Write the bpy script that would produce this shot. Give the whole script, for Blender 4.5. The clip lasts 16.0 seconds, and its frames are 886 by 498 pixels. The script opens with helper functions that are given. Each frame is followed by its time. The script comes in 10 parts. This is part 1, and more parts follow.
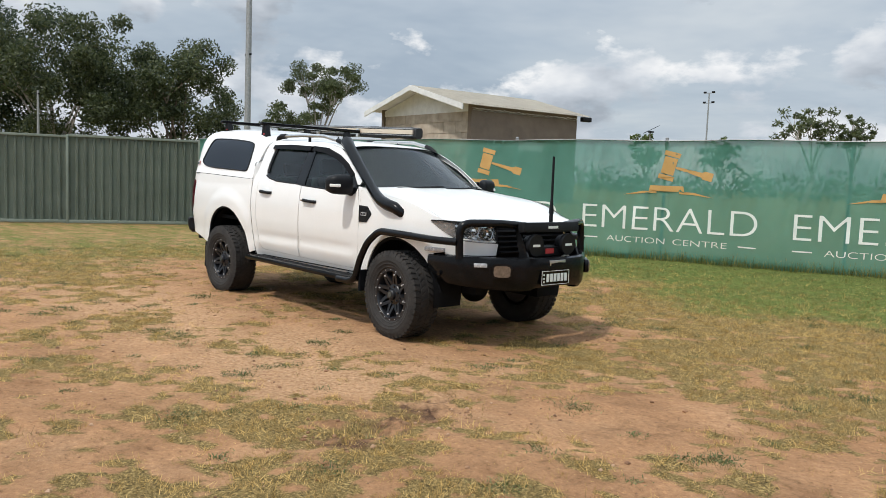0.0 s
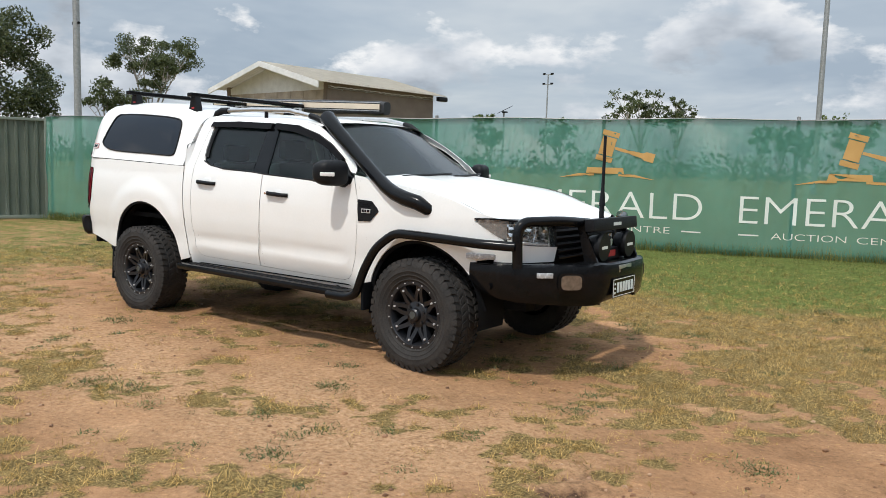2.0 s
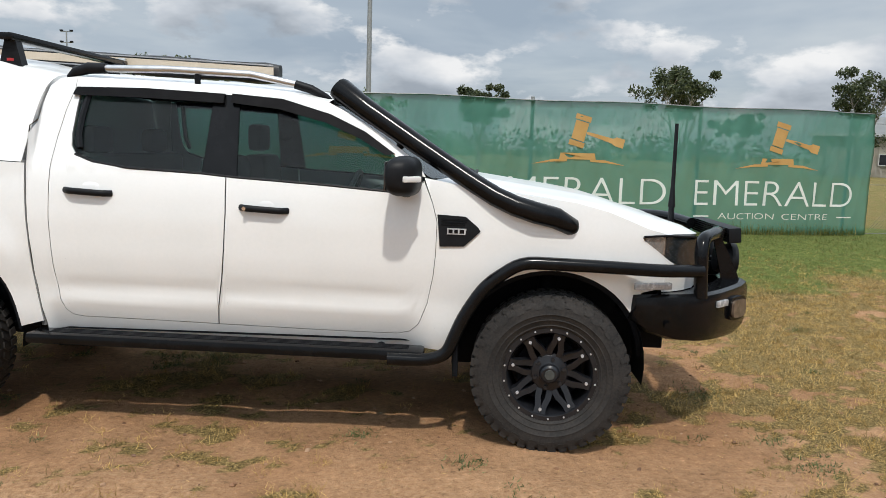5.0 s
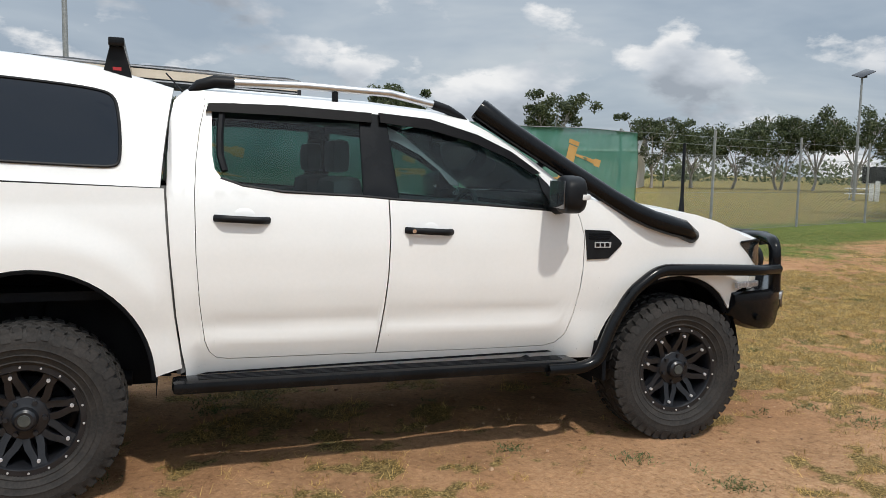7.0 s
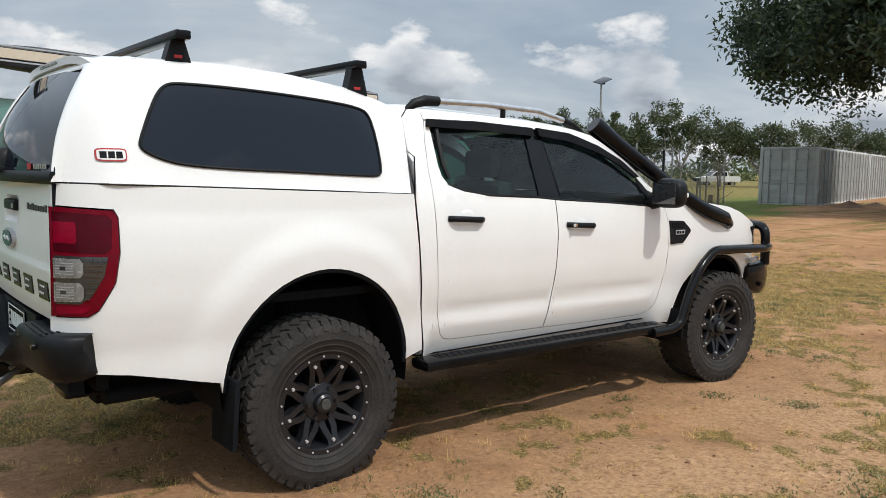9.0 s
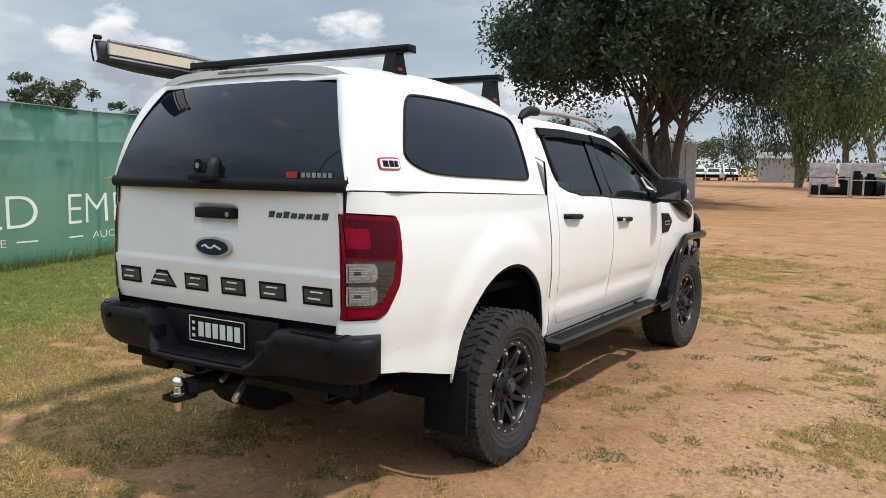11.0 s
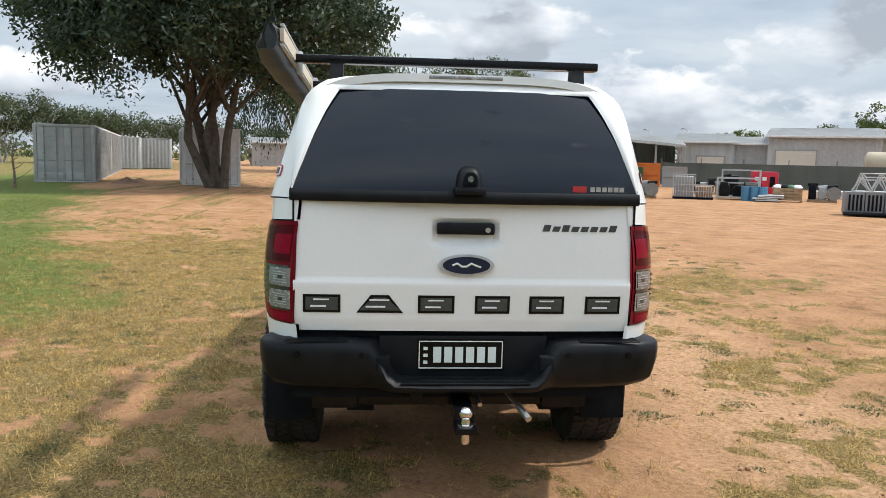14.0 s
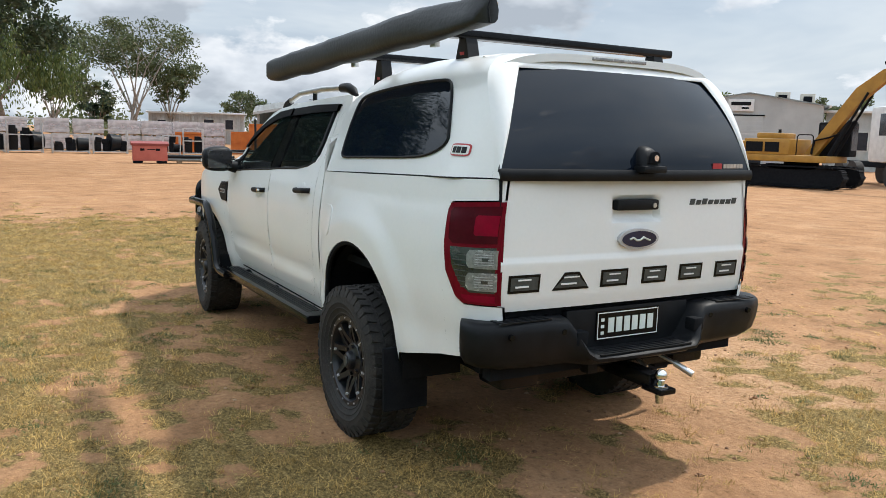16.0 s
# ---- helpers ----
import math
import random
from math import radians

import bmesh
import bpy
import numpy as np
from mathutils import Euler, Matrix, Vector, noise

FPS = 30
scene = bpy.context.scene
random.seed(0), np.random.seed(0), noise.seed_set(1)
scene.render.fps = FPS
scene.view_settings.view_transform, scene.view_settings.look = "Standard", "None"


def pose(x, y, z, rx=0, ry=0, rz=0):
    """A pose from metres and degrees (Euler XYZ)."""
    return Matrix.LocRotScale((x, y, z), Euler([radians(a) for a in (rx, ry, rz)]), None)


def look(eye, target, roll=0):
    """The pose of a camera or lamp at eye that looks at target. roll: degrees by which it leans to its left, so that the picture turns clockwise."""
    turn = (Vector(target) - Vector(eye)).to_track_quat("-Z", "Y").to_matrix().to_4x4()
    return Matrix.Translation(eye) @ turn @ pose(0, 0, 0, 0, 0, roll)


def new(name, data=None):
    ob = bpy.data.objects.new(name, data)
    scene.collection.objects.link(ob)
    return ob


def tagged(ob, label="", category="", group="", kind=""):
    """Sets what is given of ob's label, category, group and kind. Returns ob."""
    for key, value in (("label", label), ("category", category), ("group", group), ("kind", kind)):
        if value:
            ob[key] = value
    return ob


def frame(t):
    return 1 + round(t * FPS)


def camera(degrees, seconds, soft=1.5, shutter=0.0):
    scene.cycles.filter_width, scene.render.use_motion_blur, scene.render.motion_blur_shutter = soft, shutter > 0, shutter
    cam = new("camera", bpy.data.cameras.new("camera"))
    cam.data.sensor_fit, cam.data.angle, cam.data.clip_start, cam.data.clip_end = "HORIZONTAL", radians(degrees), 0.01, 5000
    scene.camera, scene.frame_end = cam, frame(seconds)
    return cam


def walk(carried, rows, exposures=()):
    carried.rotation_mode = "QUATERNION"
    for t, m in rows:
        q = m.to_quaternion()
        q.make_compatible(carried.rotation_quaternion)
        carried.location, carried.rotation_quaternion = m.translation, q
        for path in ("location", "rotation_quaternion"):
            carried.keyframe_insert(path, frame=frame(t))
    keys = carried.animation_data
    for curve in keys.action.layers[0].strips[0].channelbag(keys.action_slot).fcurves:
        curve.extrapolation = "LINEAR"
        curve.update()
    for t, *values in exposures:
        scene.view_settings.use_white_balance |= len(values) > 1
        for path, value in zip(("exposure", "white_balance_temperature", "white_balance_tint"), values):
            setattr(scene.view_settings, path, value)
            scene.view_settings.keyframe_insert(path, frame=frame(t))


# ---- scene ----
cam = camera(58.2, 16.0, soft=0.4)
PATH = [
    (0, (7.101, -5.37, 1.442), (5.635, -4.021, 1.265), 2.2),
    (0.5, (6.758, -5.241, 1.441), (5.323, -3.862, 1.242), 1.7),
    (1, (6.248, -5.204, 1.427), (4.877, -3.763, 1.216), 1.3),
    (1.5, (5.6, -5.266, 1.426), (4.335, -3.732, 1.213), 1.5),
    (2, (4.92, -5.228, 1.43), (3.762, -3.611, 1.219), 1.7),
    (2.5, (4.33, -5.176, 1.487), (3.273, -3.494, 1.258), 1.6),
    (3, (3.743, -5.122, 1.489), (2.808, -3.371, 1.245), 1.3),
    (3.5, (3.053, -5.064, 1.49), (2.312, -3.225, 1.224), 1.3),
    (6, (0.064, -4.593, 1.485), (0.408, -2.637, 1.248), 1.6),
    (6.5, (-0.5, -4.546, 1.466), (0.013, -2.625, 1.253), 1.4),
    (7, (-1.091, -4.522, 1.46), (-0.411, -2.652, 1.26), 1.2),
    (7.5, (-1.65, -4.501, 1.465), (-0.813, -2.695, 1.271), 1.0),
    (8, (-2.256, -4.385, 1.483), (-1.276, -2.653, 1.28), 1.0),
    (8.5, (-2.855, -4.307, 1.486), (-1.745, -2.655, 1.284), 0.9),
    (9, (-3.418, -4.077, 1.474), (-2.184, -2.516, 1.276), 0.8),
    (9.5, (-4.004, -3.87, 1.474), (-2.645, -2.416, 1.279), 0.8),
    (10, (-4.469, -3.546, 1.47), (-2.983, -2.22, 1.28), 0.6),
    (12.5, (-5.915, -1.275, 1.600), (-4.005, -0.742, 1.358), 1.2),
    (13, (-6.056, -0.720, 1.616), (-4.092, -0.430, 1.372), 1.3),
    (13.5, (-6.040, -0.210, 1.605), (-4.050, -0.146, 1.367), 1.3),
    (14, (-6.018, 0.372, 1.584), (-4.034, 0.208, 1.356), 1.3),
    (14.5, (-5.935, 0.948, 1.550), (-3.985, 0.567, 1.311), 1.4),
    (15, (-5.811, 1.477, 1.566), (-3.908, 0.905, 1.299), 1.4),
    (15.5, (-5.680, 2.030, 1.585), (-3.855, 1.256, 1.302), 1.5),
    (16, (-5.375, 2.505, 1.569), (-3.652, 1.528, 1.288), 1.65),
]
walk(cam, [(t, look(eye, target, roll)) for t, eye, target, roll in PATH],
     [(0.0, 0.04), (3.5, 0.02), (6.0, -0.11), (10.0, -0.05), (12.5, 0.27), (16.0, 0.33)])

# ---- light ----
world = bpy.data.worlds.new("sky_world")
scene.world = world
world.use_nodes = True
SUN_WAY = Vector((0.06, -0.62, 1.0)).normalized()
sun_elev = math.asin(SUN_WAY.z)
sun_turn = math.atan2(SUN_WAY.x, SUN_WAY.y)


def build_sky():
    nt = world.node_tree
    nt.nodes.clear()
    n, l = nt.nodes.new, nt.links.new
    out = n("ShaderNodeOutputWorld")
    sky = n("ShaderNodeTexSky")
    sky.sky_type = "NISHITA"
    sky.sun_disc = False
    sky.sun_elevation = sun_elev
    sky.sun_rotation = sun_turn
    sky.dust_density = 2.0
    bg_sky = n("ShaderNodeBackground")
    bg_sky.inputs[1].default_value = 0.10
    l(sky.outputs[0], bg_sky.inputs[0])
    co = n("ShaderNodeTexCoord")
    sep = n("ShaderNodeSeparateXYZ")
    l(co.outputs["Generated"], sep.inputs[0])
    # flat cloud sheet: the direction laid out on a plane overhead
    zz = n("ShaderNodeMath"); zz.operation = "MAXIMUM"; zz.inputs[1].default_value = 0.0
    l(sep.outputs[2], zz.inputs[0])
    za = n("ShaderNodeMath"); za.operation = "ADD"; za.inputs[1].default_value = 0.13
    l(zz.outputs[0], za.inputs[0])
    dx = n("ShaderNodeMath"); dx.operation = "DIVIDE"
    dy = n("ShaderNodeMath"); dy.operation = "DIVIDE"
    l(sep.outputs[0], dx.inputs[0]); l(za.outputs[0], dx.inputs[1])
    l(sep.outputs[1], dy.inputs[0]); l(za.outputs[0], dy.inputs[1])
    com = n("ShaderNodeCombineXYZ")
    l(dx.outputs[0], com.inputs[0]); l(dy.outputs[0], com.inputs[1])

    def noise_node(scale, detail, rough, dist, off):
        m = n("ShaderNodeMapping")
        m.inputs["Location"].default_value = off
        l(com.outputs[0], m.inputs[0])
        t = n("ShaderNodeTexNoise")
        t.inputs["Scale"].default_value = scale
        t.inputs["Detail"].default_value = detail
        t.inputs["Roughness"].default_value = rough
        t.inputs["Distortion"].default_value = dist
        l(m.outputs[0], t.inputs[0])
        return t.outputs[0]

    def ramp(src, stops):
        r = n("ShaderNodeValToRGB")
        r.color_ramp.elements[0].position, r.color_ramp.elements[0].color = stops[0][0], (*stops[0][1], 1)
        r.color_ramp.elements[1].position, r.color_ramp.elements[1].color = stops[-1][0], (*stops[-1][1], 1)
        for p, c in stops[1:-1]:
            e = r.color_ramp.elements.new(p)
            e.color = (*c, 1)
        l(src, r.inputs[0])
        return r.outputs[0]

    # high thin veil
    veil = ramp(noise_node(0.55, 5, 0.6, 0.3, (3.1, 7.7, 0)), [(0.36, (0.385, 0.465, 0.56)), (0.5, (0.50, 0.575, 0.655)), (0.66, (0.645, 0.70, 0.745))])
    bg_veil = n("ShaderNodeBackground"); bg_veil.inputs[1].default_value = 0.95
    l(veil, bg_veil.inputs[0])
    veil_amt = ramp(noise_node(0.4, 4, 0.55, 0.2, (9.4, 1.2, 0)), [(0.25, (0.72,) * 3), (0.6, (0.95,) * 3)])
    mix1 = n("ShaderNodeMixShader")
    l(veil_amt, mix1.inputs[0]); l(bg_sky.outputs[0], mix1.inputs[1]); l(bg_veil.outputs[0], mix1.inputs[2])
    # cumulus, bright tops and grey bases, on the direction itself
    puff_map = n("ShaderNodeMapping")
    puff_map.inputs["Scale"].default_value = (1.0, 1.0, 2.1)
    puff_map.inputs["Location"].default_value = (0.35, 0.8, 0.0)
    l(co.outputs["Generated"], puff_map.inputs[0])
    puff = n("ShaderNodeTexNoise")
    puff.inputs["Scale"].default_value = 5.6; puff.inputs["Detail"].default_value = 9; puff.inputs["Roughness"].default_value = 0.56
    l(puff_map.outputs[0], puff.inputs[0])
    low = n("ShaderNodeMapRange")
    low.inputs[1].default_value = 0.02; low.inputs[2].default_value = 0.40; low.inputs[3].default_value = 0.075; low.inputs[4].default_value = -0.09
    l(sep.outputs[2], low.inputs[0])
    add = n("ShaderNodeMath"); add.operation = "ADD"
    l(puff.outputs[0], add.inputs[0]); l(low.outputs[0], add.inputs[1])
    cover = ramp(add.outputs[0], [(0.535, (0, 0, 0)), (0.60, (0.9, 0.9, 0.9))])
    up_map = n("ShaderNodeMapping")
    up_map.inputs["Scale"].default_value = (1.0, 1.0, 2.1)
    up_map.inputs["Location"].default_value = (0.35, 0.8, 0.075)
    l(co.outputs["Generated"], up_map.inputs[0])
    above = n("ShaderNodeTexNoise")
    above.inputs["Scale"].default_value = 5.6; above.inputs["Detail"].default_value = 5; above.inputs["Roughness"].default_value = 0.5
    l(up_map.outputs[0], above.inputs[0])
    tone = ramp(above.outputs[0], [(0.40, (1.0, 1.0, 1.0)), (0.53, (0.63, 0.675, 0.735)), (0.64, (0.37, 0.415, 0.475))])
    bg_puff = n("ShaderNodeBackground"); bg_puff.inputs[1].default_value = 0.95
    l(tone, bg_puff.inputs[0])
    mix2 = n("ShaderNodeMixShader")
    l(cover, mix2.inputs[0]); l(mix1.outputs[0], mix2.inputs[1]); l(bg_puff.outputs[0], mix2.inputs[2])
    # a cloudy sky grows brighter towards the zenith
    zen = n("ShaderNodeMapRange")
    zen.interpolation_type = "SMOOTHSTEP"
    zen.inputs[1].default_value = 0.20; zen.inputs[2].default_value = 0.46; zen.inputs[3].default_value = 0.97; zen.inputs[4].default_value = 2.12
    l(sep.outputs[2], zen.inputs[0])
    for b in (bg_veil, bg_puff):
        l(zen.outputs[0], b.inputs[1])
    l(mix2.outputs[0], out.inputs[0])


build_sky()
sun_data = bpy.data.lights.new("sun", "SUN")
sun_data.energy, sun_data.angle, sun_data.color = 2.95, radians(2.0), (1.0, 0.955, 0.88)
sun = new("sun", sun_data)
sun.matrix_world = look(SUN_WAY * 50, (0, 0, 0))

# ---- materials ----


def mat_base(name):
    m = bpy.data.materials.new(name)
    m.use_nodes = True
    return m, m.node_tree, m.node_tree.nodes["Principled BSDF"]


def mottled(name, c1, c2, scale=8.0, rough=0.6, metal=0.0, bump=0.1, fine=120.0, rough2=None, spec=0.5, coat=0.0):
    """Two tones mixed by broad and fine noise, with a small relief."""
    m, nt, b = mat_base(name)
    n, l = nt.nodes.new, nt.links.new
    co = n("ShaderNodeTexCoord")
    t1 = n("ShaderNodeTexNoise"); t1.inputs["Scale"].default_value = scale; t1.inputs["Detail"].default_value = 6
    t2 = n("ShaderNodeTexNoise"); t2.inputs["Scale"].default_value = fine; t2.inputs["Detail"].default_value = 3
    l(co.outputs["Object"], t1.inputs[0]); l(co.outputs["Object"], t2.inputs[0])
    av = n("ShaderNodeMath"); av.operation = "MULTIPLY_ADD"; av.inputs[1].default_value = 0.65
    sc = n("ShaderNodeMath"); sc.operation = "MULTIPLY"; sc.inputs[1].default_value = 0.35
    l(t2.outputs[0], sc.inputs[0]); l(t1.outputs[0], av.inputs[0]); l(sc.outputs[0], av.inputs[2])
    r = n("ShaderNodeValToRGB")
    r.color_ramp.elements[0].position, r.color_ramp.elements[1].position = 0.34, 0.66
    r.color_ramp.elements[0].color, r.color_ramp.elements[1].color = (*c1, 1), (*c2, 1)
    l(av.outputs[0], r.inputs[0]); l(r.outputs[0], b.inputs["Base Color"])
    mr = n("ShaderNodeMapRange")
    mr.inputs[3].default_value, mr.inputs[4].default_value = rough, rough2 if rough2 is not None else min(1, rough + 0.12)
    l(t1.outputs[0], mr.inputs[0]); l(mr.outputs[0], b.inputs["Roughness"])
    b.inputs["Metallic"].default_value = metal
    b.inputs["Specular IOR Level"].default_value = spec
    if coat:
        b.inputs["Coat Weight"].default_value = coat
        b.inputs["Coat Roughness"].default_value = 0.04
    if bump:
        bp = n("ShaderNodeBump"); bp.inputs["Strength"].default_value = bump; bp.inputs["Distance"].default_value = 0.01
        l(av.outputs[0], bp.inputs["Height"]); l(bp.outputs[0], b.inputs["Normal"])
    return m


def leaf_mat(name, c1, c2, c3, tone=False):
    """Three tones, spread over the separate leaves, or by the mesh's own tone from bunch to bunch."""
    m, nt, b = mat_base(name)
    n, l = nt.nodes.new, nt.links.new
    g = n("ShaderNodeAttribute") if tone else n("ShaderNodeNewGeometry")
    if tone:
        g.attribute_name = "tone"
    r = n("ShaderNodeValToRGB")
    r.color_ramp.elements[0].color, r.color_ramp.elements[1].color = (*c1, 1), (*c3, 1)
    e = r.color_ramp.elements.new(0.55); e.color = (*c2, 1)
    l(g.outputs["Fac" if tone else "Random Per Island"], r.inputs[0]); l(r.outputs[0], b.inputs["Base Color"])
    b.inputs["Roughness"].default_value = 0.55
    tr = n("ShaderNodeBsdfTranslucent"); l(r.outputs[0], tr.inputs[0])
    mx = n("ShaderNodeMixShader"); mx.inputs[0].default_value = 0.38
    l(b.outputs[0], mx.inputs[1]); l(tr.outputs[0], mx.inputs[2])
    l(mx.outputs[0], nt.nodes["Material Output"].inputs[0])
    return m


def ground_mat():
    m, nt, b = mat_base("ground_soil_grass")
    n, l = nt.nodes.new, nt.links.new
    co = n("ShaderNodeTexCoord")

    def ns(scale, detail=6, rough=0.6):
        t = n("ShaderNodeTexNoise")
        t.inputs["Scale"].default_value, t.inputs["Detail"].default_value, t.inputs["Roughness"].default_value = scale, detail, rough
        l(co.outputs["Object"], t.inputs[0])
        return t.outputs[0]

    def ramp(src, stops):
        r = n("ShaderNodeValToRGB")
        r.color_ramp.elements[0].position, r.color_ramp.elements[0].color = stops[0][0], (*stops[0][1], 1)
        r.color_ramp.elements[1].position, r.color_ramp.elements[1].color = stops[-1][0], (*stops[-1][1], 1)
        for p, c in stops[1:-1]:
            e = r.color_ramp.elements.new(p); e.color = (*c, 1)
        l(src, r.inputs[0])
        return r.outputs[0]

    def mix(fac, a, c):
        k = n("ShaderNodeMix"); k.data_type = "RGBA"
        l(fac, k.inputs[0]); l(a, k.inputs[6]); l(c, k.inputs[7])
        return k.outputs[2]

    soil = ramp(ns(0.9, 8, 0.65), [(0.3, (0.258, 0.135, 0.067)), (0.5, (0.380, 0.212, 0.110)), (0.7, (0.49, 0.308, 0.178))])
    grit = ramp(ns(38, 8, 0.8), [(0.30, (0.09, 0.045, 0.023)), (0.44, (0.305, 0.163, 0.083)), (0.60, (0.378, 0.213, 0.115)), (0.70, (0.57, 0.375, 0.235))])
    k1 = n("ShaderNodeMix"); k1.data_type = "RGBA"; k1.inputs[0].default_value = 0.5
    l(soil, k1.inputs[6]); l(grit, k1.inputs[7])
    stain = ramp(ns(1.9, 7, 0.7), [(0.30, (0.60, 0.57, 0.54)), (0.46, (0.98, 0.97, 0.96)), (0.7, (1.25, 1.24, 1.22))])
    k2 = n("ShaderNodeMix"); k2.data_type = "RGBA"; k2.blend_type = "MULTIPLY"; k2.inputs[0].default_value = 1.0
    l(k1.outputs[2], k2.inputs[6]); l(stain, k2.inputs[7])
    sandy = ramp(ns(30, 8, 0.75), [(0.32, (0.20, 0.110, 0.056)), (0.48, (0.425, 0.250, 0.135)), (0.68, (0.55, 0.360, 0.215))])
    at4 = n("ShaderNodeAttribute"); at4.attribute_name = "worn"
    bare = mix(at4.outputs["Fac"], k2.outputs[2], sandy)
    straw = ramp(ns(60, 8, 0.85), [(0.38, (0.042, 0.032, 0.013)), (0.5, (0.19, 0.132, 0.050)), (0.64, (0.54, 0.395, 0.165))])
    green = ramp(ns(14, 8, 0.7), [(0.3, (0.050, 0.070, 0.015)), (0.55, (0.130, 0.160, 0.038)), (0.75, (0.27, 0.255, 0.090))])
    at1 = n("ShaderNodeAttribute"); at1.attribute_name = "cover"
    at2 = n("ShaderNodeAttribute"); at2.attribute_name = "green"

    def edged(src, scale, amount):
        s = n("ShaderNodeMath"); s.operation = "SUBTRACT"; s.inputs[1].default_value = 0.5
        l(ns(scale, 8, 0.7), s.inputs[0])
        a = n("ShaderNodeMath"); a.operation = "MULTIPLY_ADD"; a.inputs[1].default_value = amount
        l(s.outputs[0], a.inputs[0]); l(src, a.inputs[2])
        r = n("ShaderNodeMapRange"); r.inputs[1].default_value = 0.30; r.inputs[2].default_value = 0.70
        l(a.outputs[0], r.inputs[0])
        return r.outputs[0]

    col = mix(edged(at1.outputs["Fac"], 11.0, 2.4), bare, straw)
    col = mix(edged(at2.outputs["Fac"], 3.0, 1.4), col, green)
    at3 = n("ShaderNodeAttribute"); at3.attribute_name = "damp"
    wet = ramp(ns(26, 8, 0.75), [(0.36, (0.050, 0.027, 0.017)), (0.52, (0.140, 0.078, 0.046)), (0.7, (0.27, 0.160, 0.095))])
    col = mix(edged(at3.outputs["Fac"], 9.0, 1.5), col, wet)
    fleck = ramp(ns(24, 9, 0.82), [(0.34, (0.48, 0.47, 0.46)), (0.45, (0.97, 0.97, 0.97)), (0.56, (1.08, 1.08, 1.08)), (0.66, (1.50, 1.50, 1.46))])
    k3 = n("ShaderNodeMix"); k3.data_type = "RGBA"; k3.blend_type = "MULTIPLY"; k3.inputs[0].default_value = 1.0
    l(col, k3.inputs[6]); l(fleck, k3.inputs[7])
    l(k3.outputs[2], b.inputs["Base Color"])
    b.inputs["Roughness"].default_value = 0.95
    b.inputs["Specular IOR Level"].default_value = 0.15
    bp = n("ShaderNodeBump"); bp.inputs["Strength"].default_value = 0.70; bp.inputs["Distance"].default_value = 0.05
    h = n("ShaderNodeMath"); h.operation = "MULTIPLY_ADD"; h.inputs[1].default_value = 0.7
    l(ns(30, 9, 0.8), h.inputs[0]); l(ns(7, 9, 0.7), h.inputs[2])
    l(h.outputs[0], bp.inputs["Height"]); l(bp.outputs[0], b.inputs["Normal"])
    return m


def tinted_glass(name, tint, rough=0.02, film=0.03, ior=1.5):
    """Dark pane: some light goes through, it mirrors its surroundings, and a grey film adds painted sky sheen."""
    m, nt, b = mat_base(name)
    n, l = nt.nodes.new, nt.links.new
    tr = n("ShaderNodeBsdfTransparent"); tr.inputs[0].default_value = (*tint, 1)
    gl = n("ShaderNodeBsdfGlossy"); gl.inputs["Roughness"].default_value = rough
    fr = n("ShaderNodeFresnel"); fr.inputs[0].default_value = ior
    mx = n("ShaderNodeMixShader")
    l(fr.outputs[0], mx.inputs[0]); l(tr.outputs[0], mx.inputs[1]); l(gl.outputs[0], mx.inputs[2])
    # bluish grey diffuse share stands in for sky reflected in the pane
    df = n("ShaderNodeBsdfDiffuse"); df.inputs[0].default_value = (0.30, 0.345, 0.36, 1)
    fl = n("ShaderNodeMixShader"); fl.inputs[0].default_value = film
    l(mx.outputs[0], fl.inputs[1]); l(df.outputs[0], fl.inputs[2])
    l(fl.outputs[0], nt.nodes["Material Output"].inputs[0])
    nt.nodes.remove(b)
    return m


M_GROUND = ground_mat()
M_PAINT = mottled("white_car_paint", (0.75, 0.755, 0.745), (0.79, 0.79, 0.78), 3.0, 0.28, 0, 0.0, 60, 0.36, 0.4, 0.4)
M_CANOPY = mottled("white_canopy_paint", (0.75, 0.755, 0.745), (0.79, 0.79, 0.78), 3.0, 0.26, 0, 0.0, 60, 0.32, 0.5, 0.5)
M_BLACK = mottled("black_plastic", (0.005, 0.0056, 0.0068), (0.011, 0.012, 0.014), 14, 0.42, 0, 0.10, 300, 0.52, 0.17)
M_GLOSS = mottled("glossy_black_plastic", (0.005, 0.005, 0.006), (0.010, 0.010, 0.011), 14, 0.40, 0, 0.03, 300, 0.48, 0.05)
M_STEEL_BLACK = mottled("black_powder_coat", (0.0028, 0.003, 0.0036), (0.0065, 0.007, 0.008), 9, 0.14, 0, 0.04, 250, 0.22, 0.20)
M_BOLT = mottled("bright_zinc_bolt", (0.40, 0.40, 0.41), (0.54, 0.54, 0.55), 30, 0.25, 0.2, 0.0, 200)
M_RIM = mottled("satin_black_alloy", (0.008, 0.009, 0.0115), (0.019, 0.020, 0.024), 20, 0.27, 0.2, 0.05, 200)
M_CHROME = mottled("chrome", (0.62, 0.62, 0.62), (0.78, 0.78, 0.78), 20, 0.10, 1.0, 0.0, 200, 0.2)
M_ALU = mottled("brushed_aluminium", (0.50, 0.50, 0.50), (0.66, 0.66, 0.66), 20, 0.30, 1.0, 0.05, 300)
M_GLASS = tinted_glass("tinted_car_glass", (0.34, 0.47, 0.47), film=0.014, ior=1.38)
M_SCREEN = tinted_glass("windscreen_glass", (0.62, 0.71, 0.69), film=0.03, ior=1.42)
M_CLEAR = tinted_glass("clear_lens", (0.95, 0.95, 0.95), 0.03, 0.02)
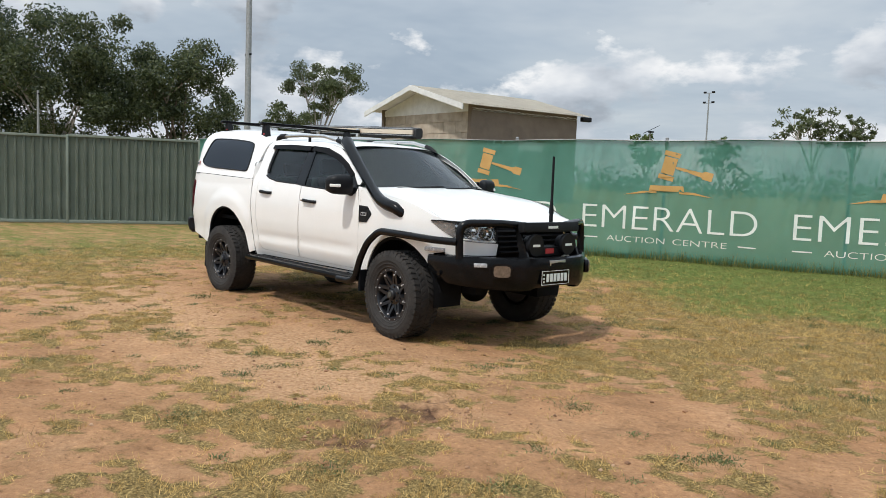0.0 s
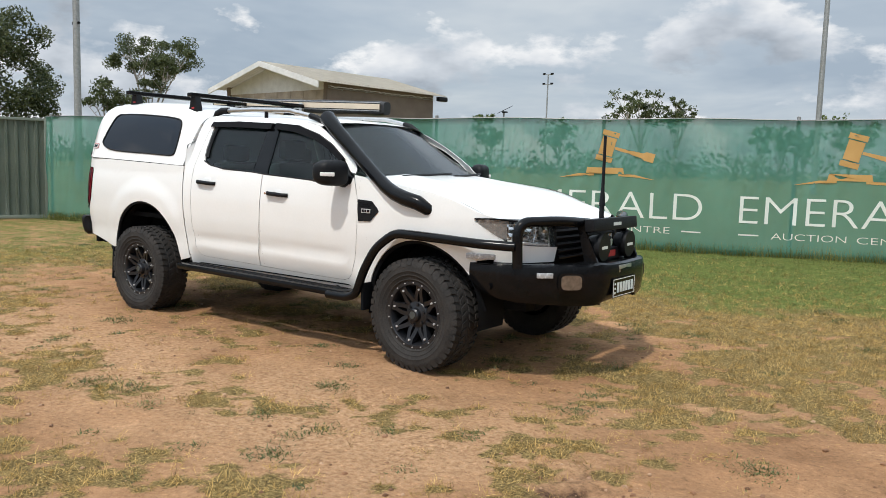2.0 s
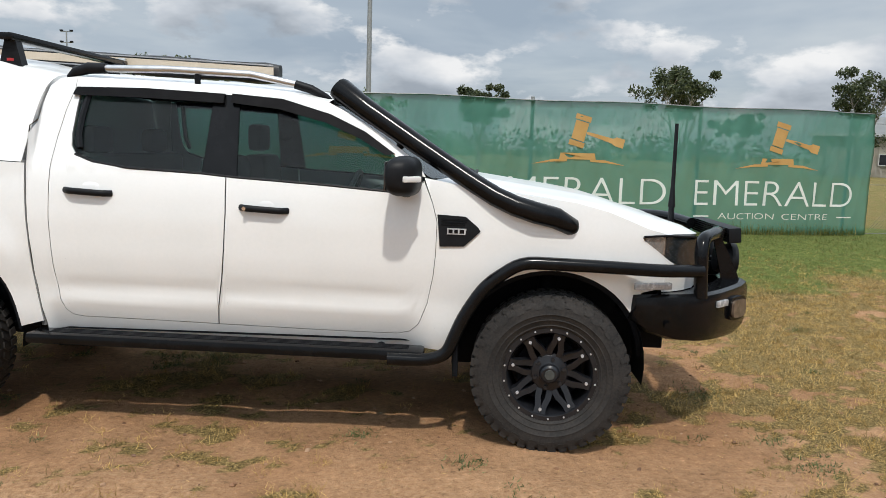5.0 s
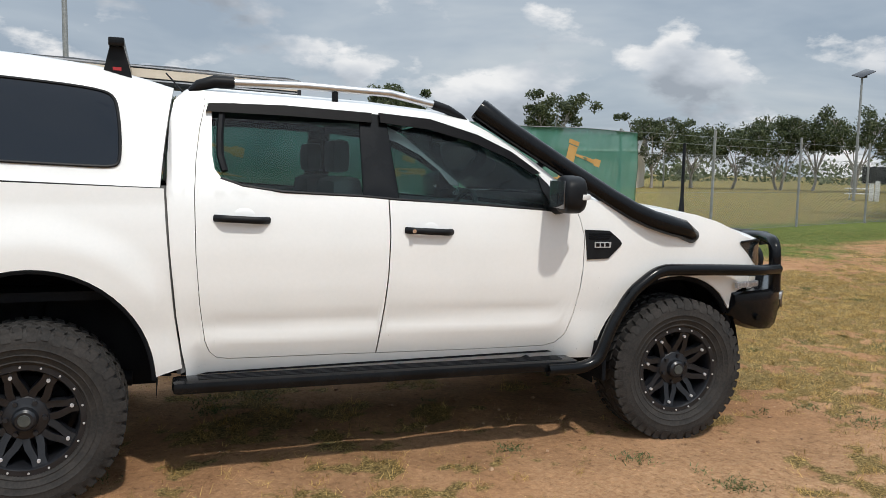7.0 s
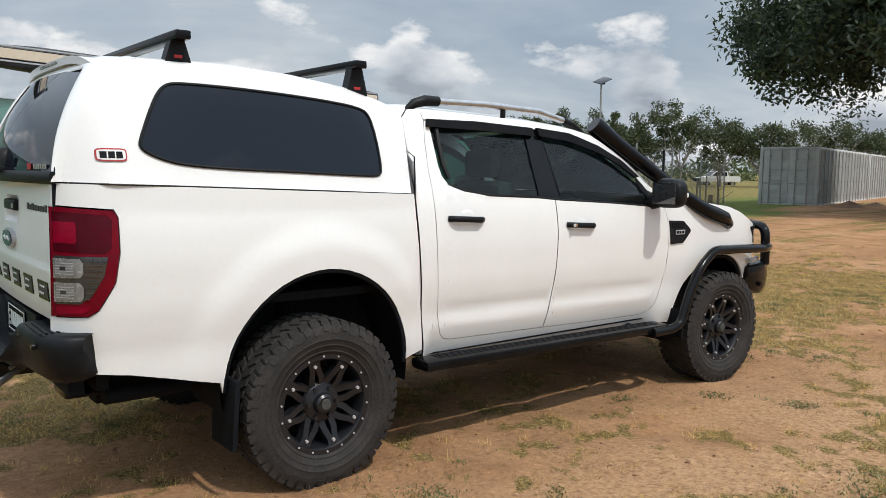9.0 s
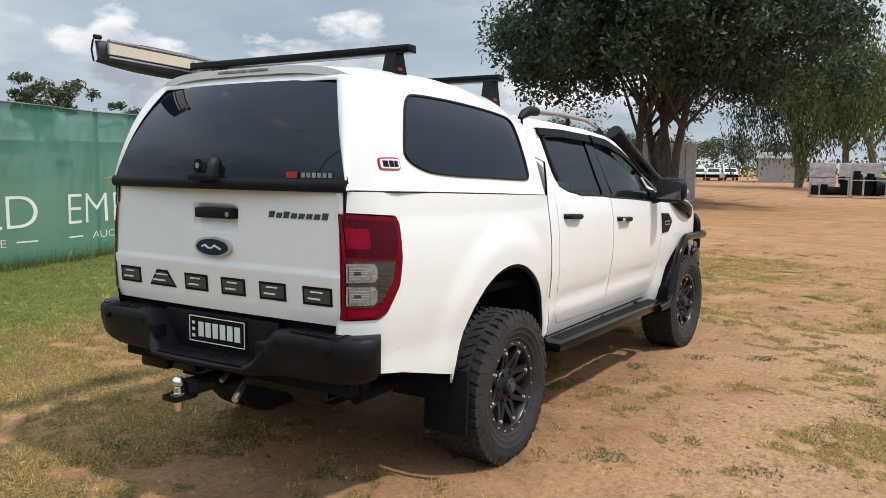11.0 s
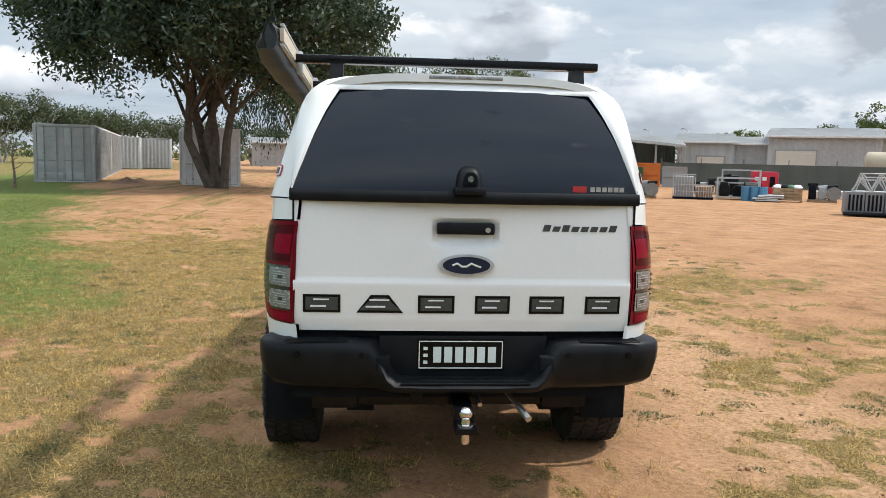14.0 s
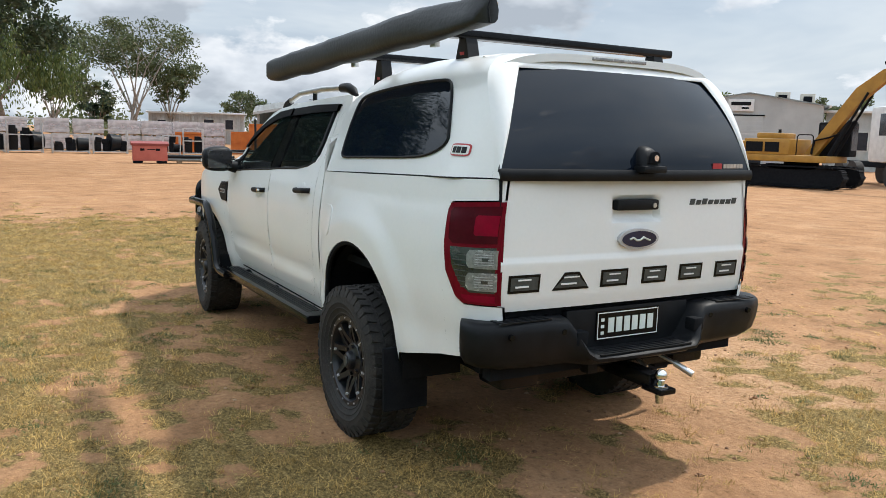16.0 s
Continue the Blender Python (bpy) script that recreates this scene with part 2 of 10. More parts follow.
M_RED_LENS = mottled("red_lamp_lens", (0.11, 0.002, 0.009), (0.16, 0.003, 0.012), 12, 0.12, 0, 0.0, 60, 0.16, 0.15, 0.0)
M_RED_BRIGHT = mottled("bright_red_lens", (0.165, 0.0015, 0.014), (0.225, 0.002, 0.019), 12, 0.12, 0, 0.0, 60, 0.16, 0.15, 0.0)
M_LENS_RIM = mottled("chromed_lens_rim", (0.20, 0.20, 0.20), (0.36, 0.36, 0.355), 40, 0.2, 0.4, 0.0, 100)
M_REFLECT = mottled("bright_reflector_bowl", (0.30, 0.31, 0.32), (0.54, 0.55, 0.57), 45, 0.2, 0.2, 0.3, 120)
M_RED_DARK = mottled("smoked_red_lens", (0.045, 0.0015, 0.005), (0.070, 0.002, 0.008), 12, 0.12, 0, 0.0, 60, 0.16, 0.15, 0.0)
M_SMOKE = mottled("smoked_lens", (0.022, 0.022, 0.024), (0.04, 0.04, 0.042), 12, 0.08, 0, 0.0, 60, 0.12, 0.5, 1.0)
M_AMBER = mottled("amber_lens", (0.085, 0.062, 0.045), (0.16, 0.118, 0.088), 22, 0.12, 0, 0.0, 60)
M_INSIDE = mottled("dark_trim", (0.09, 0.09, 0.092), (0.15, 0.148, 0.145), 9, 0.8, 0, 0.1, 120)
M_UNDER = mottled("underbody_black", (0.004, 0.0052, 0.0075), (0.011, 0.012, 0.014), 9, 0.75, 0, 0.2, 120, None, 0.12)
M_VINYL = mottled("black_vinyl_bag", (0.013, 0.014, 0.016), (0.026, 0.027, 0.029), 7, 0.42, 0, 0.5, 60, 0.6)
M_WHITE = mottled("white_plastic", (0.72, 0.72, 0.71), (0.80, 0.80, 0.79), 9, 0.45, 0, 0.03, 100)
M_BLUE = mottled("deep_blue_enamel", (0.006, 0.011, 0.035), (0.010, 0.018, 0.055), 9, 0.12, 0, 0.0, 100)
M_RED = mottled("red_enamel", (0.36, 0.02, 0.025), (0.45, 0.03, 0.035), 9, 0.35, 0, 0.0, 100)
M_GREYLET = mottled("dark_grey_decal", (0.030, 0.034, 0.032), (0.06, 0.065, 0.06), 60, 0.5, 0, 0.0, 300)
M_COLORBOND = mottled("grey_green_sheet_steel", (0.150, 0.178, 0.145), (0.200, 0.230, 0.190), 2.0, 0.5, 0.0, 0.03, 30)
M_POST = mottled("galvanised_steel", (0.24, 0.25, 0.25), (0.36, 0.37, 0.37), 8, 0.5, 0.6, 0.05, 60)
M_BANNER = mottled("green_mesh_banner", (0.095, 0.285, 0.220), (0.135, 0.355, 0.28), 1.2, 0.62, 0, 0.08, 220)


def let_through(m, amount):
    """Open weave: a share of the light passes straight through."""
    nt = m.node_tree
    tr = nt.nodes.new("ShaderNodeBsdfTransparent")
    mx = nt.nodes.new("ShaderNodeMixShader")
    mx.inputs[0].default_value = amount
    out = nt.nodes["Material Output"]
    nt.links.new(nt.nodes["Principled BSDF"].outputs[0], mx.inputs[1])
    nt.links.new(tr.outputs[0], mx.inputs[2])
    nt.links.new(mx.outputs[0], out.inputs[0])


let_through(M_BANNER, 0.20)
M_LETTER = mottled("white_print", (0.62, 0.68, 0.64), (0.74, 0.78, 0.74), 4, 0.6, 0, 0.02, 120)
M_GOLD = mottled("ochre_print", (0.47, 0.265, 0.080), (0.56, 0.33, 0.115), 4, 0.6, 0, 0.02, 120)
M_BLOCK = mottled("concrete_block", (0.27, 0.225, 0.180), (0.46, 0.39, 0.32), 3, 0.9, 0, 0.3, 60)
# similar hue to the gable blocks, about half as bright
M_WALL_BROWN = mottled("dark_brown_wall", (0.135, 0.105, 0.085), (0.19, 0.15, 0.12), 3, 0.9, 0, 0.15, 60)
M_ROOF = mottled("cream_corrugated_sheet", (0.46, 0.42, 0.35), (0.58, 0.54, 0.46), 3, 0.5, 0.1, 0.05, 60)
M_TRIM_WHITE = mottled("white_fascia", (0.55, 0.55, 0.54), (0.70, 0.70, 0.69), 4, 0.55, 0, 0.05, 60)
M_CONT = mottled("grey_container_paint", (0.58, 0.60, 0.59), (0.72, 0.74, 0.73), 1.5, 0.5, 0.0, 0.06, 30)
# door end colour, set darker than the side panels
M_CONT_DARK = mottled("darker_grey_container_doors", (0.33, 0.35, 0.345), (0.45, 0.47, 0.46), 1.5, 0.6, 0.0, 0.06, 30)
M_BARK = mottled("tree_bark", (0.10, 0.075, 0.055), (0.24, 0.19, 0.15), 5, 0.9, 0, 0.6, 40)
# fig bark is darkened to carry the shade under its crown
M_BARK_FIG = mottled("shaded_grey_fig_bark", (0.045, 0.036, 0.029), (0.125, 0.104, 0.085), 5, 0.9, 0, 0.6, 40)
M_BARK_PALE = mottled("pale_gum_bark", (0.20, 0.18, 0.16), (0.38, 0.35, 0.315), 4, 0.85, 0, 0.3, 40)
M_LEAF_DARK = leaf_mat("dark_fig_leaves", (0.017, 0.034, 0.018), (0.035, 0.061, 0.030), (0.076, 0.106, 0.056))
M_LEAF_GUM = leaf_mat("gum_leaves", (0.040, 0.058, 0.022), (0.080, 0.102, 0.038), (0.135, 0.155, 0.068))
M_LEAF_FIELD = leaf_mat("field_tree_leaves", (0.026, 0.040, 0.016), (0.058, 0.078, 0.028), (0.115, 0.130, 0.055))
M_LEAF_MID = leaf_mat("bright_leaves", (0.042, 0.070, 0.018), (0.085, 0.120, 0.030), (0.155, 0.180, 0.055))
M_DRYGRASS = leaf_mat("dry_grass_blades", (0.090, 0.068, 0.020), (0.43, 0.270, 0.078), (0.92, 0.64, 0.235), True)
M_GREENGRASS = leaf_mat("green_grass_blades", (0.050, 0.070, 0.014), (0.140, 0.165, 0.036), (0.42, 0.36, 0.125), True)
M_WEED = leaf_mat("weedy_tuft_blades", (0.040, 0.057, 0.016), (0.105, 0.128, 0.036), (0.34, 0.31, 0.13), True)
M_YELLOW = mottled("excavator_yellow", (0.28, 0.140, 0.018), (0.40, 0.215, 0.032), 3, 0.45, 0, 0.05, 60)
M_ORANGE = mottled("orange_paint", (0.50, 0.12, 0.012), (0.62, 0.17, 0.025), 3, 0.5, 0, 0.05, 60)
M_GREENPAINT = mottled("green_paint", (0.018, 0.085, 0.032), (0.03, 0.12, 0.045), 3, 0.5, 0, 0.05, 60)
M_PINKRED = mottled("faded_red_paint", (0.42, 0.10, 0.075), (0.52, 0.15, 0.115), 3, 0.6, 0, 0.05, 60)
M_WALL_GREY = mottled("grey_wall_sheet", (0.26, 0.27, 0.27), (0.33, 0.34, 0.34), 0.7, 0.6, 0, 0.05, 20)
M_WALL_PALE = mottled("cream_wall", (0.50, 0.46, 0.39), (0.60, 0.56, 0.48), 0.7, 0.7, 0, 0.05, 20)
M_FENCE_DARK = mottled("dark_green_grey_fence", (0.11, 0.13, 0.12), (0.15, 0.17, 0.155), 0.9, 0.6, 0, 0.05, 20)
M_TANK = mottled("cream_tank", (0.30, 0.25, 0.17), (0.42, 0.36, 0.26), 1, 0.5, 0, 0.03, 20)
M_PANEL_GLASS = mottled("dark_solar_glass", (0.01, 0.012, 0.02), (0.02, 0.022, 0.03), 4, 0.15, 0, 0.0, 30)
M_WIRE = mottled("galvanised_wire", (0.16, 0.17, 0.165), (0.25, 0.26, 0.25), 8, 0.5, 0.5, 0.0, 60)

# ---- building helpers ----


def link(name, bm, mat, parent=None, label="", smooth=None):
    me = bpy.data.meshes.new(name)
    bm.to_mesh(me)
    bm.free()
    if "nrm" in me.attributes:
        own = np.empty(len(me.vertices) * 3)
        me.attributes["nrm"].data.foreach_get("vector", own)
        me.shade_smooth()
        me.normals_split_custom_set_from_vertices(own.reshape(-1, 3).tolist())
        me.attributes.remove(me.attributes["nrm"])
    elif smooth:
        me.shade_smooth()
        me.set_sharp_from_angle(angle=radians(smooth))
    for m in mat if isinstance(mat, (list, tuple)) else [mat]:
        me.materials.append(m)
    ob = new(name, me)
    if parent:
        ob.parent = parent
    if label:
        tagged(ob, label)
    return ob


def part(name, bm, mat, parent, label="", smooth=38):
    return link(name, bm, mat, parent, label, smooth)


def thing(name, label, category, loc=(0, 0, 0), turn=0.0, group="", kind=""):
    ob = new(name)
    ob.matrix_world = pose(*loc, 0, 0, turn)
    ob.empty_display_size = 0.2
    return tagged(ob, label, category, group, kind)


def box(bm, x0, x1, y0, y1, z0, z1, m=None, bev=0.0):
    r = bmesh.ops.create_cube(bm, size=1.0)
    vs = r["verts"]
    for v in vs:
        v.co = Vector((x0 + (v.co.x + 0.5) * (x1 - x0), y0 + (v.co.y + 0.5) * (y1 - y0), z0 + (v.co.z + 0.5) * (z1 - z0)))
    if bev:
        es = list({e for v in vs for e in v.link_edges})
        r2 = bmesh.ops.bevel(bm, geom=es, offset=bev, segments=2, profile=0.6, affect="EDGES", clamp_overlap=True)
        vs = list({v for f in r2["faces"] for v in f.verts} | {v for v in vs if v.is_valid})
    if m is not None:
        bmesh.ops.transform(bm, matrix=m, verts=[v for v in vs if v.is_valid])
    return bm


def cyl(bm, p0, p1, r0, r1=None, seg=12, cap=True):
    p0, p1 = Vector(p0), Vector(p1)
    r1 = r0 if r1 is None else r1
    d = p1 - p0
    q = d.to_track_quat("Z", "Y").to_matrix().to_4x4()
    bmesh.ops.create_cone(bm, cap_ends=cap, segments=seg, radius1=r0, radius2=r1, depth=d.length, matrix=Matrix.Translation((p0 + p1) / 2) @ q)
    return bm


def sweep(bm, pts, r, seg=12, cap=True, flat=1.0):
    """A round bar along a polyline; r: one radius or one for each point."""
    pts = [Vector(p) for p in pts]
    rs = r if isinstance(r, (list, tuple)) else [r] * len(pts)
    rings = []
    last = None
    for i, p in enumerate(pts):
        a = (pts[i] - pts[i - 1]).normalized() if i else (pts[1] - pts[0]).normalized()
        c = (pts[i + 1] - pts[i]).normalized() if i < len(pts) - 1 else a
        t = (a + c).normalized()
        if last is None:
            side = t.cross(Vector((0, 0, 1)))
            if side.length < 1e-3:
                side = t.cross(Vector((0, 1, 0)))
        else:
            side = last - t * last.dot(t)
        side.normalize()
        last = side
        up = t.cross(side)
        k = 1.0 / max(0.5, t.dot(a))
        rings.append([bm.verts.new(p + (side * math.cos(w) * flat + up * math.sin(w)) * rs[i] * (k if 0 < i < len(pts) - 1 else 1)) for w in (2 * math.pi * j / seg for j in range(seg))])
    for a, c in zip(rings, rings[1:]):
        for j in range(seg):
            bm.faces.new((a[j], a[(j + 1) % seg], c[(j + 1) % seg], c[j]))
    if cap:
        bm.faces.new(rings[0][::-1])
        bm.faces.new(rings[-1])
    bmesh.ops.recalc_face_normals(bm, faces=bm.faces)
    return bm


def rounded(pts, rad=0.06, n=5):
    """A polyline with its inner corners turned into short arcs."""
    pts = [Vector(p) for p in pts]
    out = [pts[0]]
    for a, b, c in zip(pts, pts[1:], pts[2:]):
        u, w = (a - b), (c - b)
        k = min(rad, u.length * 0.45, w.length * 0.45)
        p, q = b + u.normalized() * k, b + w.normalized() * k
        for i in range(n + 1):
            t = i / n
            out.append(p * (1 - t) ** 2 + b * 2 * t * (1 - t) + q * t * t)
    return out + [pts[-1]]


def prism(bm, outline, axis, a, b):
    """A flat outline pushed along an axis ('x', 'y' or 'z') from a to b."""
    def at(u, v, w):
        return {"x": (w, u, v), "y": (u, w, v), "z": (u, v, w)}[axis]
    lo = [bm.verts.new(at(u, v, a)) for u, v in outline]
    hi = [bm.verts.new(at(u, v, b)) for u, v in outline]
    fs = [bm.faces.new(lo), bm.faces.new(hi[::-1])]
    n = len(outline)
    fs += [bm.faces.new((lo[i], hi[i], hi[(i + 1) % n], lo[(i + 1) % n])) for i in range(n)]
    bmesh.ops.recalc_face_normals(bm, faces=fs)
    return bm


def from_arrays(name, verts, faces, mat, parent=None, label=""):
    me = bpy.data.meshes.new(name)
    me.from_pydata(verts.tolist() if hasattr(verts, "tolist") else verts, [], faces.tolist() if hasattr(faces, "tolist") else faces)
    me.materials.append(mat)
    ob = new(name, me)
    if parent:
        ob.parent = parent
    if label:
        tagged(ob, label)
    return ob


def smoothstep(a, b, x):
    t = min(1.0, max(0.0, (x - a) / (b - a)))
    return t * t * (3 - 2 * t)


# ---- ground ----
BAN_C, BAN_M = 7.27, 0.285          # banner line: y = BAN_C + BAN_M * x


def fbm(x, y, s, o=0.0):
    return noise.fractal(Vector((x * s + o, y * s - o, o * 0.37)), 1.0, 2.0, 4)


def cover_at(x, y):
    """How much dry or green growth covers the soil."""
    v = y - 0.085 * max(x, 0.0)
    c = smoothstep(-0.5, 1.7, v + 1.4 * fbm(x, y, 0.55))
    c = max(c, 0.95 * smoothstep(2.9, 5.2, -x + 0.5 * abs(y) + 1.6 * fbm(x, y, 0.4, 4.0)) * smoothstep(-6.6, -5.2, y + 0.1 * x))
    c = max(c, 0.55 * smoothstep(0.10, 0.42, fbm(x, y, 0.45, 9.0)) * smoothstep(9, 5, abs(x)) * smoothstep(-6.5, -4.5, y))
    c = max(c, 0.40 * math.exp(-((x - 1.2) / 2.6) ** 2 - ((y + 3.6) / 0.9) ** 2))
    c = max(c, 0.75 * math.exp(-((x - 4.2) / 1.6) ** 2 - ((y + 3.9) / 1.3) ** 2))
    c = max(c, 0.95 * smoothstep(2.0, 3.2, x + 0.6 * fbm(x, y, 0.9, 17.0)) * smoothstep(-2.6, -0.4, y + 1.4 * fbm(x, y, 0.6, 18.0)) * smoothstep(11.0, 8.0, x))
    c = max(c, 0.75 * smoothstep(-2.3, -3.4, y + 0.8 * fbm(x, y, 0.7, 27.0)) * smoothstep(-1.0, -3.0, x - 2.2 * fbm(x, y, 0.5, 28.0)))
    c = max(c, 0.66 * smoothstep(-0.25, 0.2, fbm(x, y, 0.5, 37.0)) * smoothstep(-2.3, -3.1, y + 0.5 * fbm(x, y, 0.8, 38.0)) * smoothstep(-2.5, 0.0, x) * smoothstep(6.5, 4.5, x) * smoothstep(-7.0, -5.5, y))
    bare = smoothstep(0.05, 0.35, fbm(x, y, 0.35, 21.0)) * (0.5 - 0.3 * smoothstep(-1.0, -3.0, x)) * (1 - smoothstep(1.2, 3.0, v)) * (1 - 0.6 * smoothstep(2.0, 4.0, x))
    return max(0.0, min(1.0, c - bare)) * (1 - 0.9 * smoothstep(11, 17, x) * smoothstep(6, 3, y))


def fine_at(x, y):
    return 0.55 * fbm(x, y, 1.3, 63.0) + 0.75 * fbm(x, y, 5.5, 71.0)


def tuft_at(x, y):
    """Patches of growth a hand to an arm across, closing up where cover is full."""
    thr = 0.36 - 0.80 * cover_at(x, y) + 0.6 * smoothstep(7.0, 10.0, math.hypot(x - 1.0, y))
    return smoothstep(thr - 0.10, thr + 0.22, fine_at(x, y))


def green_at(x, y):
    v = y - 0.33 * max(x - 2, 0.0) + 1.3 * fbm(x, y, 0.6, 14.0)
    g = smoothstep(2.5, 5.0, v)
    g = max(g, 0.50 * smoothstep(2.0, 6.5, -x + 1.5 * fbm(x, y, 0.5, 31.0)) * smoothstep(-9, -5, y))
    return g


def rut_at(x, y):
    """A churned patch of damp soil dug up by a spinning tyre."""
    along, across = (y + 2.45) * 0.97 - (x - 3.55) * 0.25, (x - 3.55) * 0.97 + (y + 2.45) * 0.25
    return math.exp(-(across / 0.17) ** 2) * smoothstep(0.75, 0.4, abs(along))


def damp_at(x, y):
    """The churned rims of that patch stay darker than its pressed middle."""
    r = rut_at(x, y)
    return r * (0.44 + 0.65 * fbm(x, y, 5.0, 12.0)) + 0.9 * r * (1 - r)


def worn_at(x, y):
    """A driven strip of smooth, sandy, pressed soil beside the car."""
    return math.exp(-((y + 2.1) / 0.95) ** 2) * smoothstep(-5.0, -3.2, x) * smoothstep(4.2, 2.4, x) * smoothstep(-0.45, 0.15, fbm(x, y, 0.7, 53.0))


def ground_z(x, y):
    z = 0.16 * smoothstep(3.0, 8.5, y) * smoothstep(-16, 0, x)
    near = smoothstep(16, 8, math.hypot(x, y))
    if near <= 0:
        return z
    rut = rut_at(x, y)
    return z + near * (0.020 * fbm(x, y, 0.8, 2.0) + 0.014 * fbm(x, y, 3.0, 5.0) + 0.007 * fbm(x, y, 9.0, 7.0)) - rut * (0.03 - 0.06 * fbm(x, y, 6.0, 8.0))


def axis_steps(lo, hi, fine_lo, fine_hi, step):
    a = [fine_lo + i * step for i in range(int((fine_hi - fine_lo) / step) + 1)]
    for sgn, lim in ((-1, lo), (1, hi)):
        p, s = (a[0], step) if sgn < 0 else (a[-1], step)
        while abs(p) < abs(lim):
            s = min(s * 1.25, 250)
            p += sgn * s
            if sgn < 0:
                a.insert(0, p)
            else:
                a.append(p)
    return a


def build_ground():
    xs = axis_steps(-1500, 1500, -6.0, 10.0, 0.06)
    ys = axis_steps(-1500, 1500, -6.6, 8.0, 0.06)
    nx, ny = len(xs), len(ys)
    verts = [(x, y, ground_z(x, y)) for y in ys for x in xs]
    faces = [(j * nx + i, j * nx + i + 1, (j + 1) * nx + i + 1, (j + 1) * nx + i) for j in range(ny - 1) for i in range(nx - 1)]
    ob = from_arrays("ground", verts, faces, M_GROUND)
    me = ob.data
    for nm, fn in (("cover", tuft_at), ("green", green_at), ("damp", damp_at), ("worn", worn_at)):
        at = me.attributes.new(nm, "FLOAT", "POINT")
        vals = []
        for x, y, _ in verts:
            if y > BAN_C + BAN_M * x + 1.0 or math.hypot(x, y) > 60:
                # the oval behind the fence is dry mown grass, the far yard bare soil
                f = smoothstep(-4, 6, y - 0.28 * x + 3)
                vals.append({"cover": f, "green": 0.42 * f, "damp": 0.0, "worn": 0.0}[nm])
            else:
                vals.append(fn(x, y))
        at.data.foreach_set("value", vals)
    me.shade_smooth()
    tagged(ob, "red dirt yard with patchy dry and green grass", "ground", kind="structure")


build_ground()


class Field:
    """A function of the plan, laid out on a grid and read back for many places at once."""

    def __init__(self, fn, x0, x1, y0, y1, step=0.07):
        self.x0, self.y0, self.step = x0, y0, step
        nx, ny = int((x1 - x0) / step) + 2, int((y1 - y0) / step) + 2
        self.g = np.array([[fn(x0 + i * step, y0 + j * step) for i in range(nx)] for j in range(ny)])

    def at(self, px, py):
        u = np.clip((px - self.x0) / self.step, 0, self.g.shape[1] - 1.001)
        v = np.clip((py - self.y0) / self.step, 0, self.g.shape[0] - 1.001)
        i, j = u.astype(int), v.astype(int)
        u, v = u - i, v - j
        g = self.g
        return (g[j, i] * (1 - u) + g[j, i + 1] * u) * (1 - v) + (g[j + 1, i] * (1 - u) + g[j + 1, i + 1] * u) * v


PLOT = (-10.0, 19.5, -6.0, 12.0)
F_Z, F_TUFT, F_GREEN = Field(ground_z, *PLOT, 0.06), Field(tuft_at, *PLOT, 0.06), Field(green_at, *PLOT, 0.12)


def lawn(px, py):
    return F_GREEN.at(px, py) * (py < BAN_C + BAN_M * px + 0.3)


def scattered(rng, n, area, weight):
    """Places drawn at random, as thick as the weight says and thinning out at the rim."""
    px, py = rng.uniform(area[0], area[1], n), rng.uniform(area[2], area[3], n)
    rim = np.minimum(np.minimum(px - area[0], area[1] - px), np.minimum(py - area[2], area[3] - py))
    keep = rng.random(n) < weight(px, py) * np.minimum(1.0, 0.1 + rim / 2.5)
    return px[keep], py[keep]


def blade_mesh(name, label, category, mat, cx, cy, per, spread, length, width, rise, seed, tone=(0.0, 1.0)):
    """Tapered blades in small bunches round the given centres; rise: least and most slope in degrees."""
    rng = np.random.default_rng(seed)
    n = len(cx) * per
    bunch = np.repeat(rng.uniform(0, 1, len(cx)), per)
    spread = np.repeat(spread, per) if hasattr(spread, "__len__") else spread
    px, py = np.repeat(cx, per) + rng.normal(0, 1, n) * spread, np.repeat(cy, per) + rng.normal(0, 1, n) * spread
    pz = F_Z.at(px, py) - 0.002
    a, b = rng.uniform(0, 2 * math.pi, n), np.radians(rng.uniform(rise[0], rise[1], n))
    ln = length * rng.uniform(0.4, 1.35, n) * np.repeat(rng.uniform(0.6, 1.25, len(cx)), per)
    w = width * rng.uniform(0.7, 1.3, n) / 2
    ux, uy, uz = np.cos(a) * np.cos(b) * ln, np.sin(a) * np.cos(b) * ln, np.sin(b) * ln
    twist = rng.uniform(-0.9, 0.9, n)
    sx, sy, sz = -np.sin(a) * np.cos(twist) * w, np.cos(a) * np.cos(twist) * w, np.sin(twist) * w
    foot, tip = np.stack([px, py, pz], 1), np.stack([px + ux, py + uy, pz + uz + 0.003], 1)
    side = np.stack([sx, sy, sz], 1)
    v = np.stack([foot - side, foot + side, tip + side * 0.3, tip - side * 0.3], 1).reshape(-1, 3)
    me = bpy.data.meshes.new(name)
    me.vertices.add(4 * n)
    me.vertices.foreach_set("co", v.ravel())
    me.loops.add(4 * n)
    me.loops.foreach_set("vertex_index", np.arange(4 * n, dtype=np.int32))
    me.polygons.add(n)
    me.polygons.foreach_set("loop_start", np.arange(0, 4 * n, 4, dtype=np.int32))
    me.update(calc_edges=True)
    at = me.attributes.new("tone", "FLOAT", "FACE")
    at.data.foreach_set("value", tone[0] + (tone[1] - tone[0]) * (0.72 * bunch + 0.28 * rng.uniform(0, 1, n)))
    me.materials.append(mat)
    return tagged(new(name, me), label, category, kind="stuff")


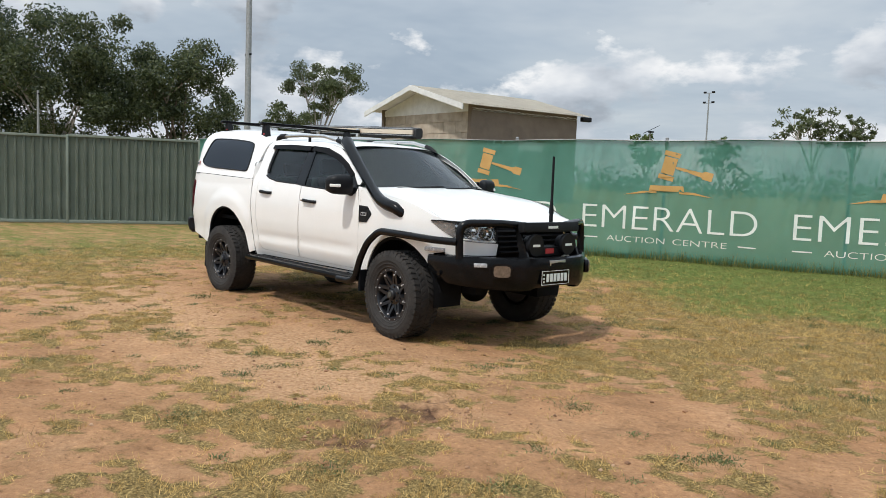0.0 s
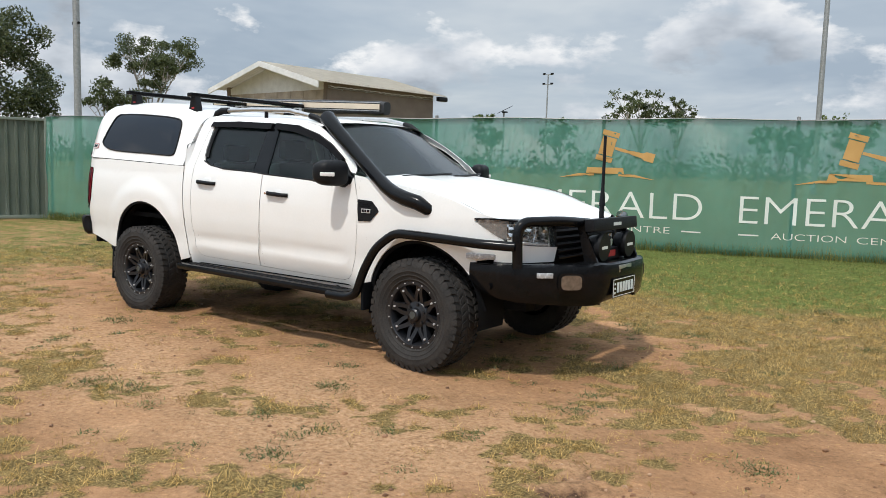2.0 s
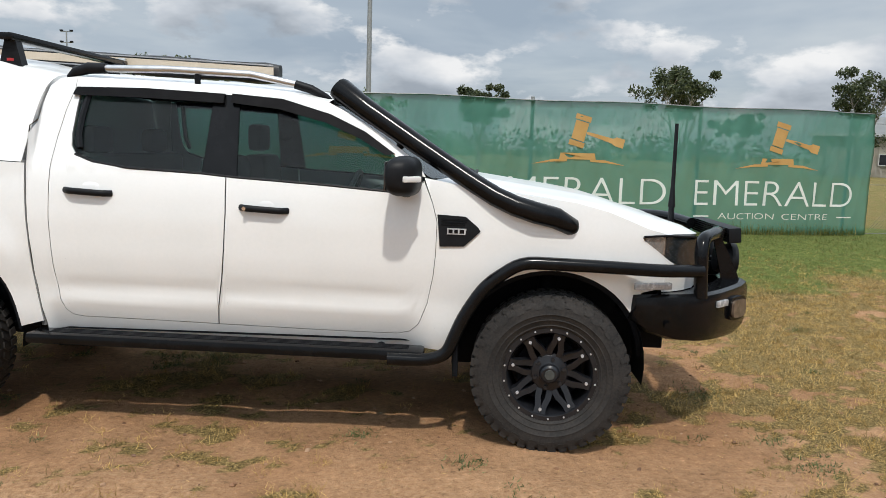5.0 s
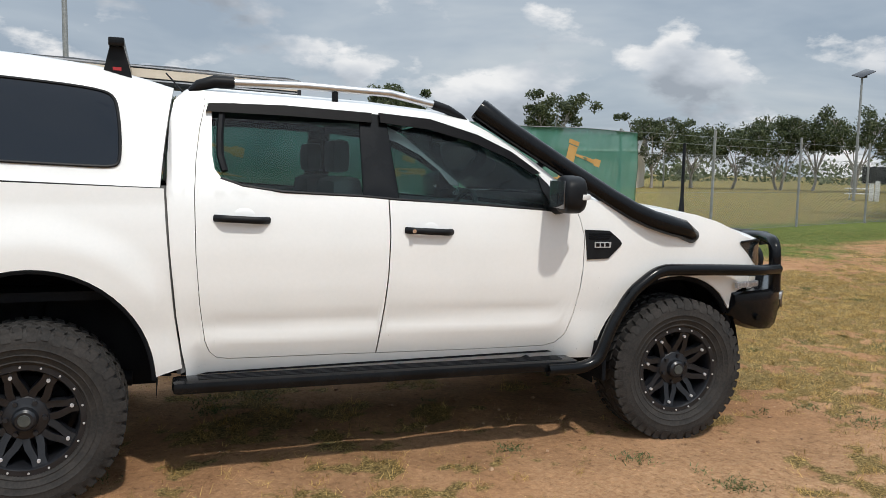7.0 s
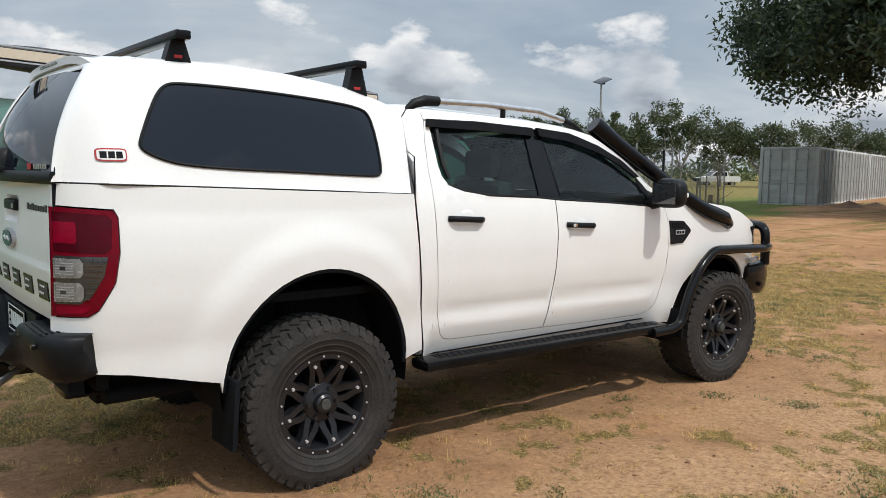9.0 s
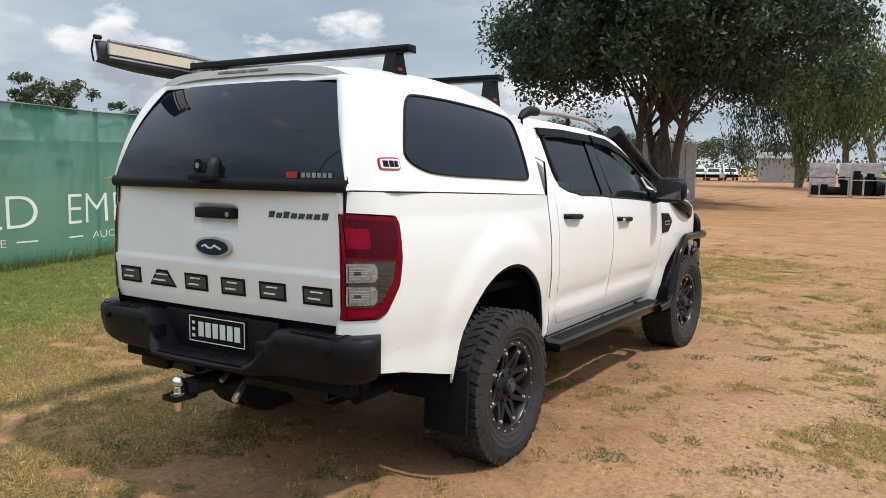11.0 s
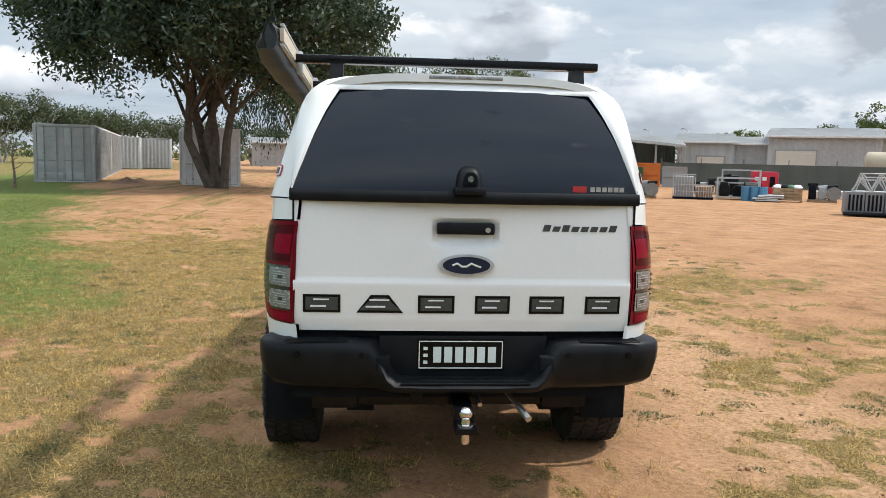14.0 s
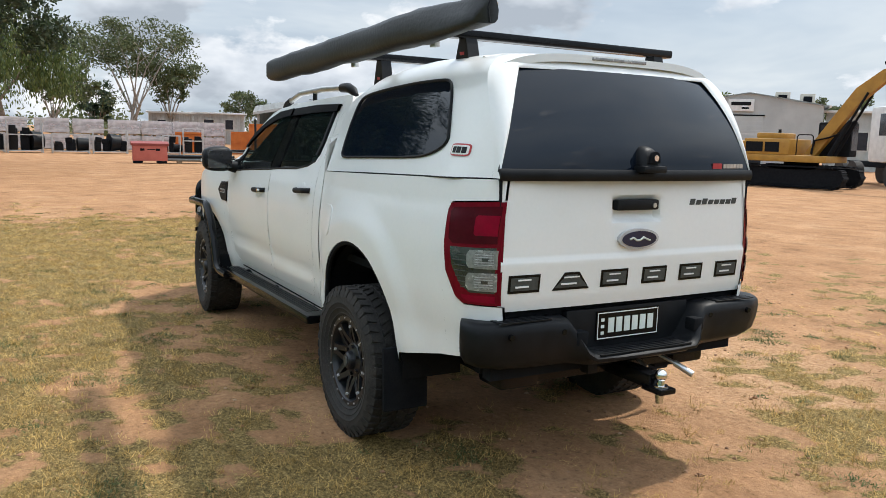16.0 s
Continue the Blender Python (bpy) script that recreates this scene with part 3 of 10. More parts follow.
def build_grass():
    rng = np.random.default_rng(3)
    x, y = scattered(rng, 150000, (-8.5, 14.5, -5.6, 7.0), lambda x, y: F_TUFT.at(x, y) * (1 - 0.62 * F_GREEN.at(x, y)))
    k = min(len(x), 30000)
    blade_mesh("dry_grass", "short trodden dry straw-coloured grass over red soil", "grass", M_DRYGRASS, x[:k], y[:k], 11, 0.027, 0.040, 0.0031, (6, 64), 31)
    x, y = scattered(rng, 90000, (-9.5, 19.0, -4.5, 11.5), lawn)
    k = min(len(x), 21000)
    blade_mesh("green_grass", "short green lawn grass along the fence", "grass", M_GREENGRASS, x[:k], y[:k], 8, 0.045, 0.036, 0.0036, (15, 70), 32)
    x, y = scattered(rng, 5200, (-8.0, 12.0, -5.6, 4.5), lambda x, y: 0.25 + 0.6 * F_TUFT.at(x + 7.0, y - 3.0))
    blade_mesh("dry_tufts", "many small tufts of dead dry grass", "grass", M_DRYGRASS, x, y, 22, 0.024, 0.034, 0.0028, (8, 66), 33)
    # low weeds: flat rosettes a hand or two across
    m = 420
    x, y = rng.uniform(-7.5, 11.0, m), rng.uniform(-5.4, 4.0, m)
    r = 0.022 + 0.060 * rng.random(m) ** 2
    reps = np.maximum(2, (r * r * 3800).astype(int))
    blade_mesh("green_weeds", "low green weeds dotted over the soil", "grass", M_WEED, np.repeat(x, reps), np.repeat(y, reps), 16, np.repeat(r, reps), 0.022, 0.0070, (2, 48), 34)
    x = rng.uniform(-12, 8, 4500)
    blade_mesh("fence_line_grass", "longer green grass at the foot of the banner", "grass", M_GREENGRASS, x, BAN_C + BAN_M * x - 0.08 + rng.normal(0, 0.07, 4500), 3, 0.04, 0.17, 0.006, (50, 88), 35)


build_grass()


def build_litter():
    """Flat straw, clods and pebbles strewn over the bare ground."""
    rng = np.random.default_rng(17)
    x, y = scattered(rng, 150000, (-7.0, 11.0, -5.6, 5.0), lambda x, y: 0.10 + 0.75 * F_TUFT.at(x, y))
    blade_mesh("straw_litter", "loose dry straw strewn over red soil", "straw", M_DRYGRASS, x, y, 1, 0.0, 0.030, 0.0026, (0, 7), 36, (0.25, 1.0))
    vs, fs = [], []
    k = 0
    while k < 4500:
        if k % 24:
            x, y = rng.uniform(-6.5, 10.5), rng.uniform(-5.4, 3.0)
        else:
            t, s = rng.uniform(-0.6, 0.6), rng.normal(0, 0.17)
            x, y = 3.55 - 0.25 * t + 0.97 * s, -2.45 + 0.97 * t + 0.25 * s
        r = 0.004 + 0.014 * rng.random() ** 4
        z = ground_z(x, y)
        i = len(vs)
        a = rng.uniform(0, 6.283)
        for up, rad in ((-0.3, 1.0), (0.25, 0.95), (0.62, 0.45)):
            for j in range(4):
                rr = r * rad * rng.uniform(0.75, 1.2)
                vs.append((x + rr * math.cos(a + j * 1.571), y + rr * math.sin(a + j * 1.571), z + r * (up + rng.uniform(-0.12, 0.12))))
        fs += [(i + q + j, i + q + (j + 1) % 4, i + q + 4 + (j + 1) % 4, i + q + 4 + j) for q in (0, 4) for j in range(4)]
        fs.append((i + 8, i + 9, i + 10, i + 11))
        k += 1
    tagged(from_arrays("soil_clods", vs, fs, M_CLOD), "small clods and pebbles of red soil", "soil", kind="stuff")


M_CLOD = leaf_mat("soil_clod", (0.17, 0.085, 0.045), (0.38, 0.205, 0.11), (0.58, 0.39, 0.25))
build_litter()

# ---- banner on its fence ----


def banner_frame(x):
    """The point of the banner line at x, and the unit way along it."""
    d = Vector((1, BAN_M, 0)).normalized()
    return Vector((x, BAN_C + BAN_M * x, 0)), d


def sag(s, z):
    # broad billows between the posts, then slanting creases that gather towards the top hem
    crease = noise.noise(Vector((s * 2.6 + z * 1.5, z * 0.9, 3.0))) + 0.6 * noise.noise(Vector((s * 5.5 - z * 3.0, z * 1.2, 8.0)))
    return 0.030 * math.sin(s * 2.1 + z * 1.4) + 0.014 * math.sin(s * 5.3 - z * 2.3 + 1.0) + 0.055 * crease * (0.45 + 0.55 * z)


def build_banner():
    x0, x1 = -12.15, 8.22
    p0, d = banner_frame(x0)
    length = (x1 - x0) / d.x
    ang = math.degrees(math.atan2(d.y, d.x))

    def zb(s):
        return 0.07 + 0.09 * s / length

    def zt(s):
        return 2.20 + 0.09 * s / length + 0.012 * math.sin(s * 2.0)

    fence = thing("banner_fence", "green printed mesh banner hung along a steel post fence", "fence", tuple(p0), ang)
    per = 3.50 / d.x
    last = (6.38 - x0) / d.x
    bm = bmesh.new()
    ns, nz = 420, 18
    grid = [[bm.verts.new((s, -0.06 + sag(s, z), zb(s) + (zt(s) - zb(s)) * z)) for z in (j / nz for j in range(nz + 1))] for s in (length * i / ns for i in range(ns + 1))]
    for a, c in zip(grid, grid[1:]):
        for j in range(nz):
            bm.faces.new((a[j], c[j], c[j + 1], a[j + 1]))
    bmesh.ops.solidify(bm, geom=bm.faces[:], thickness=0.004)
    part("banner_cloth", bm, M_BANNER, fence, "green mesh cloth with creases", 180)
    # printed shapes follow the cloth
    def printed(nm, bmp, mat, label):
        for v in bmp.verts:
            s, z = v.co.x, v.co.z
            fz = (z - zb(s)) / (zt(s) - zb(s))
            v.co.y = -0.068 + sag(s, fz) + v.co.y
        part(nm, bmp, mat, fence, label)

    def text_mesh(body, size, wide):
        cu = bpy.data.curves.new("words", "FONT")
        cu.body, cu.size, cu.align_x = body, size, "CENTER"
        cu.offset = -0.014 * size
        ob = bpy.data.objects.new("words", cu)
        scene.collection.objects.link(ob)
        dg = bpy.context.evaluated_depsgraph_get()
        me = bpy.data.meshes.new_from_object(ob.evaluated_get(dg))
        bpy.data.objects.remove(ob)
        b = bmesh.new()
        b.from_mesh(me)
        bmesh.ops.triangulate(b, faces=b.faces[:])
        w0 = min(v.co.x for v in b.verts)
        w1 = max(v.co.x for v in b.verts)
        for v in b.verts:
            v.co = Vector(((v.co.x - (w0 + w1) / 2) * wide / (w1 - w0), 0, v.co.y))
        for e in range(2):
            long = [ed for ed in b.edges if ed.calc_length() > 0.12]
            if long:
                bmesh.ops.subdivide_edges(b, edges=long, cuts=2)
        bmesh.ops.triangulate(b, faces=b.faces[:])
        return b

    def strip(outline, n=1):
        b = bmesh.new()
        b.faces.new([b.verts.new((u, 0, v)) for u, v in outline])
        bmesh.ops.triangulate(b, faces=b.faces[:])
        for _ in range(2):
            bmesh.ops.subdivide_edges(b, edges=b.edges[:], cuts=1)
        return b

    def turned(outline, a, ox, oz):
        ca, sa = math.cos(a), math.sin(a)
        return [(ox + u * ca - v * sa, oz + u * sa + v * ca) for u, v in outline]

    words = text_mesh("EMERALD", 0.635, 3.08)
    first_word = text_mesh("AUCTION", 0.15, 1.06)
    second_word = text_mesh("CENTRE", 0.15, 0.92)
    for k in range(6):
        c = last - k * per
        if c < 1.6:
            continue
        lift = 0.20
        for src, nm, dx, dz, mat in ((words, "banner_word", 0.0, 0.50, M_LETTER), (first_word, "banner_subtitle", -0.53, 0.275, M_LETTER), (second_word, "banner_subtitle", 0.60, 0.275, M_LETTER)):
            b = src.copy()
            for v in b.verts:
                v.co.x += c + dx
                v.co.z += lift + dz - 0.05
            printed(nm, b, mat, "white printed lettering")
        for u0, u1 in ((-1.54, -1.24), (1.24, 1.54)):
            printed("banner_dash", strip([(c + u0, lift + 0.262), (c + u1, lift + 0.262), (c + u1, lift + 0.284), (c + u0, lift + 0.284)]), M_LETTER, "white printed dash")
        a = math.radians(-14)
        hx, hz = c + 0.0, lift + 1.61
        for top, w0 in ((0.21, 0.135), (-0.21, 0.135)):
            printed("gavel_band", strip(turned([(-w0, top - 0.042), (w0, top - 0.042), (w0, top + 0.042), (-w0, top + 0.042)], a, hx, hz)), M_GOLD, "ochre printed gavel band")
        printed("gavel_head", strip(turned([(-0.115, -0.150), (0.115, -0.150), (0.095, 0.0), (0.115, 0.150), (-0.115, 0.150), (-0.095, 0.0)], a, hx, hz)), M_GOLD, "ochre printed gavel head")
        printed("gavel_handle", strip(turned([(0.125, -0.02), (0.58, -0.045), (0.64, -0.072), (0.78, -0.072), (0.78, 0.072), (0.64, 0.072), (0.58, 0.035), (0.125, 0.02)], a, hx, hz)), M_GOLD, "ochre printed gavel handle")
        printed("gavel_block", strip([(c - 0.33, lift + 1.16), (c + 0.29, lift + 1.16), (c + 0.27, lift + 1.26), (c - 0.31, lift + 1.26)]), M_GOLD, "ochre printed gavel block")
        for sg in (-1, 1):
            printed("gavel_swoosh", strip([(c + sg * 0.20, lift + 1.165), (c + sg * 0.45, lift + 1.155), (c + sg * 0.80, lift + 1.075), (c + sg * 0.45, lift + 1.115), (c + sg * 0.20, lift + 1.125)]), M_GOLD, "ochre printed curve")
    words.free()
    first_word.free()
    second_word.free()
    s = 0.1
    while s < length + 0.2:
        bm = bmesh.new()
        cyl(bm, (s, 0.04, zb(s) - 0.2), (s, 0.04, zt(s) + 0.06), 0.030, seg=10)
        cyl(bm, (s, 0.04, zt(s) + 0.06), (s, 0.04, zt(s) + 0.075), 0.034, 0.012, seg=10)
        part("fence_post", bm, M_POST, fence)
        s += 2.95
    bm = bmesh.new()
    sweep(bm, [(s, 0.0, zt(s) + 0.005) for s in (length * i / 60 for i in range(61))], 0.012, 6)
    part("top_wire", bm, M_WIRE, fence)


build_banner()

# ---- chain-link fence towards the containers ----


def build_chain_link():
    a, b = Vector((8.26, 9.63, 0.1)), Vector((29.6, 16.7, 0.1))
    d = (b - a).normalized()
    length = (b - a).length
    fence = thing("chain_link_fence", "galvanised chain-link fence with steel posts and strained wires", "fence", tuple(a), math.degrees(math.atan2(d.y, d.x)))
    s = 2.75
    while s < length:
        bm = bmesh.new()
        cyl(bm, (s, 0, -0.2), (s, 0, 2.35), 0.032, seg=8)
        part("fence_post", bm, M_POST, fence)
        s += 3.85
    for z in (0.08, 0.95, 1.80, 2.02, 2.20):
        bm = bmesh.new()
        cyl(bm, (0, 0, z), (length, 0, z), 0.005, seg=5)
        part("strained_wire", bm, M_WIRE, fence)
    vs, fs = [], []
    w, step = 0.0022, 0.075
    n = int(length / step) + 24
    for i in range(-24, n):
        for sg in (1, -1):
            s0 = i * step if sg > 0 else i * step + 1.72
            k = len(vs)
            x0, x1 = s0, s0 + sg * 1.72
            if min(x0, x1) < 0 or max(x0, x1) > length:
                continue
            vs += [(x0 - w, 0.0, 0.08), (x0 + w, 0.0, 0.08), (x1 + w, 0.0, 1.80), (x1 - w, 0.0, 1.80), (x0, 0.004, 0.08), (x1, 0.004, 1.80)]
            fs += [(k, k + 1, k + 2, k + 3), (k + 1, k + 4, k + 5, k + 2)]
    from_arrays("wire_mesh", vs, fs, M_WIRE, fence)


build_chain_link()

# ---- colorbond fence ----


def build_sheet_fence():
    a, b = Vector((-12.17, 3.80, 0)), Vector((-18.6, -11.7, 0))
    d = (b - a).normalized()
    length = (b - a).length
    fence = thing("sheet_steel_fence", "grey-green ribbed sheet steel boundary fence", "fence", tuple(a), math.degrees(math.atan2(d.y, d.x)))
    bay, s, k = 3.05, 0.0, 0
    while s < length:
        e = min(s + bay, length)
        top = 2.16 - 0.03 * (k % 2)
        prof = []
        x = s + 0.03
        while x < e - 0.03:
            prof += [(x, 0.0), (x + 0.10, 0.0), (x + 0.125, 0.035), (x + 0.165, 0.035), (x + 0.19, 0.0)]
            x += 0.19
        bm = bmesh.new()
        lo = [bm.verts.new((u, v, 0.06)) for u, v in prof if u < e]
        hi = [bm.verts.new((u, v, top - 0.03)) for u, v in prof if u < e]
        for i in range(len(lo) - 1):
            bm.faces.new((lo[i], lo[i + 1], hi[i + 1], hi[i]))
        bmesh.ops.solidify(bm, geom=bm.faces[:], thickness=0.003)
        part("fence_sheet", bm, M_COLORBOND, fence, smooth=20)
        for z0, z1 in ((0.02, 0.09), (top - 0.06, top)):
            bm = bmesh.new()
            box(bm, s, e, -0.02, 0.055, z0, z1, bev=0.006)
            part("fence_rail", bm, M_COLORBOND, fence)
        bm = bmesh.new()
        box(bm, s - 0.03, s + 0.03, -0.03, 0.065, 0, top + 0.02, bev=0.006)
        part("fence_post", bm, M_COLORBOND, fence)
        s += bay
        k += 1


build_sheet_fence()

# ---- block shed with a low gable roof ----


def build_shed():
    o = Vector((-30.1, 30.6, 0))
    ax = Vector((0.10, 0.995, 0)).normalized()
    turn = math.degrees(math.atan2(ax.y, ax.x))
    shed = thing("block_shed", "large-block concrete shed with a cream corrugated gable roof", "shed", tuple(o), turn)
    # local x runs along the long wall, local y across the gable end
    shed.scale = (2, 2, 2)
    L, W, H, A = 4.8, 5.0, 3.16, 3.84
    bm = bmesh.new()
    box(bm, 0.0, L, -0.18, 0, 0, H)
    part("long_wall", bm, M_WALL_BROWN, shed, "dark brown side wall")
    bm = bmesh.new()
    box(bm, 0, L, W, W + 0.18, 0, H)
    part("rear_wall", bm, M_WALL_BROWN, shed)
    bm = bmesh.new()
    box(bm, L - 0.18, L, 0.001, W - 0.001, 0, H)
    part("end_wall", bm, M_WALL_BROWN, shed)
    bm = bmesh.new()
    box(bm, 0.06, 0.2, 0.001, W - 0.001, 0, H - 0.02)
    wall = part("gable_wall", bm, M_BLOCK, shed, "grey-brown concrete block gable wall")
    for r in range(8):
        z = r * 0.37
        y = 0.03 - (0.33 if r % 2 else 0.0)
        while y < W - 0.02:
            y0, y1 = max(y, 0.012), min(y + 0.645, W - 0.012)
            if y1 - y0 > 0.08 and z > 1.4:
                b = bmesh.new()
                box(b, 0.035, 0.07, y0, y1, z + 0.006, z + 0.362)
                part("block", b, M_BLOCK, wall)
            y += 0.66
    bm = bmesh.new()
    prism(bm, [(0.001, H - 0.26), (W, H - 0.26), (W, H - 0.06), (W / 2, A - 0.06), (0.001, H - 0.06)], "x", 0.025, 0.16)
    part("gable_infill", bm, M_TRIM_WHITE, shed, "pale gable infill board")
    for sg in (0, 1):
        bm = bmesh.new()
        n = 46
        rows = []
        for j in range(n * 4 + 1):
            x = -0.55 + (L + 1.0) * j / (n * 4)
            wv = 0.014 * math.sin(j * math.pi / 2)
            y_e, y_r = (-0.45, W / 2) if sg == 0 else (W + 0.45, W / 2)
            rows.append((bm.verts.new((x, y_e, H - 0.08 + wv)), bm.verts.new((x, y_r, A + wv))))
        for p, q in zip(rows, rows[1:]):
            bm.faces.new((p[0], q[0], q[1], p[1]))
        bmesh.ops.solidify(bm, geom=bm.faces[:], thickness=0.02)
        part("roof_sheet", bm, M_ROOF, shed, "cream corrugated roof sheet", 25)
        bm = bmesh.new()
        y_e = -0.45 if sg == 0 else W + 0.45
        prism(bm, [(y_e, H - 0.27), (W / 2, A - 0.17), (W / 2, A + 0.0), (y_e, H - 0.09)], "x", -0.60, -0.56)
        part("barge_board", bm, M_TRIM_WHITE, shed, "white barge board")
    # torn foil hanging along the top of the long wall
    rng = np.random.default_rng(44)
    for row in range(2):
        bm = bmesh.new()
        pts = [(0.02 + (L - 0.04) * i / 60, -0.195 - 0.012 * rng.random(), H - 0.17 - 0.05 * row + rng.normal(0, 0.012)) for i in range(61)]
        sweep(bm, pts, [0.007 + 0.009 * rng.random() for _ in pts], 5)
        part("foil_fold", bm, (M_TRIM_WHITE, M_POST)[row], shed, "crumpled silver foil under the eave")
    bm = bmesh.new()
    box(bm, L + 0.02, L + 0.44, -0.48, -0.30, H - 0.26, H - 0.10, bev=0.03)
    part("rain_head", bm, M_BLACK, shed)
    bm = bmesh.new()
    box(bm, 1.9, 3.2, -0.20, -0.17, 1.75, 2.05, bev=0.01)
    part("window_hood", bm, M_TRIM_WHITE, shed)


build_shed()

# ---- poles ----


def lamp_pole(x, y, h, r, fit_z, kind="flood"):
    ob = thing("light_pole", "tall galvanised steel light pole with small floodlights" if kind == "flood" else "galvanised pole with a solar light on top", "light pole", (x, y, 0))
    bm = bmesh.new()
    cyl(bm, (0, 0, 0), (0, 0, h), r, r * 0.62, 12)
    part("pole", bm, M_POST, ob)
    bm = bmesh.new()
    cyl(bm, (0, 0, 0), (0, 0, 0.04), r * 2.0, seg=12)
    part("base_plate", bm, M_POST, ob)
    if kind == "flood":
        for sg in (-1, 1):
            bm = bmesh.new()
            box(bm, sg * r, sg * (r + 0.10), -0.06, 0.06, fit_z - 0.06, fit_z + 0.05, bev=0.015)
            part("floodlight", bm, M_BLACK, ob)
    elif kind == "solar":
        bm = bmesh.new()
        box(bm, -0.55, 0.55, -0.33, 0.33, -0.02, 0.02, m=pose(0.1, 0, h + 0.12, 18, -22, 0), bev=0.006)
        part("solar_panel", bm, M_PANEL_GLASS, ob, "dark tilted solar panel")
        bm = bmesh.new()
        box(bm, -0.12, 0.28, -0.09, 0.09, h - 0.12, h - 0.02, bev=0.015)
        part("lamp_head", bm, M_BLACK, ob)
    elif kind == "mast":
        for z in (h, h - 1.3):
            bm = bmesh.new()
            cyl(bm, (-0.7, 0, z), (0.7, 0, z), 0.05, seg=6)
            part("cross_arm", bm, M_POST, ob)
            for sx in (-0.6, 0.6):
                b = bmesh.new()
                box(b, sx - 0.18, sx + 0.18, -0.12, 0.12, z - 0.02, z + 0.2, bev=0.03)
                part("floodlight", b, M_BLACK, ob)
    elif kind == "power":
        for z in (h - 0.4, h - 1.4):
            bm = bmesh.new()
            box(bm, -1.1, 1.1, -0.06, 0.06, z - 0.07, z + 0.07, bev=0.01)
            part("cross_arm", bm, M_BARK, ob)
            for sx in (-1.0, -0.5, 0.5, 1.0):
                b = bmesh.new()
                cyl(b, (sx, 0, z + 0.07), (sx, 0, z + 0.28), 0.05, 0.03, 8)
                part("insulator", b, M_BLACK, ob)
    elif kind == "street":
        bm = bmesh.new()
        sweep(bm, [(0, 0, h), (0.25, 0, h + 0.6), (0.9, 0, h + 1.0), (1.8, 0, h + 1.1)], 0.05, 6)
        part("lamp_arm", bm, M_POST, ob)
        bm = bmesh.new()
        box(bm, 1.7, 2.3, -0.12, 0.12, h + 1.04, h + 1.16, bev=0.03)
        part("lamp_head", bm, M_POST, ob)
    return ob


lamp_pole(-35.0, 17.6, 27.0, 0.19, 8.1)
lamp_pole(-6.4, 53.7, 27.0, 0.20, 14.2)
lamp_pole(35.9, 29.8, 7.1, 0.09, 0, "solar")
lamp_pole(46.0, 62.0, 6.6, 0.09, 0, "solar")
lamp_pole(-47.7, 91.4, 13.9, 0.13, 0, "mast")
lamp_pole(-46.9, 9.7, 5.9, 0.10, 5.7)
lamp_pole(-26.5, 45.9, 5.5, 0.08, 0, "solar")
lamp_pole(64.0, -58.0, 6.2, 0.12, 0, "power")
lamp_pole(70.0, -53.0, 4.6, 0.07, 0, "street")
lamp_pole(82.0, -30.0, 4.2, 0.07, 0, "street")
lamp_pole(86.0, -36.0, 4.6, 0.07, 0, "street")
lamp_pole(85.0, -11.0, 4.4, 0.07, 0, "street")

# ---- trees ----


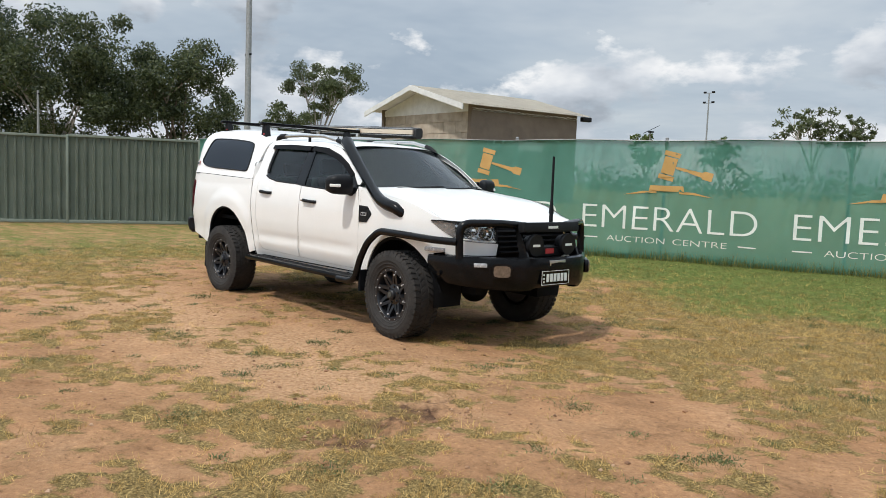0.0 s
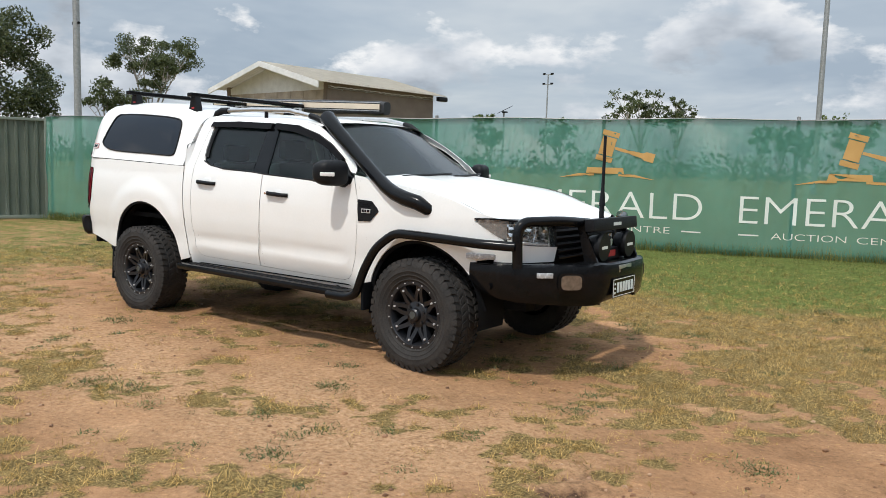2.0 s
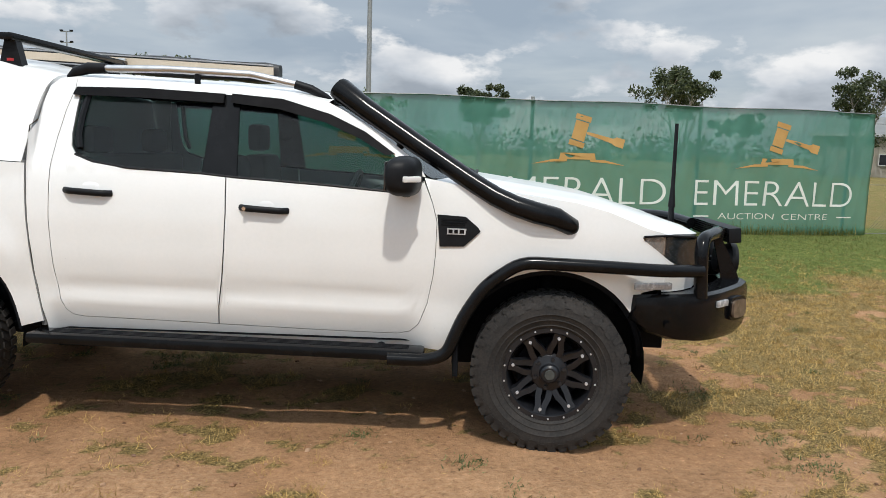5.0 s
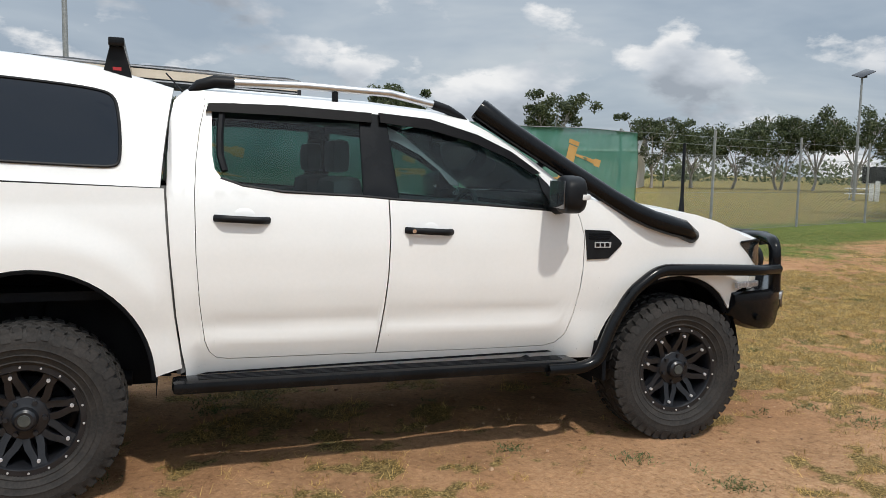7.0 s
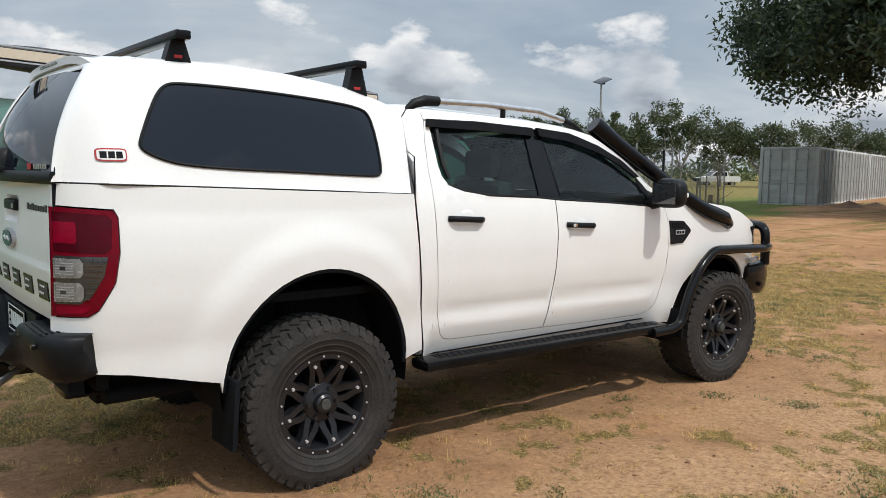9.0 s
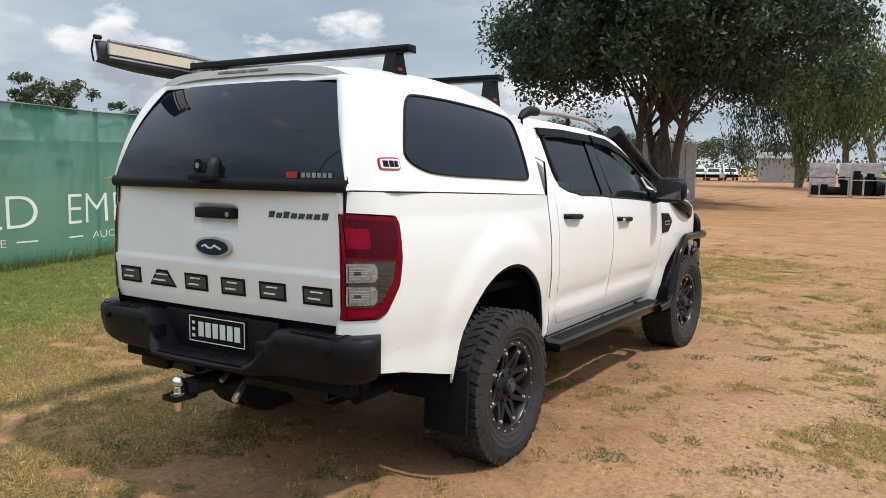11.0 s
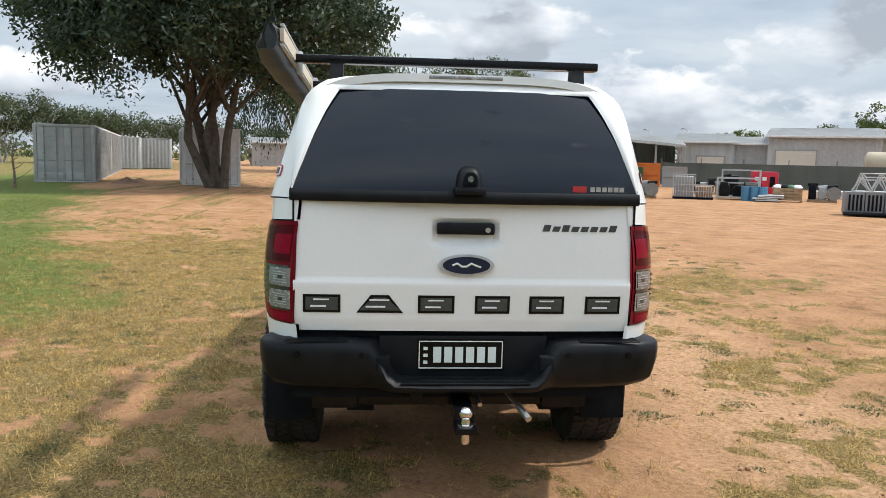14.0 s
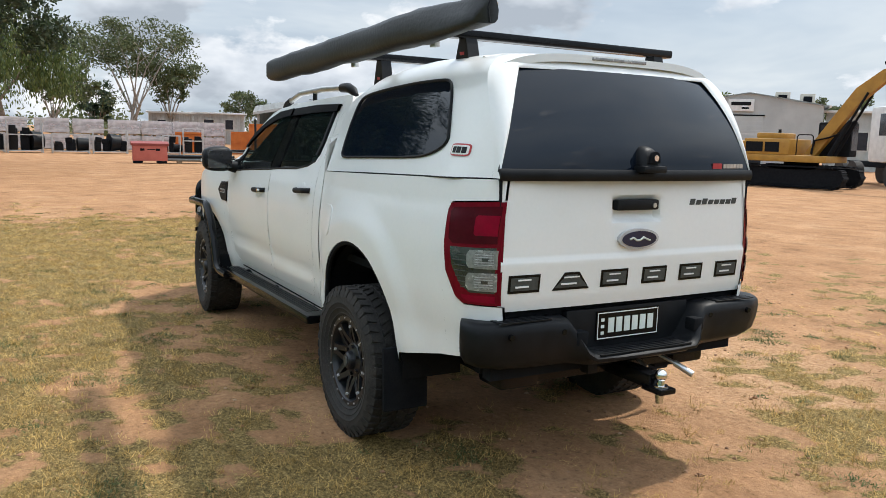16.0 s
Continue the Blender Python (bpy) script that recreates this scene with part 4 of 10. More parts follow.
def tree(name, label, base, h, crown, fork, leaf, n_leaf, mats, seed, tr=0.16, stems=1, droop=0.0, flat=0.75, clumps=26, gap=0.55, lean=0.1, tight=1.0):
    """A tapered trunk, forked limbs and a crown of loose leaf clumps."""
    rng = np.random.default_rng(seed)
    ob = thing(name, label, "tree", base)
    bm = bmesh.new()
    tips = []
    for k in range(stems):
        a0 = rng.uniform(0, 6.283)
        off = 0.0 if stems == 1 else tr * 1.3
        foot = Vector((math.cos(a0) * off, math.sin(a0) * off, -0.1))
        top = foot * 2.2 + Vector((rng.normal(0, lean * fork), rng.normal(0, lean * fork), fork))
        mid = (foot + top) / 2 + Vector((rng.normal(0, 0.08 * fork), rng.normal(0, 0.08 * fork), 0))
        sweep(bm, [foot, foot + (mid - foot) * 0.15, mid, top], [tr * 1.5, tr * 1.05, tr * 0.85, tr * 0.7], 9)
        limbs = max(4, int(7 / stems) + 2)
        for i in range(limbs):
            a = 6.283 * (i + rng.uniform(-0.3, 0.3)) / limbs + a0
            rad = crown * rng.uniform(0.45, 0.95)
            zt = fork + (h - fork) * rng.uniform(0.25, 0.88)
            start = mid + (top - mid) * rng.uniform(0.2, 1.0)
            end = Vector((math.cos(a) * rad, math.sin(a) * rad, zt))
            bend = start + (end - start) * 0.5 + Vector((0, 0, (h - fork) * 0.10))
            sweep(bm, [start, bend, end], [tr * 0.42, tr * 0.26, tr * 0.08], 6)
            tips.append(end)
            for _ in range(3):
                b2 = bend + (end - bend) * rng.uniform(0.0, 0.6)
                e2 = b2 + Vector((rng.normal(0, crown * 0.33), rng.normal(0, crown * 0.33), rng.uniform(0.0, 0.32) * (h - fork)))
                sweep(bm, [b2, (b2 + e2) / 2 + Vector((0, 0, 0.05 * h)), e2], [tr * 0.18, tr * 0.11, tr * 0.04], 5)
                tips.append(e2)
    part("trunk", bm, mats[0], ob)
    cent = [Vector((t.x, t.y, min(t.z, h * 0.96))) for t in tips]
    while len(cent) < clumps:
        a, rr, zz = rng.uniform(0, 6.283), crown * math.sqrt(rng.uniform(0.05, 1)), rng.uniform(0.0, 1.0)
        dome = math.sqrt(max(0.05, 1 - (rr / crown) ** 2 * 0.8))
        cent.append(Vector((math.cos(a) * rr, math.sin(a) * rr, fork * 1.05 + (h - fork * 1.05) * zz * dome)))
    per = max(8, n_leaf // len(cent))
    vs, fs = [], []
    for c in cent:
        cr = crown * rng.uniform(0.16, 0.34) * tight
        pts = rng.normal(0, 1, (per, 3))
        pts /= np.linalg.norm(pts, axis=1)[:, None] + 1e-6
        pts *= (rng.uniform(0, 1, per) ** gap)[:, None] * cr
        pts[:, 2] *= flat
        for p in pts:
            q = Vector(p) + c
            if droop:
                q.z -= droop * rng.uniform(0, 1) ** 2 * (0.3 + 0.7 * math.hypot(q.x, q.y) / crown)
            if q.z < 0.4:
                continue
            u = Vector(rng.normal(0, 1, 3)).normalized()
            w = Vector(rng.normal(0, 1, 3)).cross(u).normalized()
            if droop > 2:
                u = (u * 0.4 + Vector((0, 0, -1))).normalized()
            s = leaf * rng.uniform(0.6, 1.4)
            i = len(vs)
            vs += [tuple(q - u * s), tuple(q + w * s * 0.42), tuple(q + u * s), tuple(q - w * s * 0.42)]
            fs.append((i, i + 1, i + 2, i + 3))
    from_arrays("crown", vs, fs, mats[1], ob)
    return ob


def at_az(cam, azd, d):
    return (cam[0] + d * math.cos(radians(azd)), cam[1] + d * math.sin(radians(azd)), 0)


C1, C2, C3 = (5.0, -5.2), (-0.5, -4.5), (-6.0, 0.3)
GUM, DARK, MID = (M_BARK_PALE, M_LEAF_GUM), (M_BARK, M_LEAF_DARK), (M_BARK, M_LEAF_MID)
tree("gum_tree", "tall open gum tree with grey-green leaves behind the fence", at_az(C1, 163.4, 85), 17.6, 7.4, 3.4, 0.185, 34000, (M_BARK_PALE, M_LEAF_FIELD), 11, 0.32, 2, 0, 0.85, 85, 0.45, 0.1, 0.92)
tree("gum_tree", "dense dark gum tree behind the fence", at_az(C1, 156.0, 88), 15.4, 6.8, 2.6, 0.185, 33000, (M_BARK, M_LEAF_FIELD), 12, 0.32, 2, 0, 0.85, 80, 0.45, 0.1, 0.92)
tree("gum_tree", "dark bushy tree behind the fence", at_az(C1, 168.6, 90), 18.0, 8.0, 2.6, 0.19, 31000, DARK, 13, 0.34, 2, 0, 0.85, 76, 0.45, 0.1, 0.92)
tree("gum_tree", "slim gum tree with an open crown", at_az(C1, 145.3, 95), 15.4, 5.0, 5.4, 0.14, 15000, GUM, 14, 0.25, 1, 0, 0.75, 42, 0.5, 0.1, 0.8)
tree("gum_tree", "small spreading gum tree", at_az(C1, 148.4, 98), 10.2, 3.0, 4.4, 0.25, 1400, GUM, 15, 0.19)
tree("gum_tree", "distant gum tree with an open crown", at_az(C1, 112.4, 130), 15.2, 3.9, 6.0, 0.28, 1900, GUM, 16, 0.25)
tree("gum_tree", "distant gum tree with an open crown", at_az(C1, 109.6, 130), 13.2, 2.6, 5.4, 0.28, 1300, GUM, 17, 0.22)
for i, (a, d, hh, cr) in enumerate(((117.8, 120, 9.4, 2.6), (122.7, 120, 9.6, 2.4), (104.2, 125, 8.6, 1.6), (102.9, 122, 9.6, 1.9), (101.6, 124, 8.8, 1.8), (98.8, 120, 10.2, 3.8))):
    tree("shrub_tree", "low bushy tree far behind the fence", at_az(C1, a, d), hh, cr, 3.0, 0.3, 1100, MID, 20 + i, 0.16)
for i, (a, d, hh, cr, kind) in enumerate(((87.9, 62, 6.2, 1.9, GUM), (74.2, 62, 7.6, 2.5, MID), (63.0, 66, 7.8, 2.5, DARK), (70.5, 80, 5.2, 2.0, GUM), (55.9, 74, 7.0, 2.9, GUM), (53.2, 78, 5.6, 3.2, MID), (50.6, 78, 6.3, 3.4, MID),
                                          (47.6, 80, 7.0, 3.2, DARK), (45.6, 80, 7.2, 3.0, GUM), (43.0, 78, 7.4, 3.2, DARK), (40.6, 82, 6.4, 3.4, MID), (38.6, 84, 7.2, 3.2, GUM), (36.6, 82, 8.4, 3.8, GUM),
                                          (34.0, 84, 6.8, 3.4, DARK), (31.4, 84, 6.6, 3.6, MID), (28.8, 86, 7.0, 3.8, GUM), (26.0, 88, 6.2, 4.0, MID), (23.0, 90, 5.6, 4.2, DARK), (58.6, 95, 5.0, 3.2, DARK), (20.0, 92, 5.2, 4.4, MID), (17.0, 95, 4.8, 4.4, DARK), (12.0, 100, 4.6, 4.4, MID))):
    tree("field_tree", "leafy tree at the far edge of the field", at_az(C2, a, d), hh * 1.08, cr * 1.1, 2.4, 0.14, 5600, (M_BARK_PALE, M_LEAF_FIELD), 40 + i, 0.14, 1 + i % 2, 0, 0.85, 40, 0.5, 0.1, 0.85)
tree("fig_tree", "huge dark-leaved fig tree with many joined stems", (27.6, 7.0, 0), 12.4, 6.8, 4.6, 0.115, 105000, (M_BARK_FIG, M_LEAF_DARK), 70, 0.19, 7, 0.5, 0.8, 330, 0.5, 0.11, 0.72)
tree("willow_tree", "broad weeping tree with hanging foliage", at_az(C3, 2.2, 66), 12.6, 5.4, 4.0, 0.15, 22000, (M_BARK, M_LEAF_MID), 71, 0.3, 2, 3.6, 0.8, 90)
tree("weeping_tree", "dark weeping tree with hanging foliage", at_az(C3, 6.0, 70), 11.6, 4.6, 3.6, 0.15, 14000, DARK, 72, 0.28, 2, 3.0, 0.8, 70)
tree("white_gum_tree", "large pale-limbed gum tree with a wide open crown", at_az(C3, -6.6, 84), 11.6, 6.2, 4.0, 0.14, 15000, GUM, 73, 0.19, 2, 0, 0.55, 60, 0.5, 0.2)
tree("gum_tree", "smaller gum beside the large pale one", at_az(C3, -9.2, 88), 8.6, 3.2, 3.0, 0.22, 2200, GUM, 74, 0.16)
tree("dark_conifer", "dark dense cypress-like tree", at_az(C3, -4.6, 92), 6.6, 2.0, 0.6, 0.2, 2600, DARK, 75, 0.14)
tree("gum_tree", "leafy tree beside the big weeping one", at_az(C3, -2.0, 75), 7.0, 3.0, 2.4, 0.2, 2200, GUM, 76, 0.14)
for i, (a, d, hh, cr) in enumerate(((-14.6, 105, 6.4, 3.4), (-16.0, 108, 5.2, 3.0), (-25.0, 115, 6.0, 3.2), (-31.6, 105, 7.4, 3.4), (-33.4, 105, 8.6, 3.4), (-36.0, 104, 8.2, 3.0), (-38.5, 108, 6.2, 2.6), (-45.6, 84, 8.0, 3.2), (-43.2, 90, 5.6, 2.8), (-54.5, 90, 7.0, 3.0), (-59.0, 92, 6.4, 3.0))):
    tree("yard_tree", "leafy tree far behind the sheds", at_az(C3, a, d), hh, cr, 2.0, 0.19, 3400, MID if i % 3 else GUM, 90 + i, 0.14)


def tree_belt():
    """The far woods all round, as one belt of leaf clumps."""
    rng = np.random.default_rng(5)
    vs, fs = [], []
    for k in range(900):
        a = rng.uniform(0, 6.283)
        d = rng.uniform(130, 190)
        hh = rng.uniform(2.0, 5.5)
        cx, cy = math.cos(a) * d, math.sin(a) * d
        for _ in range(52):
            q = Vector((cx + rng.normal(0, 2.2), cy + rng.normal(0, 2.2), hh * rng.uniform(0.05, 1.0)))
            u = Vector(rng.normal(0, 1, 3)).normalized()
            w = Vector(rng.normal(0, 1, 3)).cross(u).normalized()
            s = rng.uniform(0.25, 0.6)
            i = len(vs)
            vs += [tuple(q - u * s), tuple(q + w * s * 0.6), tuple(q + u * s), tuple(q - w * s * 0.6)]
            fs.append((i, i + 1, i + 2, i + 3))
    ob = from_arrays("far_woods", vs, fs, M_LEAF_GUM)
    tagged(ob, "distant belt of low bush on the horizon", "woods", kind="stuff")


tree_belt()

# ---- the utility vehicle: nose to +x, driver's side at -y ----
CAR = thing("dual_cab_utility", "white dual-cab utility with canopy, snorkel, black bull bar and roof awning", "car")


def lerp_table(v, xs, ys):
    return float(np.interp(v, xs, ys))


class SmoothTable:
    """Monotone cubic through a table, for body curves without kinks."""

    def __init__(self, xs, ys):
        self.x, self.y = list(xs), list(ys)
        n = len(xs)
        d = [(ys[i + 1] - ys[i]) / (xs[i + 1] - xs[i]) for i in range(n - 1)]
        m = [d[0]] + [0.0 if d[i - 1] * d[i] <= 0 else 2 * d[i - 1] * d[i] / (d[i - 1] + d[i]) for i in range(1, n - 1)] + [d[-1]]
        self.m = m

    def at(self, v):
        x, y, m = self.x, self.y, self.m
        if v <= x[0]:
            return y[0]
        if v >= x[-1]:
            return y[-1]
        i = int(np.searchsorted(x, v)) - 1
        h = x[i + 1] - x[i]
        t = (v - x[i]) / h
        return (1 + 2 * t) * (1 - t) ** 2 * y[i] + t * (1 - t) ** 2 * h * m[i] + t * t * (3 - 2 * t) * y[i + 1] + t * t * (t - 1) * h * m[i + 1]


FLANK = SmoothTable([0.45, 0.52, 0.60, 0.72, 0.80, 0.92, 1.05, 1.18, 1.28, 1.335, 1.42, 1.74, 1.80], [0.812, 0.834, 0.846, 0.852, 0.864, 0.876, 0.878, 0.869, 0.853, 0.838, 0.800, 0.662, 0.628])
PLAN = SmoothTable([-2.712, -2.70, -2.67, -2.62, -2.55, -2.45, -2.3, -1.95, -1.61, -1.25, -1.05, 0.95, 1.25, 1.61, 1.9, 2.03, 2.12, 2.20, 2.28, 2.36],
                   [-0.165, -0.145, -0.105, -0.062, -0.028, -0.010, -0.003, 0.010, 0.020, 0.010, -0.003, -0.004, 0.012, 0.026, 0.004, -0.020, -0.050, -0.095, -0.155, -0.25])


def body_y(x, z):
    """Half width of the painted body at a station and height."""
    if x < -1.03:
        # the tray side swells round its wheel arch
        ring = math.hypot((x + 1.585) / 0.95, z - 0.50)
        flare = 0.020 * smoothstep(0.76, 0.60, ring) * smoothstep(-1.03, -1.13, x)
        return FLANK.at(z if z < 1.28 else 1.28 + (z - 1.28) * 0.35) + PLAN.at(x) + flare
    y = FLANK.at(z)
    if z < 1.34:
        y += PLAN.at(x)
    else:
        y -= lerp_table(x, [0.3, 0.7, 1.0], [0.0, 0.012, 0.05])
    # lower crease, then a soft hollow along the doors
    y -= 0.26 * max(0.0, 0.655 - z) * smoothstep(-1.0, -0.9, x) * (1 - smoothstep(0.85, 1.05, x))
    y -= 0.007 * math.exp(-((z - 0.735) / 0.045) ** 2) * smoothstep(-1.0, -0.8, x) * (1 - smoothstep(0.75, 1.0, x))
    return y


def inset(outline, d):
    n = len(outline)
    area = sum(outline[i][0] * outline[(i + 1) % n][1] - outline[(i + 1) % n][0] * outline[i][1] for i in range(n))
    sg = 1 if area > 0 else -1
    out = []
    for i in range(n):
        p, q, r = Vector(outline[i - 1]), Vector(outline[i]), Vector(outline[(i + 1) % n])
        a, b = (q - p).normalized(), (r - q).normalized()
        na, nb = Vector((-a.y, a.x)) * sg, Vector((-b.y, b.x)) * sg
        m = (na + nb)
        m = m / max(0.35, m.length_squared / 2) if m.length > 1e-4 else na
        out.append(tuple(q + m * d))
    return out


def skin(outline, yf, side=-1, gap=0.0, thick=0.012, step=0.05, lift=0.0):
    """A body panel: an outline in side view laid on the body's curve, with thickness and the curve's own normals."""
    pts = inset(outline, gap) if gap else list(outline)
    n = len(pts)
    cuts = sorted({round(p[0], 5) for p in pts})
    xs = [cuts[0]]
    for c in cuts[1:]:
        if c - xs[-1] < 4e-5:
            continue
        k = max(1, math.ceil((c - xs[-1]) / step))
        a = xs[-1]
        xs += [a + (c - a) * i / k for i in range(1, k + 1)]
    edges = [(pts[i], pts[(i + 1) % n]) for i in range(n)]
    rows = max(2, math.ceil((max(p[1] for p in pts) - min(p[1] for p in pts)) / step))
    bm = bmesh.new()
    lay = bm.verts.layers.float_vector.new("nrm")
    seen = {}
    e = 0.012

    def vert(x, z):
        key = (round(x, 4), round(z, 4))
        if key not in seen:
            v = bm.verts.new((x, side * (yf(x, z) + lift), z))
            gx, gz = (yf(x + e, z) - yf(x - e, z)) / (2 * e), (yf(x, z + e) - yf(x, z - e)) / (2 * e)
            v[lay] = Vector((-gx, side, -gz)).normalized()
            seen[key] = v
        return seen[key]

    def height(ed, x):
        (xa, za), (xb, zb) = ed
        return za + (zb - za) * (x - xa) / (xb - xa)

    for xa, xb in zip(xs, xs[1:]):
        xm = (xa + xb) / 2
        hit = sorted((ed for ed in edges if min(ed[0][0], ed[1][0]) < xm < max(ed[0][0], ed[1][0])), key=lambda ed: height(ed, xm))
        for lo, hi in zip(hit[::2], hit[1::2]):
            a0, a1, b0, b1 = height(lo, xa), height(hi, xa), height(lo, xb), height(hi, xb)
            for r in range(rows):
                t0, t1 = r / rows, (r + 1) / rows
                q = [vert(xa, a0 + (a1 - a0) * t0), vert(xb, b0 + (b1 - b0) * t0), vert(xb, b0 + (b1 - b0) * t1), vert(xa, a0 + (a1 - a0) * t1)]
                q = [v for i, v in enumerate(q) if v is not q[i - 1]]
                if len(set(q)) > 2:
                    if side > 0:
                        q.reverse()
                    if bm.faces.get(q) is None:
                        bm.faces.new(q)
    area = sum(p[0] * q[1] - q[0] * p[1] for p, q in edges)
    for p, q in edges:
        k = max(1, math.ceil(math.hypot(q[0] - p[0], q[1] - p[1]) / step))
        nr = Vector((q[1] - p[1], 0, -(q[0] - p[0]))) * (1 if area > 0 else -1)
        if nr.length < 1e-7:
            continue
        nr.normalize()
        for i in range(k):
            c = [(p[0] + (q[0] - p[0]) * t, p[1] + (q[1] - p[1]) * t) for t in (i / k, (i + 1) / k)]
            o = [(x, yf(x, z) + lift, z) for x, z in c]
            vs = [bm.verts.new((x, side * y, z)) for x, y, z in o] + [bm.verts.new((x, side * (y - thick), z)) for x, y, z in o[::-1]]
            for v in vs:
                v[lay] = nr
            bm.faces.new(vs)
    return bm


def grid_skin(fn, nu, nv, thick=0.0):
    bm = bmesh.new()
    g = [[bm.verts.new(fn(i / nu, j / nv)) for j in range(nv + 1)] for i in range(nu + 1)]
    for i in range(nu):
        for j in range(nv):
            bm.faces.new((g[i][j], g[i + 1][j], g[i + 1][j + 1], g[i][j + 1]))
    bmesh.ops.recalc_face_normals(bm, faces=bm.faces[:])
    if thick:
        bmesh.ops.solidify(bm, geom=bm.faces[:], thickness=thick)
    return bm


def arc(cx, cz, r, a0, a1, n, sx=1.0):
    return [(cx + sx * r * math.cos(radians(a0 + (a1 - a0) * i / n)), cz + r * math.sin(radians(a0 + (a1 - a0) * i / n))) for i in range(n + 1)]


FENDER = [(0.90, 0.470), (0.90, 0.556), (0.945, 0.600), (0.985, 0.706), (1.012, 0.85), (1.022, 0.96), (1.025, 1.124), (1.000, 1.215), (0.955, 1.335), (1.02, 1.325), (1.12, 1.308), (1.30, 1.288), (1.50, 1.264), (1.70, 1.240), (1.86, 1.200), (1.97, 1.158), (2.06, 1.122), (2.14, 1.100), (2.17, 1.092), (2.10, 1.084), (2.035, 1.078), (2.05, 1.060), (2.12, 1.010), (2.19, 0.962),
          (2.215, 0.945), (2.218, 0.83), (2.05, 0.80), (2.03, 0.74)] + arc(1.60, 0.42, 0.485, 35, 172, 18) + [(1.125, 0.462)]
F_DOOR = [(-0.082, 0.556), (0.20, 0.549), (0.45, 0.543), (0.70, 0.540), (0.84, 0.540), (0.90, 0.556), (0.945, 0.600), (0.985, 0.706), (1.012, 0.85), (1.022, 0.96), (1.025, 1.124), (1.000, 1.215), (0.955, 1.325), (0.87, 1.250), (0.783, 1.262), (0.45, 1.284), (0.006, 1.308), (-0.034, 1.312), (-0.030, 1.135), (-0.038, 0.95), (-0.052, 0.80), (-0.072, 0.66)]
R_DOOR = [(-0.082, 0.556), (-0.30, 0.562), (-0.54, 0.567), (-0.78, 0.572), (-0.835, 0.582), (-0.868, 0.612), (-0.888, 0.665), (-0.910, 0.84), (-0.924, 1.07), (-0.926, 1.33), (-0.915, 1.48), (-0.895, 1.62), (-0.868, 1.735), (-0.835, 1.735), (-0.838, 1.60), (-0.840, 1.50), (-0.832, 1.44), (-0.805, 1.402), (-0.712, 1.366), (-0.535, 1.340), (-0.162, 1.322), (-0.034, 1.312), (-0.030, 1.135), (-0.038, 0.95), (-0.052, 0.80), (-0.072, 0.66)]
C_PANEL = [(-0.968, 0.53), (-0.78, 0.572), (-0.835, 0.582), (-0.868, 0.612), (-0.888, 0.665), (-0.910, 0.84), (-0.924, 1.07), (-0.926, 1.33), (-0.915, 1.48), (-0.895, 1.62), (-0.868, 1.735), (-0.871, 1.797), (-0.955, 1.787), (-1.0, 1.745), (-1.022, 1.65), (-1.035, 1.50), (-1.042, 1.33), (-1.030, 1.068), (-1.008, 0.789), (-0.985, 0.62)]
ROCKER = [(-0.968, 0.475), (0.90, 0.458), (0.90, 0.556), (0.84, 0.540), (0.70, 0.540), (0.45, 0.543), (0.20, 0.549), (-0.085, 0.556), (-0.30, 0.562), (-0.54, 0.567), (-0.78, 0.572), (-0.968, 0.53)]
ROOF_RAIL = [(-0.865, 1.738), (-0.517, 1.742), (-0.068, 1.722), (0.216, 1.704), (0.463, 1.632), (0.643, 1.548), (0.79, 1.446), (0.885, 1.352), (0.962, 1.338), (0.90, 1.418), (0.80, 1.492), (0.67, 1.578), (0.55, 1.648), (0.44, 1.702), (0.287, 1.733), (-0.069, 1.766), (-0.511, 1.785), (-0.871, 1.797)]
BED = [(-1.052, 1.350), (-1.047, 1.20), (-1.039, 1.068), (-1.017, 0.789), (-0.994, 0.62), (-0.985, 0.545), (-1.095, 0.515)] + arc(-1.585, 0.50, 0.515, 0, 180, 26, 0.95)[1:] + [(-2.085, 0.548), (-2.25, 0.585), (-2.45, 0.632), (-2.60, 0.652), (-2.68, 0.70), (-2.712, 0.80), (-2.712, 0.878), (-2.60, 0.880), (-2.565, 0.905), (-2.505, 1.01), (-2.485, 1.13), (-2.484, 1.27), (-2.50, 1.302), (-2.70, 1.318), (-2.70, 1.402), (-2.27, 1.390), (-1.60, 1.368)]
LAMP = [(-2.712, 0.884), (-2.602, 0.887), (-2.570, 0.911), (-2.511, 1.013), (-2.491, 1.132), (-2.490, 1.268), (-2.504, 1.296), (-2.706, 1.312)]
R_GLASS = [(-0.155, 1.325), (-0.535, 1.345), (-0.712, 1.371), (-0.80, 1.406), (-0.828, 1.445), (-0.835, 1.50), (-0.832, 1.735), (-0.50, 1.735), (-0.14, 1.720)]
F_GLASS = [(0.018, 1.312), (0.45, 1.289), (0.78, 1.267), (0.83, 1.262), (0.84, 1.30), (0.775, 1.446), (0.64, 1.545), (0.463, 1.628), (0.216, 1.700), (-0.012, 1.715)]
B_PILLAR = [(-0.160, 1.322), (0.022, 1.308), (-0.008, 1.718), (-0.145, 1.722)]
SAIL = [(0.835, 1.256), (0.93, 1.262), (0.955, 1.318), (0.875, 1.36), (0.79, 1.44), (0.80, 1.36)]
VENT = [(1.025, 1.160), (1.165, 1.154), (1.225, 1.105), (1.238, 1.085), (1.222, 1.068), (1.160, 1.008), (1.040, 1.003)]


def glass_y(x, z):
    return body_y(x, z) - 0.012


